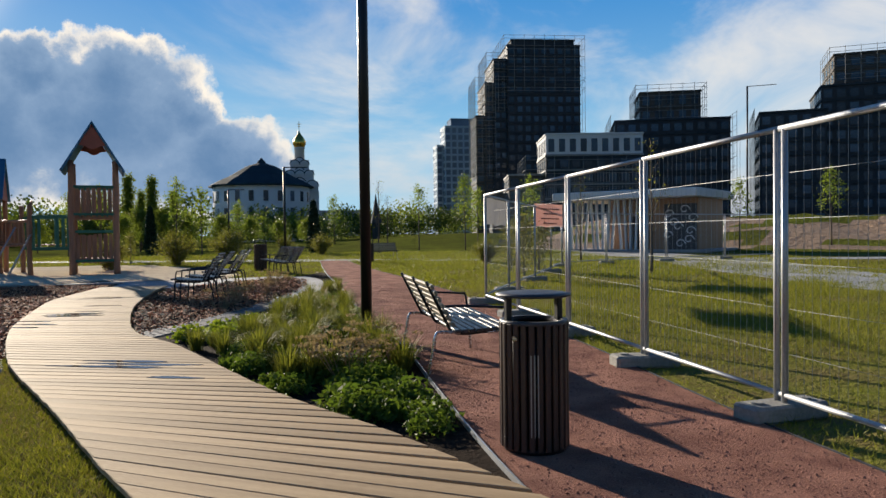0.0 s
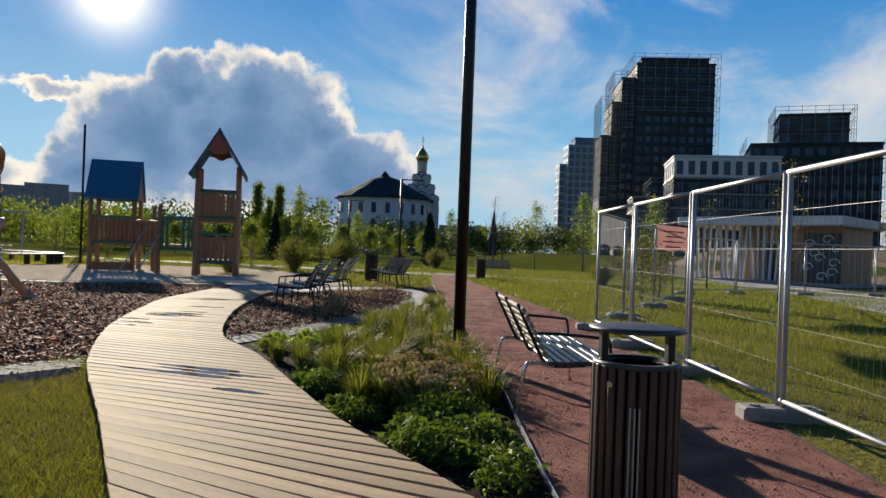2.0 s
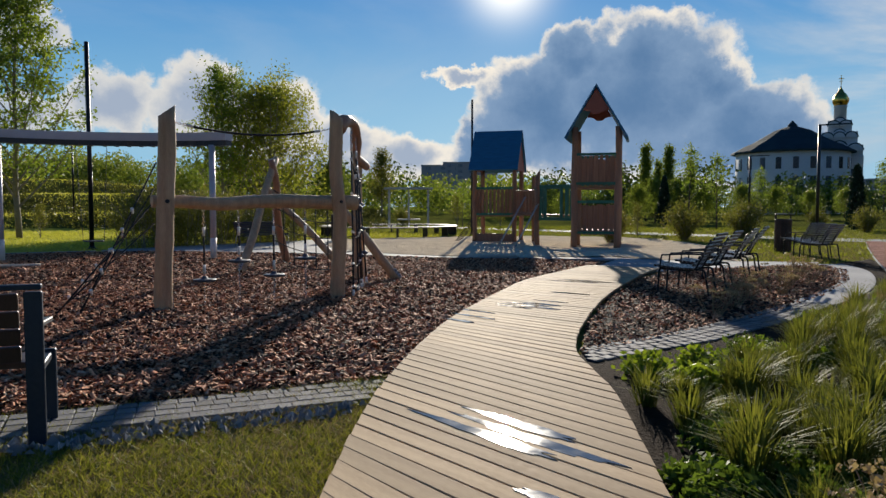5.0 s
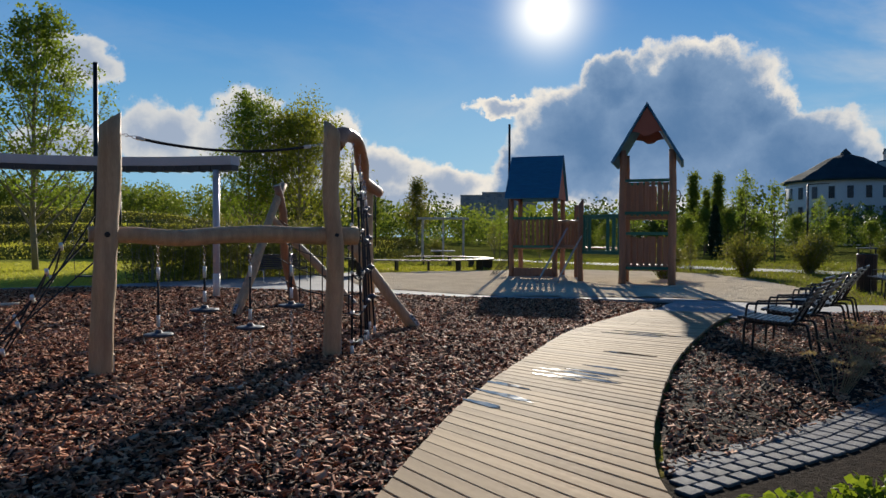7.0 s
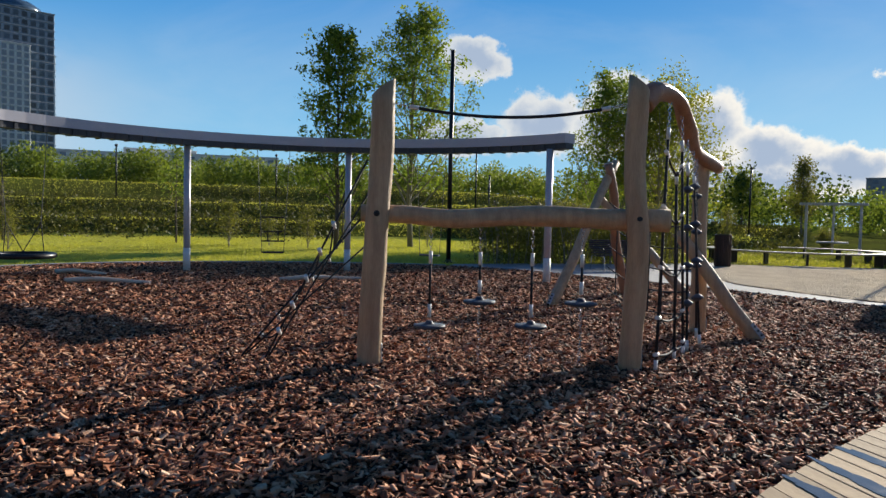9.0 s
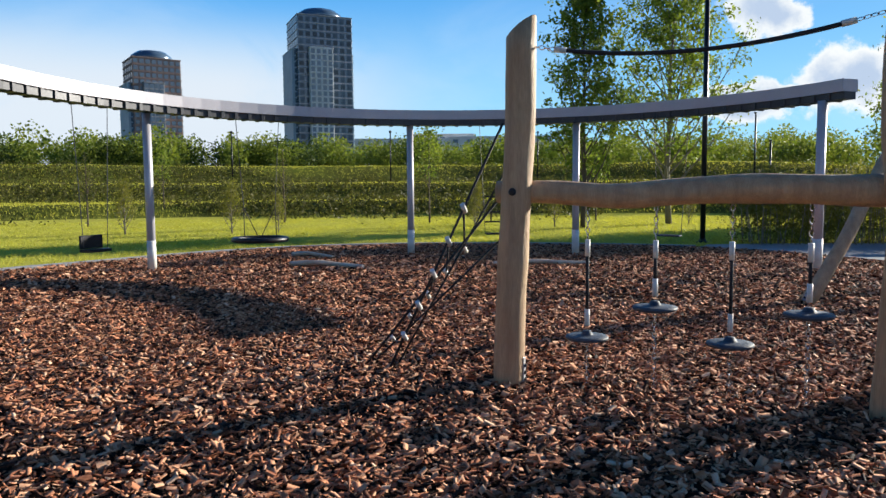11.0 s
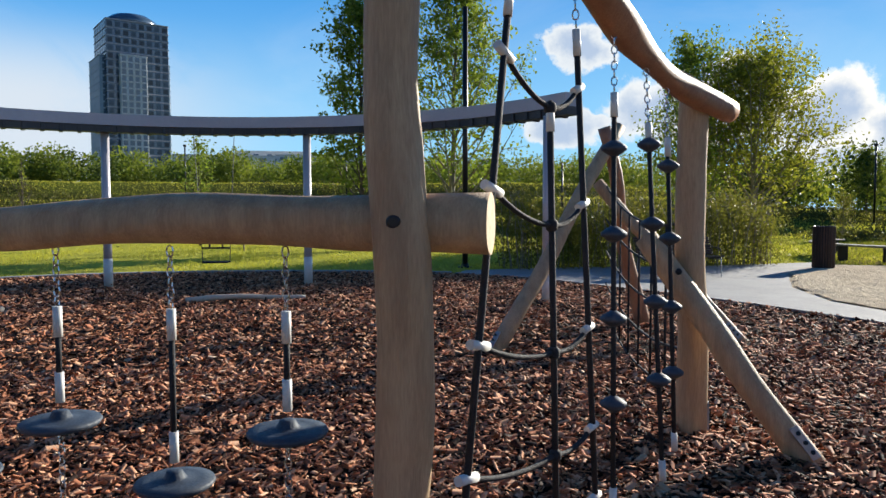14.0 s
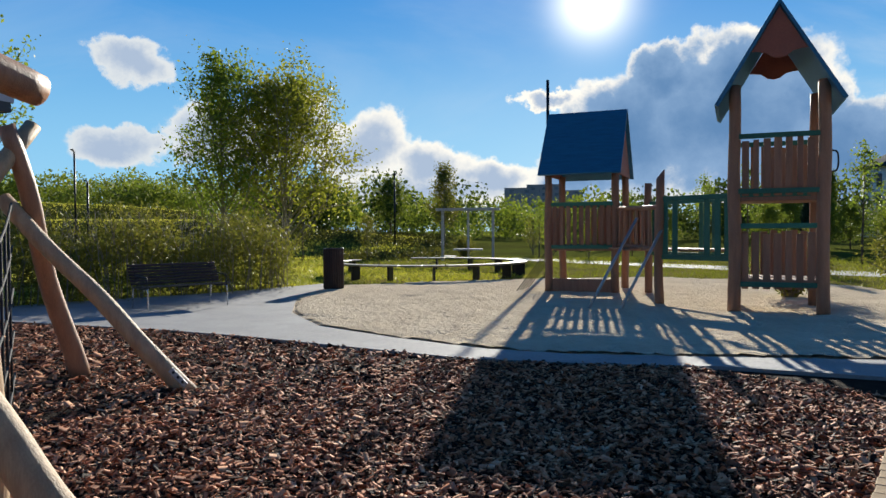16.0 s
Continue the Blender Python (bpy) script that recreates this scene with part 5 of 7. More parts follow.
bin_a = litter_bin(pose(0.76, 4.75, 0.022, 0, 0, 18))
for s in (-0.02, 0.0, 0.02):
    q = rot_z(157) @ Vector((s, 0.207, 0.34))
    part("pale_stripe", Geo().box(q, (0.007, 0.003, 0.46), rot_z(157)), M_SCAFF, bin_a, "pale painted stripe")
part("lock", Geo().lathe([(0.004, -0.014), (0.014, -0.01), (0.014, 0.01), (0.004, 0.014)], rot_z(125) @ Vector((0, 0.206, 0.66)), 10), M_CHROME, bin_a, "small bright lock")
litter_bin(pose(-21.6, 22.15, 0.02, 0, 0, 40), 1.0, 0.24, False, "brown slatted litter bin beside the sand")
litter_bin(pose(-6.75, 26.4, 0.0, 0, 0, 10), 0.95, 0.22, True, "dark litter bin beside the loungers")
litter_bin(pose(-3.6, 33.0, 0.0, 0, 0, 10), 0.85, 0.2, True)


def lamp_post(m, h, arm=0.0, r=0.055, label="slim black street lamp post", side=1, lantern=True):
    b = thing("lamp_post", label, "lamp post", m, group="lamp posts")
    part("pole", Geo().tube([(0, 0, 0.0), (0, 0, h)], [r, r * 0.92], 16), M_BLACK, b, "", True)
    part("base_flange", Geo().lathe([(0.02, 0), (r * 2.6, 0), (r * 2.6, 0.02), (r * 1.5, 0.035), (r * 1.1, 0.10), (0.02, 0.10)], (0, 0, 0), 16), M_BLACK, b, "black bolted base", True)
    if arm:
        part("arm", Geo().box((side * arm / 2, 0, h - 0.03), (arm, 0.06, 0.06), None, 0.008), M_BLACK, b, "short horizontal arm")
        part("lamp_head", Geo().box((side * (arm + 0.12), 0, h - 0.03), (0.5, 0.16, 0.05), None, 0.012), M_BLACK, b, "flat black lamp head")
    elif lantern:
        part("lamp_head", Geo().lathe([(0.02, h), (0.10, h + 0.02), (0.13, h + 0.10), (0.10, h + 0.16), (0.02, h + 0.20)], (0, 0, 0), 14), M_BLACK, b, "small black lantern head", True)
    return b


lamp_post(pose(-0.80, 9.42, 0.0), 7.2, 0.9, 0.068, "tall black lamp post in the planting bed")
lamp_post(pose(-23.5, 13.75, 0.0), 6.4, 0, 0.07, "tall black pole beside the swings", lantern=False)
lamp_post(pose(-22.0, 30.9, 0.0), 6.4, 0, 0.055, "slim black pole behind the play house", lantern=False)
for az, dist, h, arm in ((13.4, 40.0, 5.0, 0.9), (17.6, 60.0, 5.0, 0.9)):
    p = at(az, dist, 0, (0.3, 0.6))
    lamp_post(pose(p.x, p.y, 0.0, 0, 0, 10), h, arm, 0.07)
for az, dist, h, arm in ((51.6, 48.0, 4.6, 0), (74.9, 46.0, 5.2, 1.0), (74.1, 42.0, 3.4, 1.0)):
    p = at(az, dist, 0, (-6.7, 12.3))
    lamp_post(pose(p.x, p.y, ground_z(p.x, p.y), 0, 0, -20), h, arm, 0.06)
for az, dist, h in ((99.8, 60.0, 4.2), (112.0, 64.0, 4.4), (88.0, 62.0, 4.2)):
    p = at(az, dist, 0, (-4.7, 9.2))
    lamp_post(pose(p.x, p.y, ground_z(p.x, p.y), 0, 0, 60), h, 0, 0.06)
p = at(-22.1, 75.0, 0, (0.3, 0.6))
sl = lamp_post(pose(p.x, p.y, ground_z(p.x, p.y), 0, 0, -20), 12.6, 2.2, 0.09, "tall grey street lamp behind the fence")

# benches by the walkway seen from behind and from the side
bench(pose(-4.86, 23.1, 0.02, 0, 0, 74), "dark slatted armchair on the concrete apron", M_DARKSLAT, "dark armchairs", M_BLACK, 0.66, 9, 8, 0.036)
bench(pose(-5.25, 24.05, 0.02, 0, 0, 74), "dark slatted armchair on the concrete apron", M_DARKSLAT, "dark armchairs", M_BLACK, 0.66, 9, 8, 0.036)
bench(pose(-5.75, 25.0, 0.02, 0, 0, 74), "dark slatted armchair on the concrete apron", M_DARKSLAT, "dark armchairs", M_BLACK, 0.66, 9, 8, 0.036)
for x, y, a in ((-4.62, 14.52, 97), (-4.76, 15.62, 97), (-5.00, 17.25, 98), (-5.18, 18.40, 99)):
    bench(pose(x, y, 0.012, 0, 0, a), "dark slatted armchair with tube armrests facing the deck", M_DARKSLAT, "dark armchairs", M_BLACK, 0.64, 9, 9, 0.040)
bench(pose(-3.5, 36.5, 0.0, 0, 0, 200), "pale slatted bench on the lawn", M_BACKSLAT)
bench(pose(4.0, 48.0, 0.0, 0, 0, 160), "pale slatted bench on the lawn", M_BACKSLAT)
bench(pose(-20.35, 17.75, 0.02, 0, 0, -88), "dark brown slatted bench in front of the hedge", M_BROWNSLAT)

# plank bench on the paver strip, its back to the lawn
def plank_bench(m, L=1.9):
    """Plank seat and back on flat steel end frames. Local x runs along the seat, y to the front."""
    b = thing("plank_bench", "dark brown plank bench with blue-black steel ends on grey pavers", "bench", m)
    for i in range(4):
        part("seat_plank", Geo().box((0, 0.12 + i * 0.115, 0.43 - 0.008 * i), (L - 0.06, 0.10, 0.035), None, 0.006), M_BROWNSLAT, b)
    for i in range(4):
        part("back_plank", Geo().box((0, 0.035 - 0.014 * i, 0.50 + i * 0.098), (L - 0.14, 0.03, 0.09), Matrix.Rotation(radians(8), 3, "X"), 0.006), M_BROWNSLAT, b)
    for x in (-L / 2, L / 2):
        part("back_leg", Geo().box((x, 0.0, 0.42), (0.09, 0.045, 0.85), None, 0.006), M_STEELBLUE, b, "blue-black flat steel leg")
        part("front_leg", Geo().box((x, 0.50, 0.22), (0.09, 0.045, 0.44), None, 0.006), M_STEELBLUE, b, "blue-black flat steel leg")
        part("side_rail", Geo().box((x, 0.25, 0.40), (0.05, 0.54, 0.045), None, 0.006), M_STEELBLUE, b, "blue-black steel rail")
        part("armrest", Geo().box((x, 0.24, 0.64), (0.07, 0.50, 0.03), Matrix.Rotation(radians(-4), 3, "X"), 0.006), M_DARKGREY, b, "grey flat armrest")
    part("top_rail", Geo().box((0, -0.012, 0.872), (L + 0.09, 0.055, 0.03), None, 0.006), M_STEELBLUE, b, "blue-black top rail")
    return b


plank_bench(pose(-5.19, 4.67, 0.02, 0, 0, 63))

# low curved bench round the sand
ringb = thing("curved_bench", "long low curved timber bench on dark legs", "bench")
RC = Vector((-24.3, 27.6, 0))
RAD = 3.0
for i in range(26):
    a = 200 + i * 12.2
    p = RC + Vector((RAD * math.cos(radians(a)), RAD * math.sin(radians(a)), 0.44))
    part("seat_board", Geo().box(p, (0.40, RAD * radians(12.2) * 0.98, 0.05), rot_z(a), 0.01), M_BACKSLAT, ringb)
    if i % 2 == 0:
        q = Vector((p.x, p.y, 0.21))
        part("leg", Geo().box(q, (0.30, 0.07, 0.42), rot_z(a), 0.008), M_BLACK, ringb, "dark steel leg")

# pergola at the edge of the terraces
p = at(45.8, 34.0, 0, (-6.7, 12.3))
perg = thing("pergola", "grey timber pergola swing on the lawn", "pergola", pose(p.x, p.y, 0, 0, 0, 40))
for x in (-1.2, 1.2):
    part("post", Geo().box((x, 0, 1.2), (0.12, 0.12, 2.4), None, 0.01), M_GREYPAINT, perg)
part("post", Geo().box((0, 0.2, 1.2), (0.10, 0.10, 2.4), None, 0.01), M_GREYPAINT, perg)
part("top_beam", Geo().box((0, 0, 2.45), (3.0, 0.5, 0.12), None, 0.01), M_GREYPAINT, perg)
part("hanging_seat", Geo().box((0, 0, 0.55), (1.4, 0.45, 0.08), None, 0.01), M_GREYPAINT, perg)

# ---- buildings ----
def scaffold(parent, w, d, z0, z1, step=2.5, lift=3.0, faces="FLR", x=0.0):
    """Tube scaffolding round a block."""
    g = Geo()
    o = 1.2
    runs = []
    if "F" in faces:
        runs.append((Vector((-w / 2 - o, -d / 2 - o, 0)), Vector((w / 2 + o, -d / 2 - o, 0))))
    if "L" in faces:
        runs.append((Vector((-w / 2 - o, d / 2 + o, 0)), Vector((-w / 2 - o, -d / 2 - o, 0))))
    if "R" in faces:
        runs.append((Vector((w / 2 + o, -d / 2 - o, 0)), Vector((w / 2 + o, d / 2 + o, 0))))
    for a, b in runs:
        a, b = a + Vector((x, 0, 0)), b + Vector((x, 0, 0))
        n = max(int((b - a).length / step), 1)
        for i in range(n + 1):
            p = a.lerp(b, i / n)
            g.tube([p + Vector((0, 0, z0)), p + Vector((0, 0, z1 + 1.2))], 0.055, 4, False)
        k = int((z1 - z0) / lift)
        for i in range(k + 1):
            z = z0 + (z1 - z0) * i / k
            for e in (0, 1.0):
                g.tube([a + Vector((0, 0, z + e)), b + Vector((0, 0, z + e))], 0.05, 4, False)
    tagged(part("scaffolding", g, M_SCAFF, parent, "pale tube scaffolding"), kind="stuff")


def block(parent, x, y, w, d, z0, z1, material, floors=0, bays=0, win=(1.4, 1.6), side=True, wm=None, bands=True, band_mat=None, sidemat=None):
    """One storeyed volume of a building with floor bands, windows and parapet."""
    part("wall", Geo().box((x, y, (z0 + z1) / 2), (w, d, z1 - z0), None, 0.1), material, parent)
    part("parapet", Geo().box((x, y, z1 + 0.25), (w + 0.4, d + 0.4, 0.5), None, 0.08), band_mat or material, parent)
    if floors:
        if bands:
            for f in range(1, floors):
                z = z0 + (z1 - z0) * f / floors
                part("floor_band", Geo().box((x, y, z), (w + 0.35, d + 0.35, 0.35)), band_mat or material, parent)
        holder = part("window_wall", Geo().box((x, y, (z0 + z1) / 2), (w * 0.2, d * 0.2, 1.0)), material, parent)
        me = Geo().box((0, 0, 0), (win[0], 0.14, win[1])).mesh("window")
        for f in range(floors):
            z = z0 + (z1 - z0) * (f + 0.5) / floors
            for b in range(bays):
                part("window", me, wm or M_WINDOW, holder, m=Matrix.Translation((x - w / 2 + w * (b + 0.5) / bays, y - d / 2, z)))
            if side:
                k = max(int(bays * d / w * 0.8), 1)
                for b in range(k):
                    part("window", me, wm or M_WINDOW, holder, m=Matrix.Translation((x - w / 2, y - d / 2 + d * (b + 0.5) / k, z)) @ Matrix.Rotation(radians(90), 4, "Z"))


def building(name, label, az, dist, origin, turn=15.0):
    p = at(az, dist, 0, origin)
    return thing(name, label, "building", pose(p.x, p.y, -1.0, 0, 0, az + turn))


E0 = (0.33, 0.56)
# dark tower under scaffolding, stepped to its left
b = building("tower_block", "dark high-rise under construction wrapped in scaffolding", -5.9, 235, E0, 12)
block(b, 3.0, 0, 23, 20, 0, 60, M_DARKFACADE, 20, 9, (1.5, 1.7), True, None, True, M_NET)
block(b, -10.4, 1, 4.2, 18, 0, 56, M_DARKFACADE, 18, 2, (1.4, 1.6), True, None, True, M_NET)
block(b, -13.6, 2, 2.8, 16, 0, 49, M_BROWNFACADE, 16, 1, (1.6, 1.6), True, None, True, M_NET)
block(b, -16.2, 3, 2.8, 14, 0, 39, M_BROWNFACADE, 13, 1, (1.6, 1.6), True, None, True, M_NET)
scaffold(b, 5, 16, 40, 57, 1.6, 2.4, "FL", -11.2)
scaffold(b, 4, 14, 20, 49.5, 1.6, 2.4, "FL", -15.2)
block(b, 3.0, 0, 20, 17, 60, 62, M_NET)
scaffold(b, 23, 20, 46, 62.0, 3.0, 3.0, "FL", 3.0)
scaffold(b, 23, 20, 2, 61.5, 3.0, 3.0, "R", 3.0)
# pale slim tower behind it
b = building("tower_block", "pale blue-grey glazed residential tower", -0.3, 330, E0, 10)
block(b, 0, 0, 14, 14, 0, 50, M_LIGHTFACADE, 16, 5, (2.0, 2.2), True, M_GLASSFACADE)
block(b, 1, 0, 10, 11, 50, 53.5, M_GLASSFACADE)
block(b, -7.5, 4, 5, 12, 0, 42, M_LIGHTFACADE, 13, 2, (2.0, 2.2), True, M_GLASSFACADE)
# mid-rise with a white top storey
b = building("apartment_block", "dark mid-rise block with a white top storey", -9.6, 190, E0, 10)
block(b, 3, 0, 24, 18, 0, 21.0, M_NET, 6, 8, (2.0, 1.9), True, None, True, M_SCAFF)
block(b, 3, 0, 24, 18, 21.2, 26.2, M_WHITEWALL, 1, 9, (1.5, 3.2), True)
block(b, -13.5, 2, 9, 16, 0, 16.5, M_BROWNFACADE, 5, 3, (2.0, 1.8), True, None, True, M_SCAFF)
block(b, -19, 5, 6, 14, 0, 12, M_BROWNFACADE, 4, 2, (2.0, 1.8), True)
scaffold(b, 26, 18, 0, 20, 3.2, 3.2, "FL")
# dark stepped block with a penthouse
b = building("apartment_block", "dark stepped block under construction with a tall penthouse", -16.4, 200, E0, 8)
block(b, 0, 0, 28, 20, 0, 30.0, M_DARKFACADE, 9, 10, (1.7, 1.8), True, None, True, M_NET)
block(b, 0, 0, 15, 14, 30, 37.5, M_BROWNFACADE, 2, 5, (1.7, 2.2), True)
scaffold(b, 15, 14, 30, 38.5, 2.5, 2.5, "FLR")
scaffold(b, 28, 20, 4, 30.5, 4.0, 3.3, "LR")
# stepped block on the right
b = building("apartment_block", "large dark stepped block with scaffolded brown storeys", -29.5, 195, E0, 10)
block(b, -16, 0, 14, 20, 0, 29, M_DARKFACADE, 9, 5, (1.7, 1.8), True, None, True, M_NET)
block(b, -2, 2, 16, 20, 0, 34.5, M_DARKFACADE, 11, 6, (1.7, 1.8), True, None, True, M_NET)
block(b, 6, 4, 26, 18, 0, 42.0, M_BROWNFACADE, 13, 9, (1.7, 1.8), True)
block(b, 26, 2, 18, 20, 0, 36, M_DARKFACADE, 11, 6, (1.7, 1.8), True)
scaffold(b, 26, 12, 30, 42.5, 3.0, 3.0, "FL", 6.0)
scaffold(b, 14, 20, 3, 29, 3.5, 3.0, "L", -16.0)
# far residential towers to the west
E9 = (-4.7, 9.25)
for az, dist, floors, w, h, lab in ((104.6, 330, 25, 24, 78, "tall blue-grey residential tower with a rounded top"), (116.8, 380, 21, 22, 66, "red and grey residential tower block")):
    b = building("tower_block", lab, az, dist, E9, 14)
    red = az > 110
    block(b, 0, 0, w, w * 0.9, 0, h, M_REDFACADE if red else M_GLASSFACADE, floors, 8, (1.9, 1.9), True, M_GLASSFACADE if red else M_WINDOW, True, None if red else M_GREYFACADE)
    block(b, -w * 0.1, -w * 0.12, w * 0.42, w * 0.9, 0, h * 0.82, M_WHITEWALL if not red else M_GREYFACADE, floors, 4, (1.6, 1.9), False, M_GLASSFACADE)
    block(b, w * 0.46, w * 0.1, w * 0.2, w * 0.8, 0, h * 0.8, M_LIGHTFACADE, floors, 2, (1.5, 1.9), False, M_GLASSFACADE)
    block(b, -w * 0.5, w * 0.1, w * 0.16, w * 0.8, 0, h * 0.82, M_LIGHTFACADE, floors, 1, (1.5, 1.9), False, M_GLASSFACADE)
    part("crown", Geo().lathe([(w * 0.44, h), (w * 0.42, h + 2.5), (w * 0.30, h + 4.5), (w * 0.10, h + 5.2)], (0, 0, 0), 20), M_GLASSFACADE, b, "rounded glazed crown", True)
# long low slab blocks behind the woods
for az, dist, w, h in ((98.5, 430, 70, 33), (90.5, 430, 60, 34), (95.0, 460, 40, 38), (84.0, 470, 50, 33), (41.0, 500, 30, 31), (39.6, 500, 24, 33), (37.8, 520, 20, 30), (77.0, 500, 60, 30), (8.5, 600, 40, 22)):
    b = building("slab_block", "pale grey slab block beyond the woods", az, dist, E9, 0)
    block(b, 0, 0, w, 14, 0, h, M_GREYFACADE if az < 60 else M_WHITEWALL, 8, max(int(w / 8), 3), (3.0, 1.9), False, M_GLASSFACADE, False)

# ---- church ----
p = at(15.1, 150, 0, E0)
rot = thing("church_hall", "round white church hall with a dark conical roof", "church", pose(p.x, p.y, 0, 0, 0, 15))
part("wall", Geo().lathe([(9.5, -0.5), (9.5, 11.2), (9.2, 11.4)], (0, 0, 0), 48), M_WHITEWALL, rot, "white rendered drum wall", True)
part("roof", Geo().lathe([(10.4, 10.9), (10.4, 11.2), (8.4, 12.3), (6.4, 13.2), (3.0, 15.2), (0.9, 15.9), (0.8, 16.2), (0.05, 17.0)], (0, 0, 0), 14), M_CHURCHROOF, rot, "dark teal faceted tent roof")
me = Geo().box((0, 0, 0), (0.9, 0.16, 2.0)).mesh("window")
for z in (2.4, 5.6, 8.9):
    for k in range(22):
        a = -176 + k * 16.4
        q = rot_z(a) @ Vector((0, -9.5, z))
        part("window", me, M_WINDOW, rot, m=pose(q.x, q.y, q.z, 0, 0, a))
p = at(12.2, 156, 0, E0)
ch = thing("church", "white stepped church tower with a gilded dome", "church", pose(p.x, p.y, 0, 0, 0, 12))
part("wall", Geo().box((0, 0, 5.0), (7.8, 7.8, 11.0), None, 0.1), M_WHITEWALL, ch, "white rendered wall")


def zakomara(w, z, y, x=0.0):
    """A round-headed gable with a dark coping."""
    n = 12
    pts = [(x + w / 2 * math.cos(math.pi * i / n), z + w / 2 * math.sin(math.pi * i / n)) for i in range(n + 1)]
    g = Geo()
    k = len(pts)
    g.add([(a, y - 0.25, c) for a, c in pts] + [(a, y + 0.25, c) for a, c in pts], [tuple(range(k))[::-1], tuple(range(k, 2 * k))] + [(i, (i + 1) % k, k + (i + 1) % k, k + i) for i in range(k)])
    part("gable", g, M_WHITEWALL, ch, "white round-headed gable")
    part("coping", Geo().tube([(a, y, c + 0.05) for a, c in pts], 0.2, 6), M_CHURCHROOF, ch, "dark gable coping", True)


for w, z, size, n in ((7.6, 10.3, 2.5, 3), (5.8, 12.8, 1.9, 3), (3.9, 15.0, 1.9, 2)):
    part("tier", Geo().box((0, 0, z + 0.8), (w, w, 2.6), None, 0.1), M_WHITEWALL, ch, "white stepped tier")
    for s in range(n):
        x = -w / 2 + w * (s + 0.5) / n
        zakomara(size, z + 1.0, -w / 2 - 0.1, x)
    zakomara(size, z + 1.6, -w / 2 + 0.6, 0)
part("drum", Geo().lathe([(1.05, 16.0), (1.05, 19.6), (1.2, 19.7), (1.2, 19.9)], (0, 0, 0), 20), M_WHITEWALL, ch, "white drum", True)
part("dome", Geo().lathe([(1.0, 19.9), (1.38, 20.6), (1.40, 21.1), (1.1, 21.8), (0.55, 22.5), (0.2, 23.1), (0.05, 23.6)], (0, 0, 0), 24), M_GOLD, ch, "gilded onion dome", True)
cr = Geo().box((0, 0, 24.5), (0.12, 0.12, 2.0)).box((0, 0, 24.9), (0.9, 0.12, 0.12)).box((0, 0, 24.4), (0.6, 0.12, 0.1))
part("cross", cr, M_GOLD, ch, "gilded cross")
for x in (-2.2, 0, 2.2):
    part("window", Geo().box((x, -3.9, 6.5), (0.7, 0.15, 3.2)), M_WINDOW, ch)
# dark wooden belfry by the path
p = at(6.3, 95, 0, E0)
bel = thing("belfry", "small dark wooden belfry with a pointed roof", "belfry", pose(p.x, p.y, 0.3, 0, 0, 6))
part("body", Geo().box((0, 0, 1.2), (1.0, 1.0, 2.6), None, 0.05), M_NET, bel)
part("roof", Geo().lathe([(0.85, 2.4), (0.55, 3.2), (0.42, 3.9), (0.22, 5.0), (0.04, 6.2)], (0, 0, 0), 8), M_NET, bel)

# ---- pavilion behind the fence ----
A, B = Vector((8.4, 46.2, 0)), Vector((14.2, 42.0, 0))
t = (B - A).normalized()
pav = thing("pavilion", "flat white-roofed pavilion with white slats and timber walls", "pavilion", pose(A.x, A.y, 0, 0, 0, math.degrees(math.atan2(t.y, t.x))))
W = (B - A).length
part("roof", Geo().box((W / 2 - 0.5, 2.4, 3.45), (W + 1.9, 7.4, 0.5), None, 0.05), M_WHITEWALL, pav, "flat white roof slab")
part("wall", Geo().box((W * 0.62, 2.8, 1.6), (W * 0.76, 5.0, 3.2), None, 0.03), M_PAVWOOD, pav, "warm timber clad wall")
part("plinth", Geo().box((W / 2, 2.5, 0.08), (W + 1.6, 6.4, 0.16), None, 0.02), M_CONC, pav, "concrete plinth")
for i in range(15):
    x = -1.0 + i * 0.36
    part("slat", Geo().box((x, -0.3 + 0.05 * (i % 3), 1.65), (0.11, 0.22, 3.1), Matrix.Rotation(radians((i % 5 - 2) * 2.2), 3, "Y"), 0.01), M_WHITEWALL, pav, "leaning white slat")
part("mural", Geo().box((W - 1.0, 0.24, 1.5), (1.9, 0.06, 2.7)), M_DARKGREY, pav, "dark panel with white swirling mural")
for i in range(9):
    g = Geo()
    c = Vector((W - 1.0 + 0.75 * math.sin(i * 2.4), 0.19, 0.5 + 0.25 * i))
    g.tube(spline([c + Vector((0.32 * math.cos(a) * (1 - a / 9), 0, 0.28 * math.sin(a) * (1 - a / 9))) for a in (0, 1, 2, 3, 4, 5, 6)], 4), 0.035, 5)
    part("mural_curl", g, M_WHITEWALL, pav, "white painted curl")
part("door", Geo().box((W * 0.52, 0.27, 1.1), (1.1, 0.06, 2.1), None, 0.02), M_BROWNSLAT, pav, "brown door")

# ---- plants ----
def mesh_np(name, verts, k, material):
    """A mesh of many separate faces of k corners, from an array (n, k, 3)."""
    n = len(verts)
    me = bpy.data.meshes.new(name)
    me.vertices.add(n * k)
    me.vertices.foreach_set("co", verts.astype(np.float32).ravel())
    me.loops.add(n * k)
    me.loops.foreach_set("vertex_index", np.arange(n * k, dtype=np.int32))
    me.polygons.add(n)
    me.polygons.foreach_set("loop_start", np.arange(0, n * k, k, dtype=np.int32))
    me.polygons.foreach_set("loop_total", np.full(n, k, dtype=np.int32))
    me.update(calc_edges=True)
    me.materials.append(material)
    return me


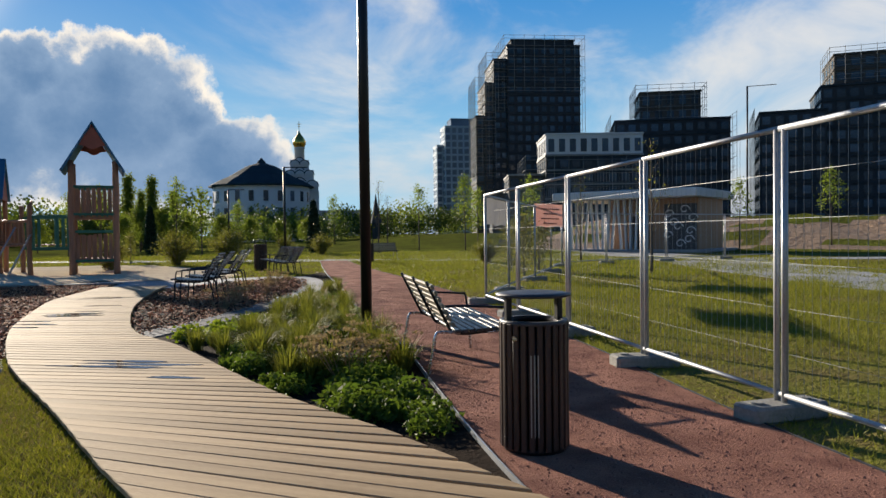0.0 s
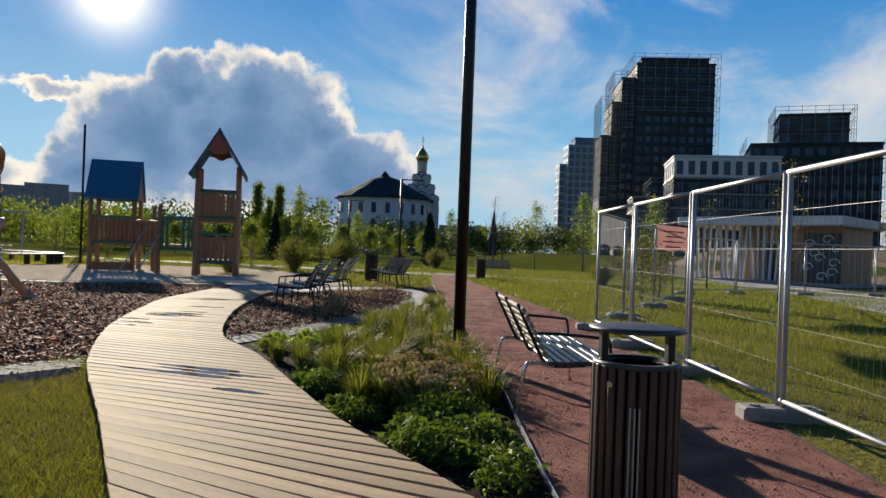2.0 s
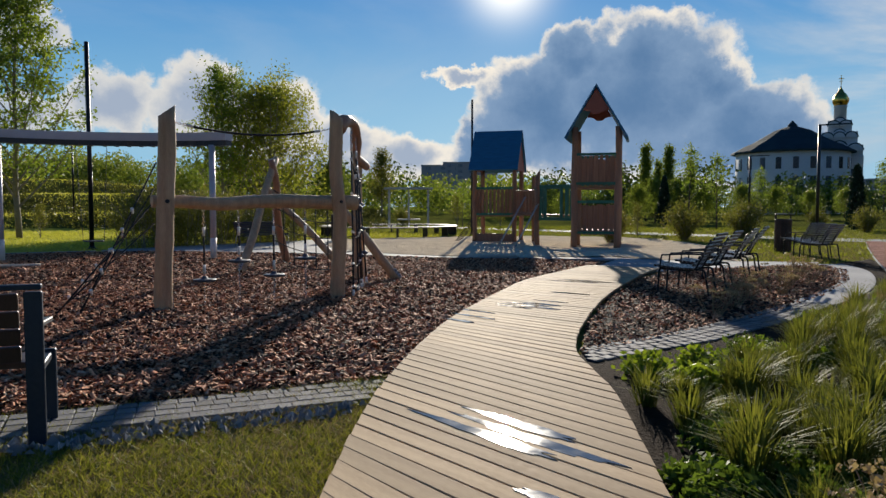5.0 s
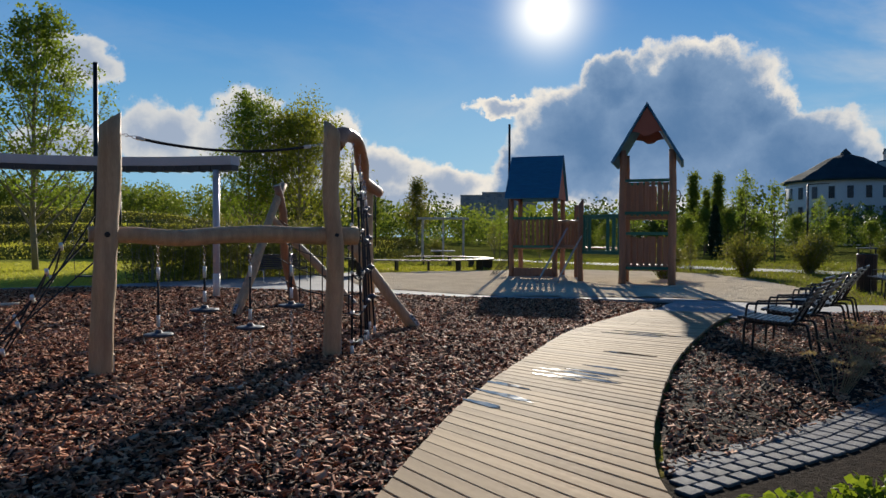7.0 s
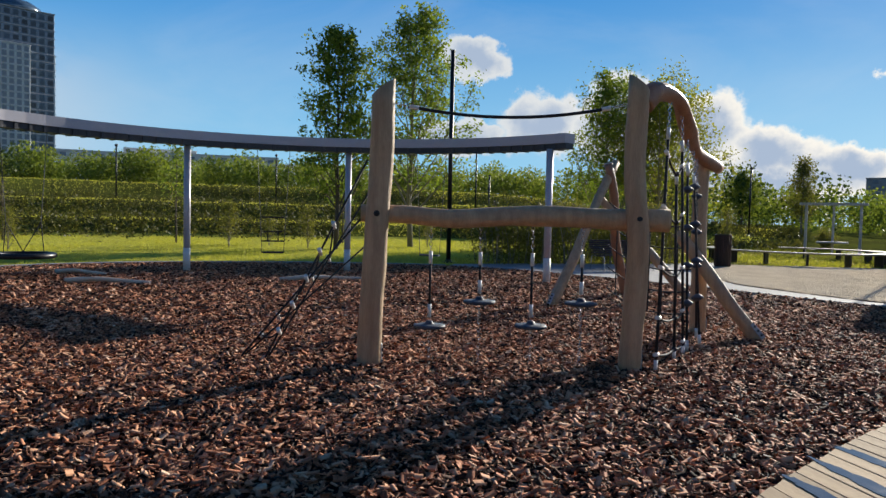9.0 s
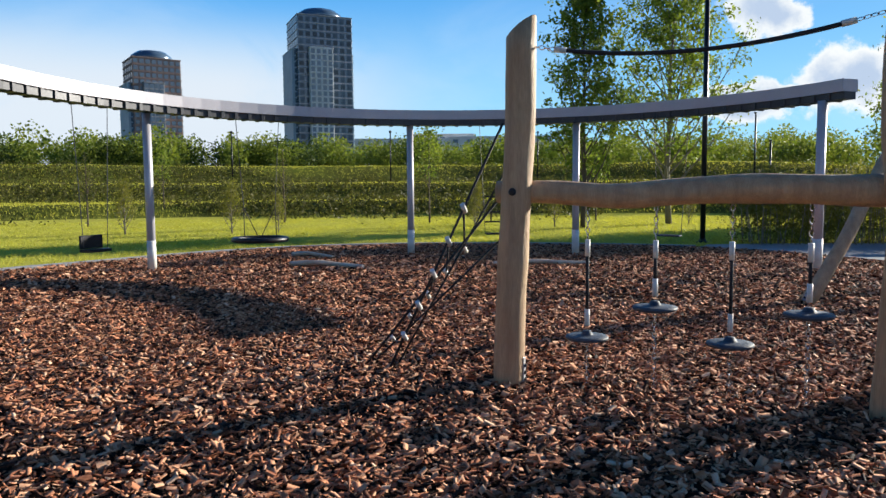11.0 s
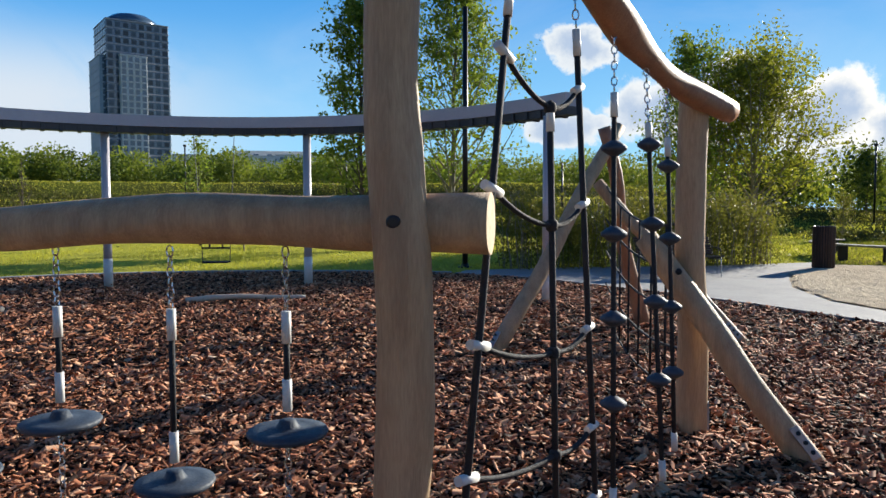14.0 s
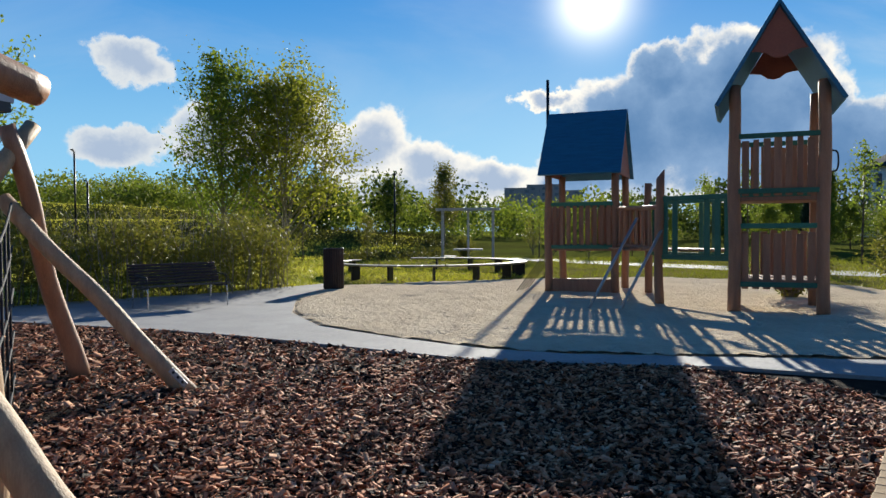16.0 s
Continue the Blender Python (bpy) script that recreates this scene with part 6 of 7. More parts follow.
def leaves(points, size, rng, spread=0.0, shape=0.55):
    """Leaf-shaped quads round the given points, turned at random."""
    P = np.asarray(points, float)
    n = len(P)
    if spread:
        P = P + rng.normal(0, spread, (n, 3))
    a = rng.normal(0, 1, (n, 3))
    a /= np.linalg.norm(a, axis=1)[:, None]
    b = np.cross(a, rng.normal(0, 1, (n, 3)))
    b /= np.linalg.norm(b, axis=1)[:, None]
    s = (size * rng.uniform(0.6, 1.3, n))[:, None]
    return np.stack([P - a * s * 0.5, P + b * s * shape * 0.5, P + a * s * 0.5, P - b * s * shape * 0.5], 1)


def in_poly(P, poly):
    poly = np.asarray(poly, float)
    x, y = P[:, 0], P[:, 1]
    hit = np.zeros(len(P), bool)
    j = len(poly) - 1
    for i in range(len(poly)):
        xi, yi, xj, yj = *poly[i], *poly[j]
        c = ((yi > y) != (yj > y)) & (x < (xj - xi) * (y - yi) / (yj - yi + 1e-12) + xi)
        hit ^= c
        j = i
    return hit


def grow(rng, h, trunk_r, limbs, reach, base, up, twigs=5, lean=0.03, tip=0.15):
    """A trunk with limbs and twigs: gives the wood's tubes and the points where leaves sit."""
    g, tips = Geo(), []
    n = 9
    path = [Vector((0, 0, 0))]
    for i in range(n):
        path.append(path[-1] + Vector((rng.normal(0, lean), rng.normal(0, lean), 1.0)) * (h / n))
    g.tube(path, [trunk_r * (1 - 0.9 * (i / n)) ** 0.8 for i in range(n + 1)], 8)
    for k in range(limbs):
        f = base + (1 - base) * (k + rng.random()) / limbs * 0.96
        i = min(int(f * n), n - 1)
        p = path[i].lerp(path[i + 1], f * n - i)
        a = k * 2.4 + rng.normal(0, 0.3)
        L = reach * (1.0 - 0.72 * ((f - base) / (1 - base)) ** 1.3) * rng.uniform(0.7, 1.15)
        d = Vector((math.cos(a), math.sin(a), up + 0.5 * (f - base)))
        q = p + d.normalized() * L * 0.5
        e = q + Vector((d.x * 0.8, d.y * 0.8, d.z + 0.25)).normalized() * L * 0.5
        r = trunk_r * (1 - 0.8 * f) * 0.45
        g.tube([p, q, e], [r, r * 0.6, r * 0.2], 5, False)
        for j in range(twigs):
            u = 0.3 + 0.7 * rng.random()
            s = p.lerp(q, u * 2) if u < 0.5 else q.lerp(e, u * 2 - 1)
            w = Vector(rng.normal(0, 1, 3))
            w.z = abs(w.z) * 0.6
            w = w.normalized() * L * rng.uniform(0.12, 0.34)
            g.tube([s, s + w * 0.6, s + w], [r * 0.3, r * 0.2, r * 0.08], 3, False)
            for v in range(4):
                tips.append(s + w * (0.25 + 0.25 * v))
        tips.append(e)
    tips.append(path[-1])
    return g, tips


def tree(name, label, seed, h, trunk_r, limbs, reach, base, up, n_leaf, size, leaf, bark=None, spread=0.16, twigs=5, category="tree", group=""):
    rng = np.random.default_rng(seed)
    g, tips = grow(rng, h, trunk_r, limbs, reach, base, up, twigs)
    t = thing(name, label, category, None, group)
    part("trunk", g, bark or M_BARK, t, "", True)
    if n_leaf:
        P = np.array([tuple(p) for p in tips])
        pick = P[rng.integers(0, len(P), n_leaf)]
        part("crown", mesh_np("crown", leaves(pick, size, rng, spread), 4, leaf), leaf, t)
    return t


def place(ob, x, y, z=None, scale=1.0, turn=0.0, copy=True):
    z = ground_z(x, y) if z is None else z
    m = pose(x, y, z, 0, 0, turn) @ Matrix.Diagonal((scale, scale, scale, 1))
    if copy:
        return copy_thing(ob, m)
    ob.matrix_basis = m
    return ob


def polar(az, d, origin=(-4.7, 9.25)):
    return at(az, d, 0, origin).xy


# three large trees beyond the swings
place(tree("poplar_tree", "slender young poplar with fresh green leaves", 21, 8.2, 0.10, 34, 3.2, 0.12, 1.3, 8500, 0.16, L_BIRCH, M_BARK, 0.14, 8), -31.0, 11.4, turn=20, copy=False)
place(tree("birch_tree", "tall airy birch with sparse light green leaves", 22, 9.8, 0.13, 38, 5.0, 0.12, 1.1, 12500, 0.16, L_BIRCH, M_PALEBARK, 0.17, 9), -34.0, 15.2, turn=70, copy=False)
place(tree("willow_tree", "broad multi-stemmed willow with olive green leaves", 23, 6.7, 0.12, 50, 6.2, 0.05, 1.15, 17000, 0.16, L_AUTUMN, M_PALEBARK, 0.24, 12), -34.0, 28.0, turn=0, copy=False)
place(tree("willow_tree", "multi-stemmed willow with light green leaves", 24, 7.8, 0.10, 40, 4.6, 0.06, 1.3, 9500, 0.16, L_BIRCH, M_PALEBARK, 0.20, 11), -35.0, 25.6, turn=0, copy=False)
# young trees and bushes, one of each kind, then copies
young = tree("young_tree", "young staked tree with pale spring leaves", 31, 4.2, 0.045, 16, 1.15, 0.36, 0.9, 700, 0.13, L_BIRCH, M_BARK, 0.14, 4, group="young trees")
place(young, *polar(97.5, 31.0), copy=False)
bare = tree("bare_tree", "young tree with bare dark twigs", 32, 4.0, 0.05, 20, 1.2, 0.28, 1.5, 60, 0.08, L_AUTUMN, M_BARK, 0.08, 7, group="young trees")
place(bare, *polar(-15.2, 22.5, E0), copy=False)
shrub = tree("shrub", "loose twiggy shrub with small leaves", 33, 1.6, 0.03, 26, 0.95, 0.04, 1.6, 1100, 0.075, L_SHRUB, M_PALEBARK, 0.09, 6, "shrub", "shrubs")
place(shrub, *polar(94.0, 27.0), copy=False)


def dome_bush(seed, h, r, n):
    """A bush of shoots that fan out from the ground under a dense leafy dome."""
    rng = np.random.default_rng(seed)
    t = thing("round_bush", "dense rounded olive green bush", "shrub", None, "shrubs")
    g, pts = Geo(), []
    for i in range(70):
        a, q = rng.uniform(0, 6.283), math.sqrt(rng.random())
        top = Vector((r * q * math.cos(a), r * q * math.sin(a), h * (1.05 - 0.5 * q * q) * rng.uniform(0.75, 1.08)))
        mid = Vector((top.x * 0.45, top.y * 0.45, top.z * 0.6))
        g.tube([(top.x * 0.12, top.y * 0.12, 0), mid, top], [0.010, 0.007, 0.002], 4, False)
        for u in rng.uniform(0.15, 1.0, n // 70):
            pts.append(tuple(mid.lerp(top, u * 2 - 1) if u > 0.5 else Vector((0, 0, 0)).lerp(mid, u * 2)))
    tagged(part("twig_mass", g, M_PALEBARK, t, "thin upright shoots", True), kind="stuff")
    part("crown", mesh_np("crown", leaves(np.array(pts), 0.075, rng, 0.085, 0.5), 4, L_SHRUB), L_SHRUB, t)
    return t


round_bush = dome_bush(34, 1.35, 0.85, 4900)
place(round_bush, *polar(26.0, 30.0, E0), copy=False)
column = tree("column_tree", "narrow upright poplar with dense green leaves", 37, 6.6, 0.09, 40, 1.5, 0.06, 2.0, 5200, 0.20, L_WOODS, M_BARK, 0.20, 6, group="park trees")
place(column, *polar(24.6, 71.0, E0), copy=False)
place(column, *polar(23.0, 70.0, E0), scale=0.96, turn=80)
place(column, *polar(23.8, 74.0, E0), scale=0.82, turn=150)
place(column, *polar(21.6, 72.0, E0), scale=0.80, turn=210)
dense = tree("leafy_tree", "leafy round-crowned green park tree", 35, 6.2, 0.12, 32, 3.6, 0.12, 0.5, 6500, 0.24, L_WOODS, M_BARK, 0.35, 6, group="park trees")
place(dense, *polar(51.5, 58.0, (-6.4, 11.5)), scale=0.66, copy=False)
pale = tree("blossoming_tree", "pale blossoming tree with bare tips", 36, 6.5, 0.10, 30, 2.4, 0.12, 1.0, 5000, 0.18, L_SHRUB, M_PALEBARK, 0.25, 8, group="park trees")
place(pale, *polar(47.2, 52.0, (-6.4, 11.5)), scale=0.82, copy=False)


def conifer(seed, h=3.4):
    rng = np.random.default_rng(seed)
    t = thing("columnar_conifer", "dark narrow columnar conifer", "tree", None, "conifers")
    part("trunk", Geo().tube([(0, 0, 0), (0, 0, h * 0.9)], [0.06, 0.02], 6), M_BARK, t)
    z = rng.random(3600) ** 0.8 * h
    r = 0.52 * np.sqrt(np.clip(1 - z / h, 0.01, 1)) * np.clip(z / 0.3, 0.4, 1) * rng.uniform(0.55, 1.08, 3600)
    a = rng.uniform(0, 6.283, 3600)
    part("crown", mesh_np("crown", leaves(np.stack([r * np.cos(a), r * np.sin(a), z], 1), 0.20, rng, 0.03, 0.35), 4, L_CONIFER), L_CONIFER, t)
    return t


con = conifer(41)
place(con, *polar(23.2, 56.0, E0), copy=False)
place(con, *polar(11.2, 50.0, E0), scale=1.05)
rg = np.random.default_rng(77)
for az, d, k, s, o in ((2.9, 55, young, 1.15, E0), (-0.8, 52, young, 1.25, E0), (-1.8, 57, young, 1.1, E0), (6.1, 48, bare, 1.2, E0), (5.4, 52, bare, 1.0, E0), (-9.9, 31, bare, 0.9, E0), (-14.6, 24.5, bare, 0.85, E0), (-21.5, 46, young, 1.0, E0), (-27.5, 50, young, 1.1, E0), (-6.0, 40, young, 1.0, E0),
                       (25.0, 60, dense, 0.62, E0), (23.9, 66, dense, 0.8, E0), (22.4, 64, dense, 0.78, E0), (20.6, 70, dense, 0.7, E0), (26.5, 48, young, 1.0, E0), (21.4, 46, young, 1.1, E0), (19.6, 48, young, 1.0, E0), (18.2, 80, dense, 0.75, E0), (16.0, 84, dense, 0.7, E0), (13.9, 80, dense, 0.6, E0), (11.8, 84, dense, 0.62, E0), (9.6, 78, young, 1.2, E0), (16.9, 56, young, 0.9, E0), (28.6, 52, young, 0.95, E0), (30.5, 70, dense, 0.6, E0),
                       (84.0, 33, young, 0.9, E9), (109.0, 33, bare, 0.85, E9), (123.0, 34, bare, 0.8, E9), (117.5, 42, young, 0.8, E9), (62.5, 36, young, 0.9, E9), (56.6, 40, bare, 0.75, E9), (39.5, 40, young, 0.7, E9), (33.0, 44, young, 0.8, E9), (28.0, 38, young, 0.8, E9)):
    x, y = polar(az, d, o)
    place(k, x, y, scale=s, turn=float(rg.uniform(0, 360)))
for az, d, k, s, o in ((113.5, 25.5, shrub, 1.0, E9), (110.0, 25.0, shrub, 0.75, E9), (121.0, 27.0, shrub, 1.05, E9), (87.5, 27.5, shrub, 0.9, E9), (77.0, 30.0, shrub, 0.8, E9), (90.5, 29.0, shrub, 0.7, E9), (-5.4, 19.0, shrub, 0.95, E0), (-6.6, 22.5, shrub, 1.0, E0), (-4.4, 24.0, shrub, 0.9, E0), (-2.4, 30.0, round_bush, 0.8, E0),
                       (21.4, 33.0, round_bush, 1.15, E0), (17.8, 36.0, round_bush, 1.2, E0), (10.6, 46.0, round_bush, 1.0, E0), (13.4, 50.0, round_bush, 0.9, E0), (24.6, 36.0, shrub, 0.8, E0), (45.0, 42.0, round_bush, 0.9, E9), (52.0, 40.0, shrub, 1.2, E9), (40.0, 44.0, shrub, 1.2, E9), (36.0, 40.0, shrub, 0.8, E9)):
    x, y = polar(az, d, o)
    place(k, x, y, scale=s, turn=float(rg.uniform(0, 360)))


# hedge of willow behind the brown bench
rng = np.random.default_rng(51)
hed = thing("willow_hedge", "tall loose willow hedge of upright olive shoots", "hedge")
n = 26000
tt = rng.random(n)
line_x, line_y = -22.9 - 0.3 * tt, 14.6 + 7.2 * tt
z = rng.random(n) ** 0.75 * (1.5 + 0.35 * np.sin(tt * 17) + 0.2 * rng.normal(0, 1, n))
z = np.clip(z, 0.02, 2.2)
P = np.stack([line_x - 0.2 + rng.normal(0, 0.55, n) * (0.7 + 0.25 * z), line_y + rng.normal(0, 0.22, n), z], 1)
part("foliage", mesh_np("foliage", leaves(P, 0.12, rng, 0.02, 0.28), 4, L_SHRUB), L_SHRUB, hed)
g = Geo()
for i in range(150):
    u = rng.random()
    p = Vector((-22.9 - 0.3 * u + rng.normal(0, 0.35), 14.6 + 7.2 * u, 0))
    g.tube([p, p + Vector((rng.normal(0, 0.12), rng.normal(0, 0.12), 0.9)), p + Vector((rng.normal(0, 0.3), rng.normal(0, 0.3), 1.9))], [0.012, 0.009, 0.003], 4, False)
tagged(part("twig_mass", g, M_PALEBARK, hed, "upright bare shoots"), kind="stuff")


# far woods: countless crowns, one sheet of foliage each side
def woods(name, label, seed, spans, leaf, density=1.0):
    rng = np.random.default_rng(seed)
    chunks = []
    for a0, a1, d0, d1, h0, h1, count in spans:
        for i in range(int(count * density)):
            az, d = rng.uniform(a0, a1), rng.uniform(d0, d1)
            x, y = polar(az, d)
            h = rng.uniform(h0, h1)
            r = h * rng.uniform(0.34, 0.55)
            k = 380
            u = rng.normal(0, 1, (k, 3))
            u /= np.linalg.norm(u, axis=1)[:, None]
            u *= (rng.random(k) ** 0.4)[:, None]
            P = np.array([x, y, ground_z(x, y) + h * 0.52]) + u * np.array([r, r, h * 0.52])
            chunks.append(leaves(P, 0.085 * h ** 0.9, rng, 0.1, 0.75))
    me = mesh_np(name, np.concatenate(chunks), 4, leaf)
    return tagged(new(name, me), label, "woods", kind="stuff")


woods("woods_west", "light green belt of young woods above the terraces", 61, ((56, 150, 84, 112, 3.0, 5.1, 360), (60, 128, 118, 150, 4.5, 7.0, 70)), L_WOODS)
woods("woods_north", "distant belt of green trees", 62, ((-4, 56, 105, 150, 4.0, 7.0, 110), (34, 60, 66, 90, 3.0, 5.5, 40), (-2, 10, 130, 200, 4, 6, 30)), L_WOODS)
woods("woods_dark", "darker trees among the far woods", 63, ((44, 60, 60, 80, 3.5, 5.5, 14), (-3, 44, 92, 128, 3.2, 5.6, 70), (18, 34, 84, 110, 4.5, 7.5, 22), (90, 128, 86, 100, 3.0, 4.5, 30)), L_DARK)


# ---- grass ----
def blades(name, label, seed, boxes, leaf, lean=0.35):
    """Upright blades scattered over the lawn, one mesh of kind stuff."""
    rng = np.random.default_rng(seed)
    out = []
    keep_out = [MULCH, SAND, WALKWAY, ISLAND, BED, [tuple(p) for p in DECK_L] + [tuple(p) for p in DECK_R][::-1], [tuple(p) for p in RED_L] + [tuple(p) for p in RED_R][::-1]]
    for x0, x1, y0, y1, n, h, w in boxes:
        P = np.stack([rng.uniform(x0, x1, n), rng.uniform(y0, y1, n)], 1)
        ok = np.ones(n, bool)
        for poly in keep_out:
            ok &= ~in_poly(P, poly)
        d = np.hypot(P[:, 0] - MID[0], P[:, 1] - MID[1])
        ok &= d < 42
        # tufts: thin out by a slow noise
        f = np.zeros(n)
        for _ in range(9):
            w_, b_, ph = rng.uniform(0.6, 3.4), rng.uniform(0, 6.283), rng.uniform(0, 6.283)
            f += np.sin(P[:, 0] * w_ * np.cos(b_) + P[:, 1] * w_ * np.sin(b_) + ph)
        f = np.clip(f / 4.0, -1, 1)
        ok &= rng.random(n) < (0.66 + 0.5 * f if lean > 0.5 else 0.72 + 0.28 * f)
        P = P[ok]
        k = len(P)
        hh = h * rng.uniform(0.45, 1.35, k) * (1 + 0.25 * f[ok])
        a = rng.uniform(0, 6.283, k)
        side = np.stack([np.cos(a), np.sin(a), np.zeros(k)], 1) * (w * rng.uniform(0.6, 1.2, k) / 2)[:, None]
        tip = np.stack([rng.normal(0, lean, k) * hh, rng.normal(0, lean, k) * hh, hh], 1)
        base = np.concatenate([P, np.zeros((k, 1)) - 0.003], 1)
        out.append(np.stack([base - side, base + side, base + tip], 1))
    return tagged(new(name, mesh_np(name, np.concatenate(out), 3, leaf)), label, "grass", kind="stuff")


blades("grass_near", "short green lawn grass beside the boardwalk", 71, ((-6.2, 0.5, 0.3, 8.0, 330000, 0.052, 0.007),), L_LAWN, 0.75)
blades("dry_grass_near", "dry straw among the lawn grass", 75, ((-6.2, 0.5, 0.3, 8.0, 130000, 0.036, 0.006),), L_DRY, 1.3)
blades("grass_fence", "long bright green grass behind the fence", 72, ((0.6, 9.0, 1.5, 18.0, 150000, 0.065, 0.008), (-3.5, 16.0, 14.0, 36.0, 95000, 0.085, 0.018)), L_LAWN, 0.6)
blades("grass_west", "lawn beyond the swings with sunlight painted into its colour", 73, ((-46, -21, -16, 30, 130000, 0.07, 0.03), (-24, -6, -12, 2, 20000, 0.09, 0.02)), L_WEST, 0.8)
blades("grass_north", "green lawn behind the sand and the path", 76, ((-40, 8, 20, 53, 120000, 0.10, 0.03),), L_NORTH, 0.7)

# rough growth on the terrace slopes
rng = np.random.default_rng(74)
n = 75000
az, d = rng.uniform(46, 150, n), rng.choice([41.2, 53, 68], n) + rng.normal(0, 1.5, n) * np.where(rng.random(n) < 0.85, 1, 2.2)
X, Y = MID[0] - np.sin(np.radians(az)) * d, MID[1] + np.cos(np.radians(az)) * d
Z = np.array([ground_z(x, y) for x, y in zip(X, Y)])
patch = np.array([noise.noise(Vector((x * 0.09, y * 0.09, 5.0))) for x, y in zip(X, Y)])
P = np.stack([X, Y, Z + rng.random(n) ** 1.5 * (0.42 + 0.35 * patch)], 1)[patch > -0.32]
tagged(new("terrace_weeds", mesh_np("terrace_weeds", leaves(P, 0.20, rng, 0.07, 0.45), 4, L_WEED)), "rough dark weeds on the terrace slopes", "weeds", kind="stuff")


# grass on the terrace treads
n = 70000
az, d = rng.uniform(48, 150, n), rng.uniform(40, 82, n)
X, Y = MID[0] - np.sin(np.radians(az)) * d, MID[1] + np.cos(np.radians(az)) * d
Z = np.array([ground_z(x, y) for x, y in zip(X, Y)])
hh, a = rng.uniform(0.05, 0.16, n), rng.uniform(0, 6.283, n)
side = np.stack([np.cos(a), np.sin(a), np.zeros(n)], 1) * 0.035
base = np.stack([X, Y, Z - 0.01], 1)
tip = np.stack([rng.normal(0, 0.4, n) * hh, rng.normal(0, 0.4, n) * hh, hh], 1)
tagged(new("terrace_grass", mesh_np("terrace_grass", np.stack([base - side, base + side, base + tip], 1), 3, L_WEST)), "grass on the terrace treads with sunlight painted into its colour", "grass", kind="stuff")


# ---- bark chips ----
def chips(name, label, seed, areas, poly):
    """Loose flat chips lying at all angles, one mesh of kind stuff."""
    rng = np.random.default_rng(seed)
    quads = []
    for x0, x1, y0, y1, n, size in areas:
        P = np.stack([rng.uniform(x0, x1, n), rng.uniform(y0, y1, n)], 1)
        P = P[in_poly(P, poly)]
        k = len(P)
        L = size * rng.uniform(0.30, 1.2, k) ** 1.2
        W = L * rng.uniform(0.22, 0.68, k)
        T = rng.uniform(0.0012, 0.004, k)
        a = rng.uniform(0, 6.283, k)
        tilt, tilt2 = rng.normal(0, 0.34, k), rng.normal(0, 0.52, k)
        u = np.stack([np.cos(a) * np.cos(tilt), np.sin(a) * np.cos(tilt), np.sin(tilt)], 1)
        v0 = np.stack([-np.sin(a), np.cos(a), np.zeros(k)], 1)
        w0 = np.cross(u, v0)
        v = v0 * np.cos(tilt2)[:, None] + w0 * np.sin(tilt2)[:, None]
        w = np.cross(u, v)
        c = np.concatenate([P, (0.014 + 0.040 * rng.random(k) ** 1.3)[:, None]], 1)
        U, V, Wv = u * (L / 2)[:, None], v * (W / 2)[:, None], w * T[:, None]
        taper = rng.uniform(0.45, 1.0, k)[:, None]
        top = [c - U - V * taper + Wv, c + U * 0.9 - V + Wv, c + U + V * taper + Wv, c - U * 0.85 + V + Wv]
        bot = [q - Wv * 2 for q in top]
        quads.append(np.stack(top + bot, 1))
    V8 = np.concatenate(quads)
    n = len(V8)
    me = bpy.data.meshes.new(name)
    me.vertices.add(n * 8)
    me.vertices.foreach_set("co", V8.astype(np.float32).ravel())
    F = np.array([(0, 1, 2, 3), (0, 4, 5, 1), (2, 6, 7, 3)])
    idx = (np.arange(n)[:, None, None] * 8 + F[None]).reshape(-1)
    me.loops.add(len(idx))
    me.loops.foreach_set("vertex_index", idx.astype(np.int32))
    me.polygons.add(n * 3)
    me.polygons.foreach_set("loop_start", np.arange(0, len(idx), 4, dtype=np.int32))
    me.polygons.foreach_set("loop_total", np.full(n * 3, 4, dtype=np.int32))
    me.update(calc_edges=True)
    me.materials.append(L_CHIP)
    return tagged(new(name, me), label, "bark chips", kind="stuff")


chips("bark_chips", "loose reddish brown bark chips", 81, ((-12.5, -4.3, 3.0, 19.0, 185000, 0.062), (-23, -12.0, -1, 18, 85000, 0.080), (-12.5, -5.0, -1.0, 4.0, 14000, 0.085)), MULCH)
chips("bark_chips_island", "loose dark bark chips on the island", 82, ((-7, -2.9, 9, 22, 28000, 0.055),), ISLAND)


# ---- loose stones on the red path ----
def pebbles(name, label, seed, poly, box, n, size, material):
    """Small sharp stones, one mesh of kind stuff."""
    rng = np.random.default_rng(seed)
    x0, x1, y0, y1 = box
    P = np.stack([rng.uniform(x0, x1, n), y0 + (y1 - y0) * rng.random(n) ** 1.5], 1)
    P = P[in_poly(P, poly)]
    k = len(P)
    r = size * rng.uniform(0.4, 1.3, k)
    T = np.array([(1, 0, -0.2), (-0.5, 0.87, -0.2), (-0.5, -0.87, -0.2), (0, 0, 0.8)])
    a = rng.uniform(0, 6.283, k)
    c, s_ = np.cos(a)[:, None], np.sin(a)[:, None]
    J = T[None] + rng.normal(0, 0.22, (k, 4, 3))
    V = np.stack([J[:, :, 0] * c - J[:, :, 1] * s_, J[:, :, 0] * s_ + J[:, :, 1] * c, J[:, :, 2]], 2) * r[:, None, None]
    V[:, :, :2] += P[:, None, :]
    V[:, :, 2] += 0.022
    tri = np.concatenate([V[:, [0, 1, 3]], V[:, [1, 2, 3]], V[:, [2, 0, 3]]])
    return tagged(new(name, mesh_np(name, tri, 3, material)), label, "gravel", kind="stuff")


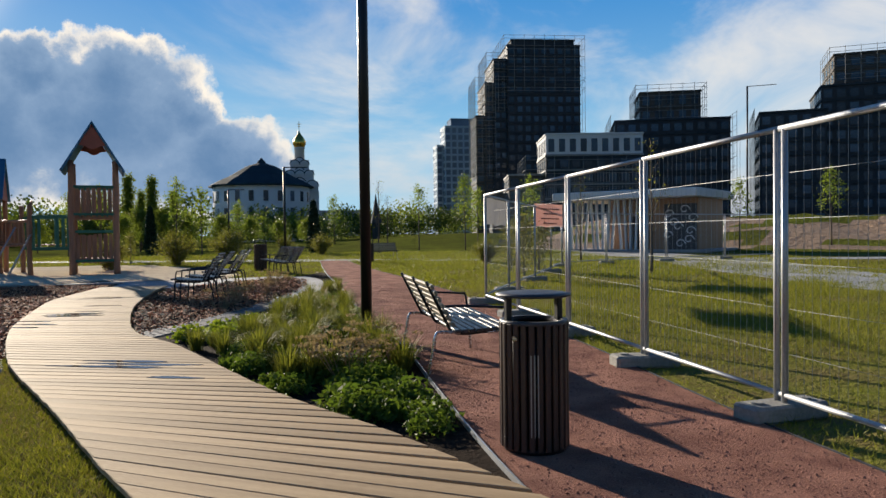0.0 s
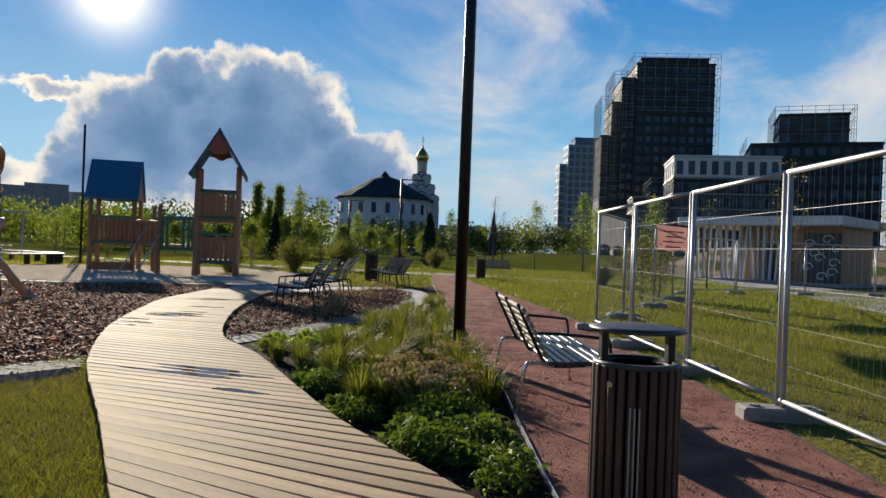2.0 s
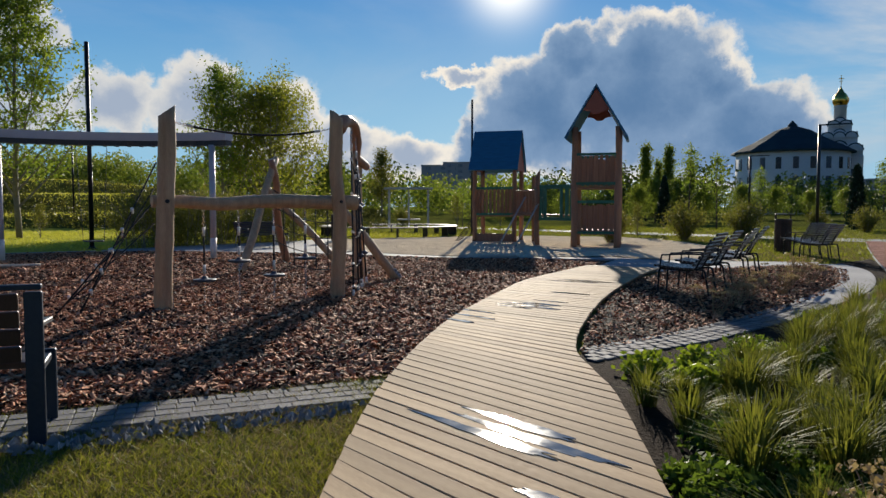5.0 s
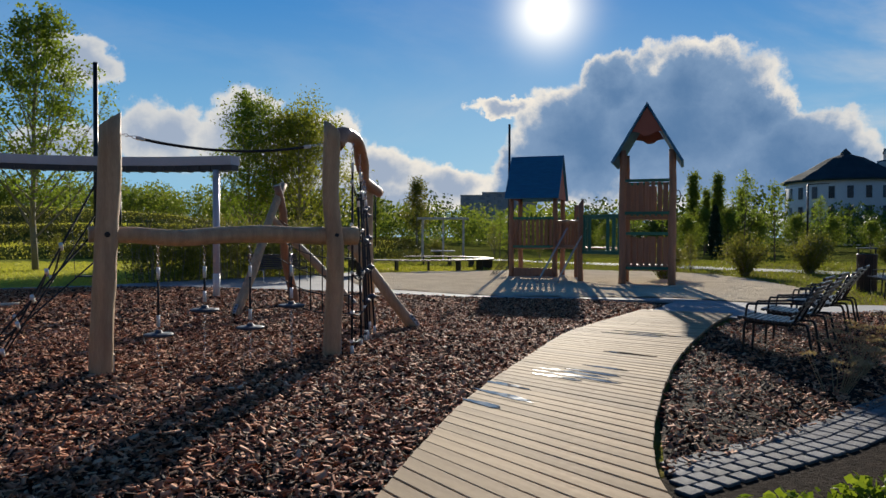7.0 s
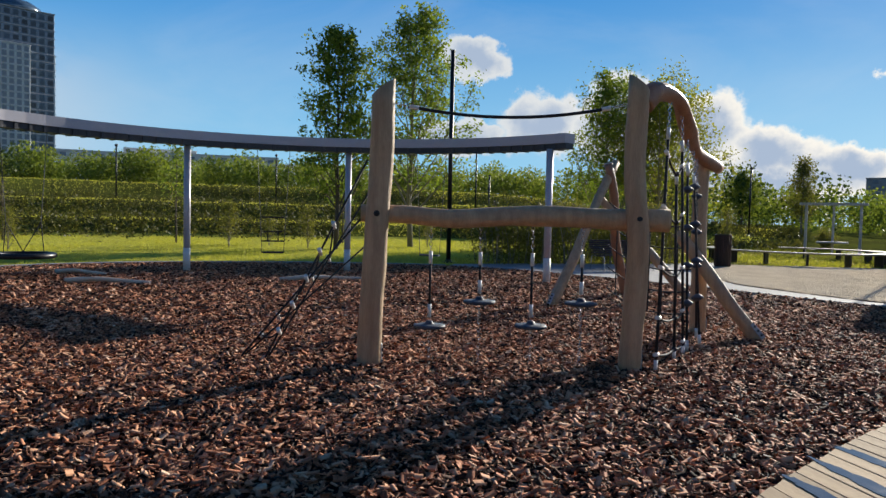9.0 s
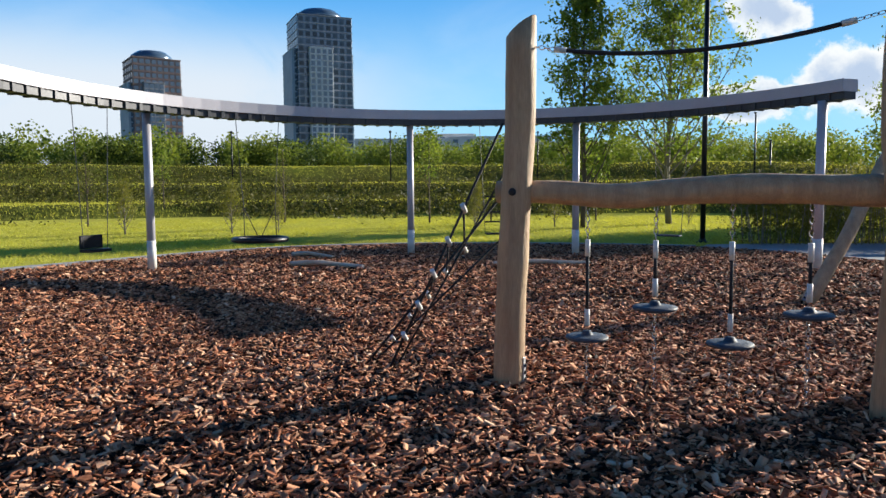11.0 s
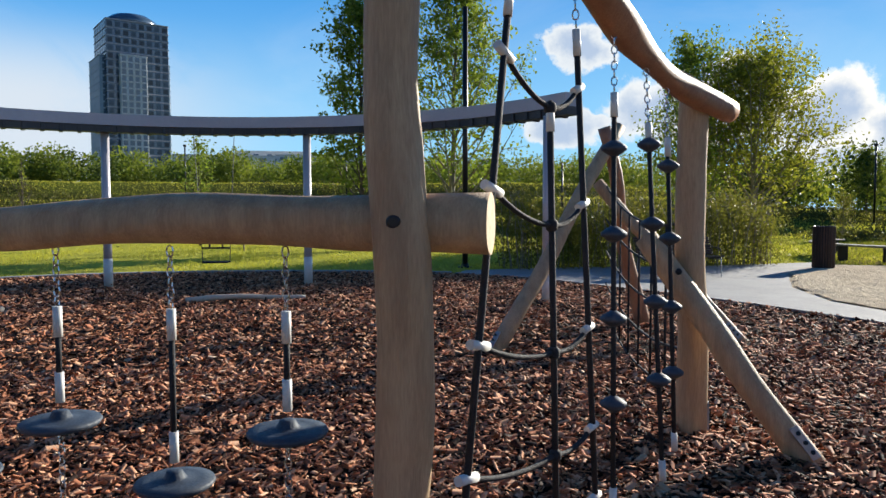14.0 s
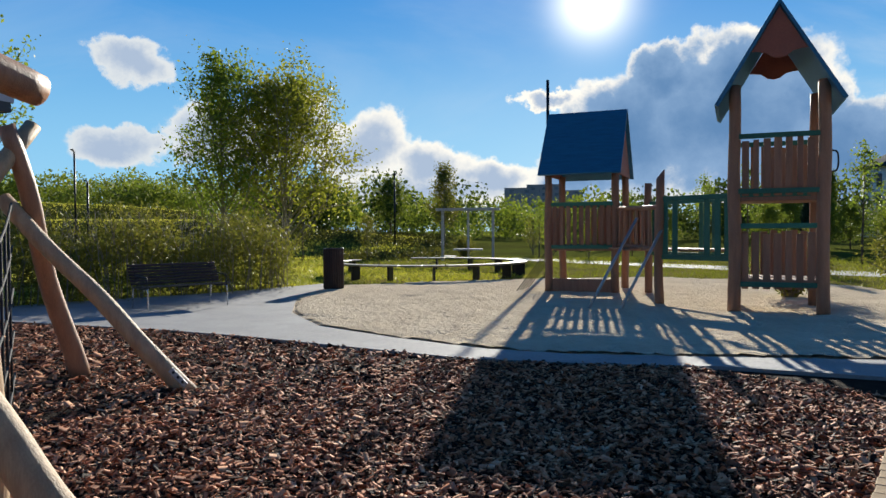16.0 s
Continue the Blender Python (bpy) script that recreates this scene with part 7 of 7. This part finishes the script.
red_outline = [tuple(p) for p in RED_L] + [tuple(p) for p in RED_R][::-1]
pebbles("path_gravel", "loose red crushed stones on the path", 85, red_outline, (-2.5, 3.6, 1.0, 18.0), 42000, 0.009, leafy("crushed_stone", (0.12, 0.055, 0.042), (0.42, 0.23, 0.18), 0.0, 0.9, 0.05))

pebbles("strip_gravel", "loose grey stones between the pavers and the lawn", 86, [(-4.04, 7.30), (-4.64, 6.10), (-4.93, 5.48), (-5.73, 3.83), (-5.48, 3.68), (-4.66, 5.32), (-4.38, 5.96), (-3.86, 7.04)], (-5.8, -3.8, 3.6, 7.4), 5200, 0.030, leafy("grey_stone", (0.10, 0.105, 0.115), (0.36, 0.36, 0.36), 0.0, 0.85, 0.1))

# ---- planting bed ----
def tuft(seed, n, h, w, spread, leaf, droop=0.5, name="grass_tuft", label="tuft of arching ornamental grass", base_r=0.06):
    """Arching blades of three joints each."""
    rng = np.random.default_rng(seed)
    a = rng.uniform(0, 6.283, n)
    L = h * rng.uniform(0.55, 1.2, n)
    out = spread * rng.random(n) ** 0.7
    d = np.stack([np.cos(a), np.sin(a), np.zeros(n)], 1)
    s = np.stack([-np.sin(a), np.cos(a), np.zeros(n)], 1) * (w / 2)
    up = np.array([0, 0, 1.0])
    r0 = (base_r * rng.random(n))[:, None]
    b = d * r0
    m = d * (r0 + (out * L * 0.4)[:, None]) + up * (L * 0.62)[:, None]
    t = d * (r0 + (out * L)[:, None]) + up * (L * (1 - droop * out * 0.6))[:, None]
    q = np.concatenate([np.stack([b - s, b + s, m + s * 0.8, m - s * 0.8], 1), np.stack([m - s * 0.8, m + s * 0.8, t + s * 0.1, t - s * 0.1], 1)])
    o = thing(name, label, "plant", None, "bed plants")
    part("blade_tuft", mesh_np("blade_tuft", q, 4, leaf), leaf, o)
    return o


def clump(seed, n, r, h, size, leaf, label, name="perennial_clump", shape=0.6):
    rng = np.random.default_rng(seed)
    u = rng.normal(0, 1, (n, 3))
    u /= np.linalg.norm(u, axis=1)[:, None]
    u[:, 2] = np.abs(u[:, 2])
    P = u * (rng.random(n) ** 0.35)[:, None] * np.array([r, r, h]) * (0.8 + 0.4 * rng.random(n))[:, None]
    P[:, 2] += 0.01
    o = thing(name, label, "plant", None, "bed plants")
    part("foliage", mesh_np("foliage", leaves(P, size, rng, 0.01, shape), 4, leaf), leaf, o)
    g = Geo()
    for i in range(10):
        q = P[int(rng.integers(0, n))]
        g.tube([(0.2 * q[0], 0.2 * q[1], 0), tuple(q)], [0.004, 0.002], 3, False)
    tagged(part("stems", g, M_BARK, o, "thin stems"), kind="stuff")
    return o


def dry_heads(seed):
    """Last year's flat brown flower heads on thin stalks."""
    rng = np.random.default_rng(seed)
    o = thing("dry_sedum", "dried brown sedum with flat seed heads", "plant", None, "bed plants")
    g, pts = Geo(), []
    for i in range(15):
        a, r = rng.uniform(0, 6.283), 0.20 * math.sqrt(rng.random())
        tip = Vector((r * math.cos(a) * 1.4, r * math.sin(a) * 1.4, rng.uniform(0.22, 0.34)))
        g.tube([(r * math.cos(a) * 0.5, r * math.sin(a) * 0.5, 0), tip], [0.004, 0.003], 4, False)
        for j in range(22):
            b, q = rng.uniform(0, 6.283), 0.055 * math.sqrt(rng.random())
            pts.append((tip.x + q * math.cos(b), tip.y + q * math.sin(b), tip.z + rng.uniform(-0.006, 0.014)))
    tagged(part("stalk_bundle", g, L_DRY, o, "thin brown stalks"), kind="stuff")
    tagged(part("seed_head_cluster", mesh_np("seed_head_cluster", leaves(np.array(pts), 0.022, rng, 0.003, 0.9), 4, L_DRY), L_DRY, o), kind="stuff")
    return o


kinds = [tuft(91, 170, 0.34, 0.007, 0.75, L_TUFT), tuft(92, 130, 0.24, 0.008, 0.95, L_TUFT), clump(93, 480, 0.22, 0.15, 0.065, L_GREEN, "low clump of dark green leaves"), clump(94, 420, 0.20, 0.16, 0.06, L_GREEN, "low clump of fresh green leaves", shape=0.35), clump(95, 420, 0.20, 0.17, 0.055, L_LIME, "lime green leafy shrub", "lime_shrub", 0.7), dry_heads(96), tuft(97, 110, 0.46, 0.004, 0.5, L_DRY, 0.3, "dry_grass_tuft", "tuft of tall dry tawny grass")]
rng = np.random.default_rng(99)
placed = 0
first = [True] * len(kinds)
tries = 0
while placed < 215 and tries < 6000:
    tries += 1
    x, y = rng.uniform(-4.4, 1.0), 3.1 + 19 * rng.random() ** 1.5
    if not all(inside((x + i, y + j), BED) for i in (-0.14, 0.14) for j in (-0.14, 0.14)) or (y > 8.8 and x < -2.5):
        continue
    f = rng.random()
    band = 0.5 * math.sin(x * 2.1 + y * 0.7) + 0.5 * math.sin(y * 1.1 - x)
    if y < 6.8:
        k = 3 if f < 0.5 else 2 if f < 0.9 or x > -0.3 else 1 if f < 0.97 else 5
    elif y < 8.6:
        k = (2 if f < 0.42 else 3 if f < 0.72 else 5 if f < 0.76 else 1) if band > -0.1 else (1 if f < 0.5 else 0 if f < 0.75 else 2)
    elif y < 10.5 and x < -2.2:
        k = 4 if f < 0.5 else 1 if f < 0.8 else 2
    else:
        k = 0 if f < 0.34 else 6 if f < 0.41 else 1 if f < 0.72 else 2 if f < 0.88 else 4
    s = rng.uniform(0.7, 1.25)
    place(kinds[k], x, y, 0.008, s, rng.uniform(0, 360), copy=not first[k])
    first[k] = False
    placed += 1
for k, x, y in ((4, -2.95, 9.25), (4, -2.72, 9.75), (3, -2.6, 10.6), (4, -2.35, 10.2), (5, -4.3, 15.6), (5, -4.0, 16.6), (5, -3.8, 17.2), (5, -3.9, 14.4), (5, -3.7, 15.3), (5, -4.2, 18.2), (5, -0.75, 7.3), (5, -0.6, 8.4), (5, -0.55, 7.05), (5, -0.62, 6.70), (5, -3.7, 12.7), (5, -3.8, 13.6), (5, -4.4, 19.4)):
    place(kinds[k], x, y, 0.01, 1.15, x * 90)

# ---- puddles ----
def puddle(x, y, a, sx, sy):
    pts = []
    for k in range(36):
        t = k * 2 * math.pi / 36
        r = 1 + 0.16 * math.sin(3 * t + x * 5) + 0.10 * math.sin(7 * t + y * 4) + 0.07 * math.sin(12 * t + x * 9)
        q = rot_z(a) @ Vector((sx * r * math.cos(t), sy * r * math.sin(t), 0))
        pts.append((x + q.x, y + q.y))
    solid("puddle", Geo().prism(pts, DECK_Z - 0.004, DECK_Z + 0.0035), M_WATER, "shallow rain puddle on the deck boards", "puddle", group="puddles")


# thin films of water lie along the boards, two or three side by side
for x, y, a, sx, sy, n in ((-2.75, 7.22, -8, 0.66, 0.050, 3), (-1.95, 6.55, -9, 0.26, 0.045, 1), (-5.60, 11.52, 0, 0.50, 0.045, 4), (-5.40, 10.02, -5, 0.25, 0.045, 1), (-5.46, 10.36, -6, 0.42, 0.050, 1), (-5.69, 10.70, -3, 0.34, 0.045, 1), (-6.5, 14.55, 10, 0.50, 0.035, 3), (-5.8, 12.96, 5, 0.30, 0.035, 1), (-5.52, 12.03, 2, 0.28, 0.035, 1)):
    for i in range(n):
        o = rot_z(a) @ Vector(((i % 2) * 0.18 - 0.09 + 0.05 * math.sin(i * 3 + x), (i - (n - 1) / 2) * 0.14, 0))
        puddle(x + o.x, y + o.y, a, sx * (1 - 0.20 * abs(i - (n - 1) / 2)) * (0.85 + 0.15 * math.sin(i * 2.3 + y)), sy)
# pale roots lying on the mulch
for x, y, L, a in ((-17.0, 5.2, 1.6, 70), (-17.4, 9.2, 1.8, 95), (-19.0, 4.4, 1.2, 60)):
    d = rot_z(a) @ Vector((1, 0, 0))
    c = Vector((x, y, 0.05))
    solid("driftwood", Geo().tube(spline([c - d * L / 2, c - d * L * 0.2 + Vector((0.05, 0.06, 0.05)), c + d * L * 0.15 + Vector((-0.04, 0.0, 0.02)), c + d * L / 2], 5), [0.05 - 0.001 * i for i in range(16)], 8, True, 0.3, x), M_DRIFT, "pale stripped branch lying on the mulch", "branch", smooth=True)


# ---- single boards of the boardwalk ----
def board_mesh(l0, r0, l1, r1, w, th=0.028, c=0.004):
    """A board whose ends are cut along the walk's edge, with eased upper edges."""
    lo = [(l0, -w / 2, -th / 2), (r0, -w / 2, -th / 2), (r1, w / 2, -th / 2), (l1, w / 2, -th / 2)]
    mid = [(x, y, th / 2 - c) for x, y, z in lo]
    up = [(l0 + c, -w / 2 + c, th / 2), (r0 - c, -w / 2 + c, th / 2), (r1 - c, w / 2 - c, th / 2), (l1 + c, w / 2 - c, th / 2)]
    fs = [(3, 2, 1, 0), (8, 9, 10, 11)]
    for k in range(4):
        n = (k + 1) % 4
        fs += [(k, n, 4 + n, 4 + k), (4 + k, 4 + n, 8 + n, 8 + k)]
    return Geo().add(lo + mid + up, fs)


for x, y, z, ang, l0, r0, l1, r1, w in PLANKS:
    part("deck_board", board_mesh(l0, r0, l1, r1, w), M_DECK, boardwalk, m=pose(x, y, z, 0, 0, ang))


# ---- pavers of the narrow strips ----
def lay_pavers(name, inner, outer, label, rows=4):
    strip = thing(name, label, "paving", kind="structure")
    n = len(inner)
    body = Geo()
    rnd = random.Random(11)
    me = Geo().box((0, 0, 0), (0.117, 0.117, 0.05), None, 0.006).mesh("paver")
    for i in range(n - 1):
        a, b = Vector(inner[i]), Vector(inner[i + 1])
        c, d = Vector(outer[i]), Vector(outer[i + 1])
        L = (b - a).length
        k = max(int(L / 0.123), 1)
        for j in range(k):
            t = (j + 0.5) / k
            p, q = a.lerp(b, t), c.lerp(d, t)
            ang = math.degrees(math.atan2(b.y - a.y, b.x - a.x))
            for r in range(rows):
                m = p.lerp(q, (r + 0.5) / rows)
                part("paver", me, M_PAVER, strip, m=pose(m.x, m.y, 0.002 + rnd.uniform(-0.002, 0.002), rnd.uniform(-0.6, 0.6), rnd.uniform(-0.6, 0.6), ang))
    return strip


lay_pavers("paving_strip_west", [(-4.38, 7.85), (-5.08, 6.38), (-5.42, 5.72), (-6.2, 4.1)], [(-4.06, 7.32), (-4.66, 6.12), (-4.95, 5.5), (-5.75, 3.85)], "narrow strip of grey pavers between mulch and lawn")
lay_pavers("paving_strip_east", [(-3.86, 9.86), (-3.56, 11.2), (-3.38, 12.8), (-3.3, 14.8)], [(-3.5, 9.35), (-3.08, 11.0), (-2.86, 12.8), (-2.8, 14.8)], "narrow strip of grey pavers beside the mulch island")
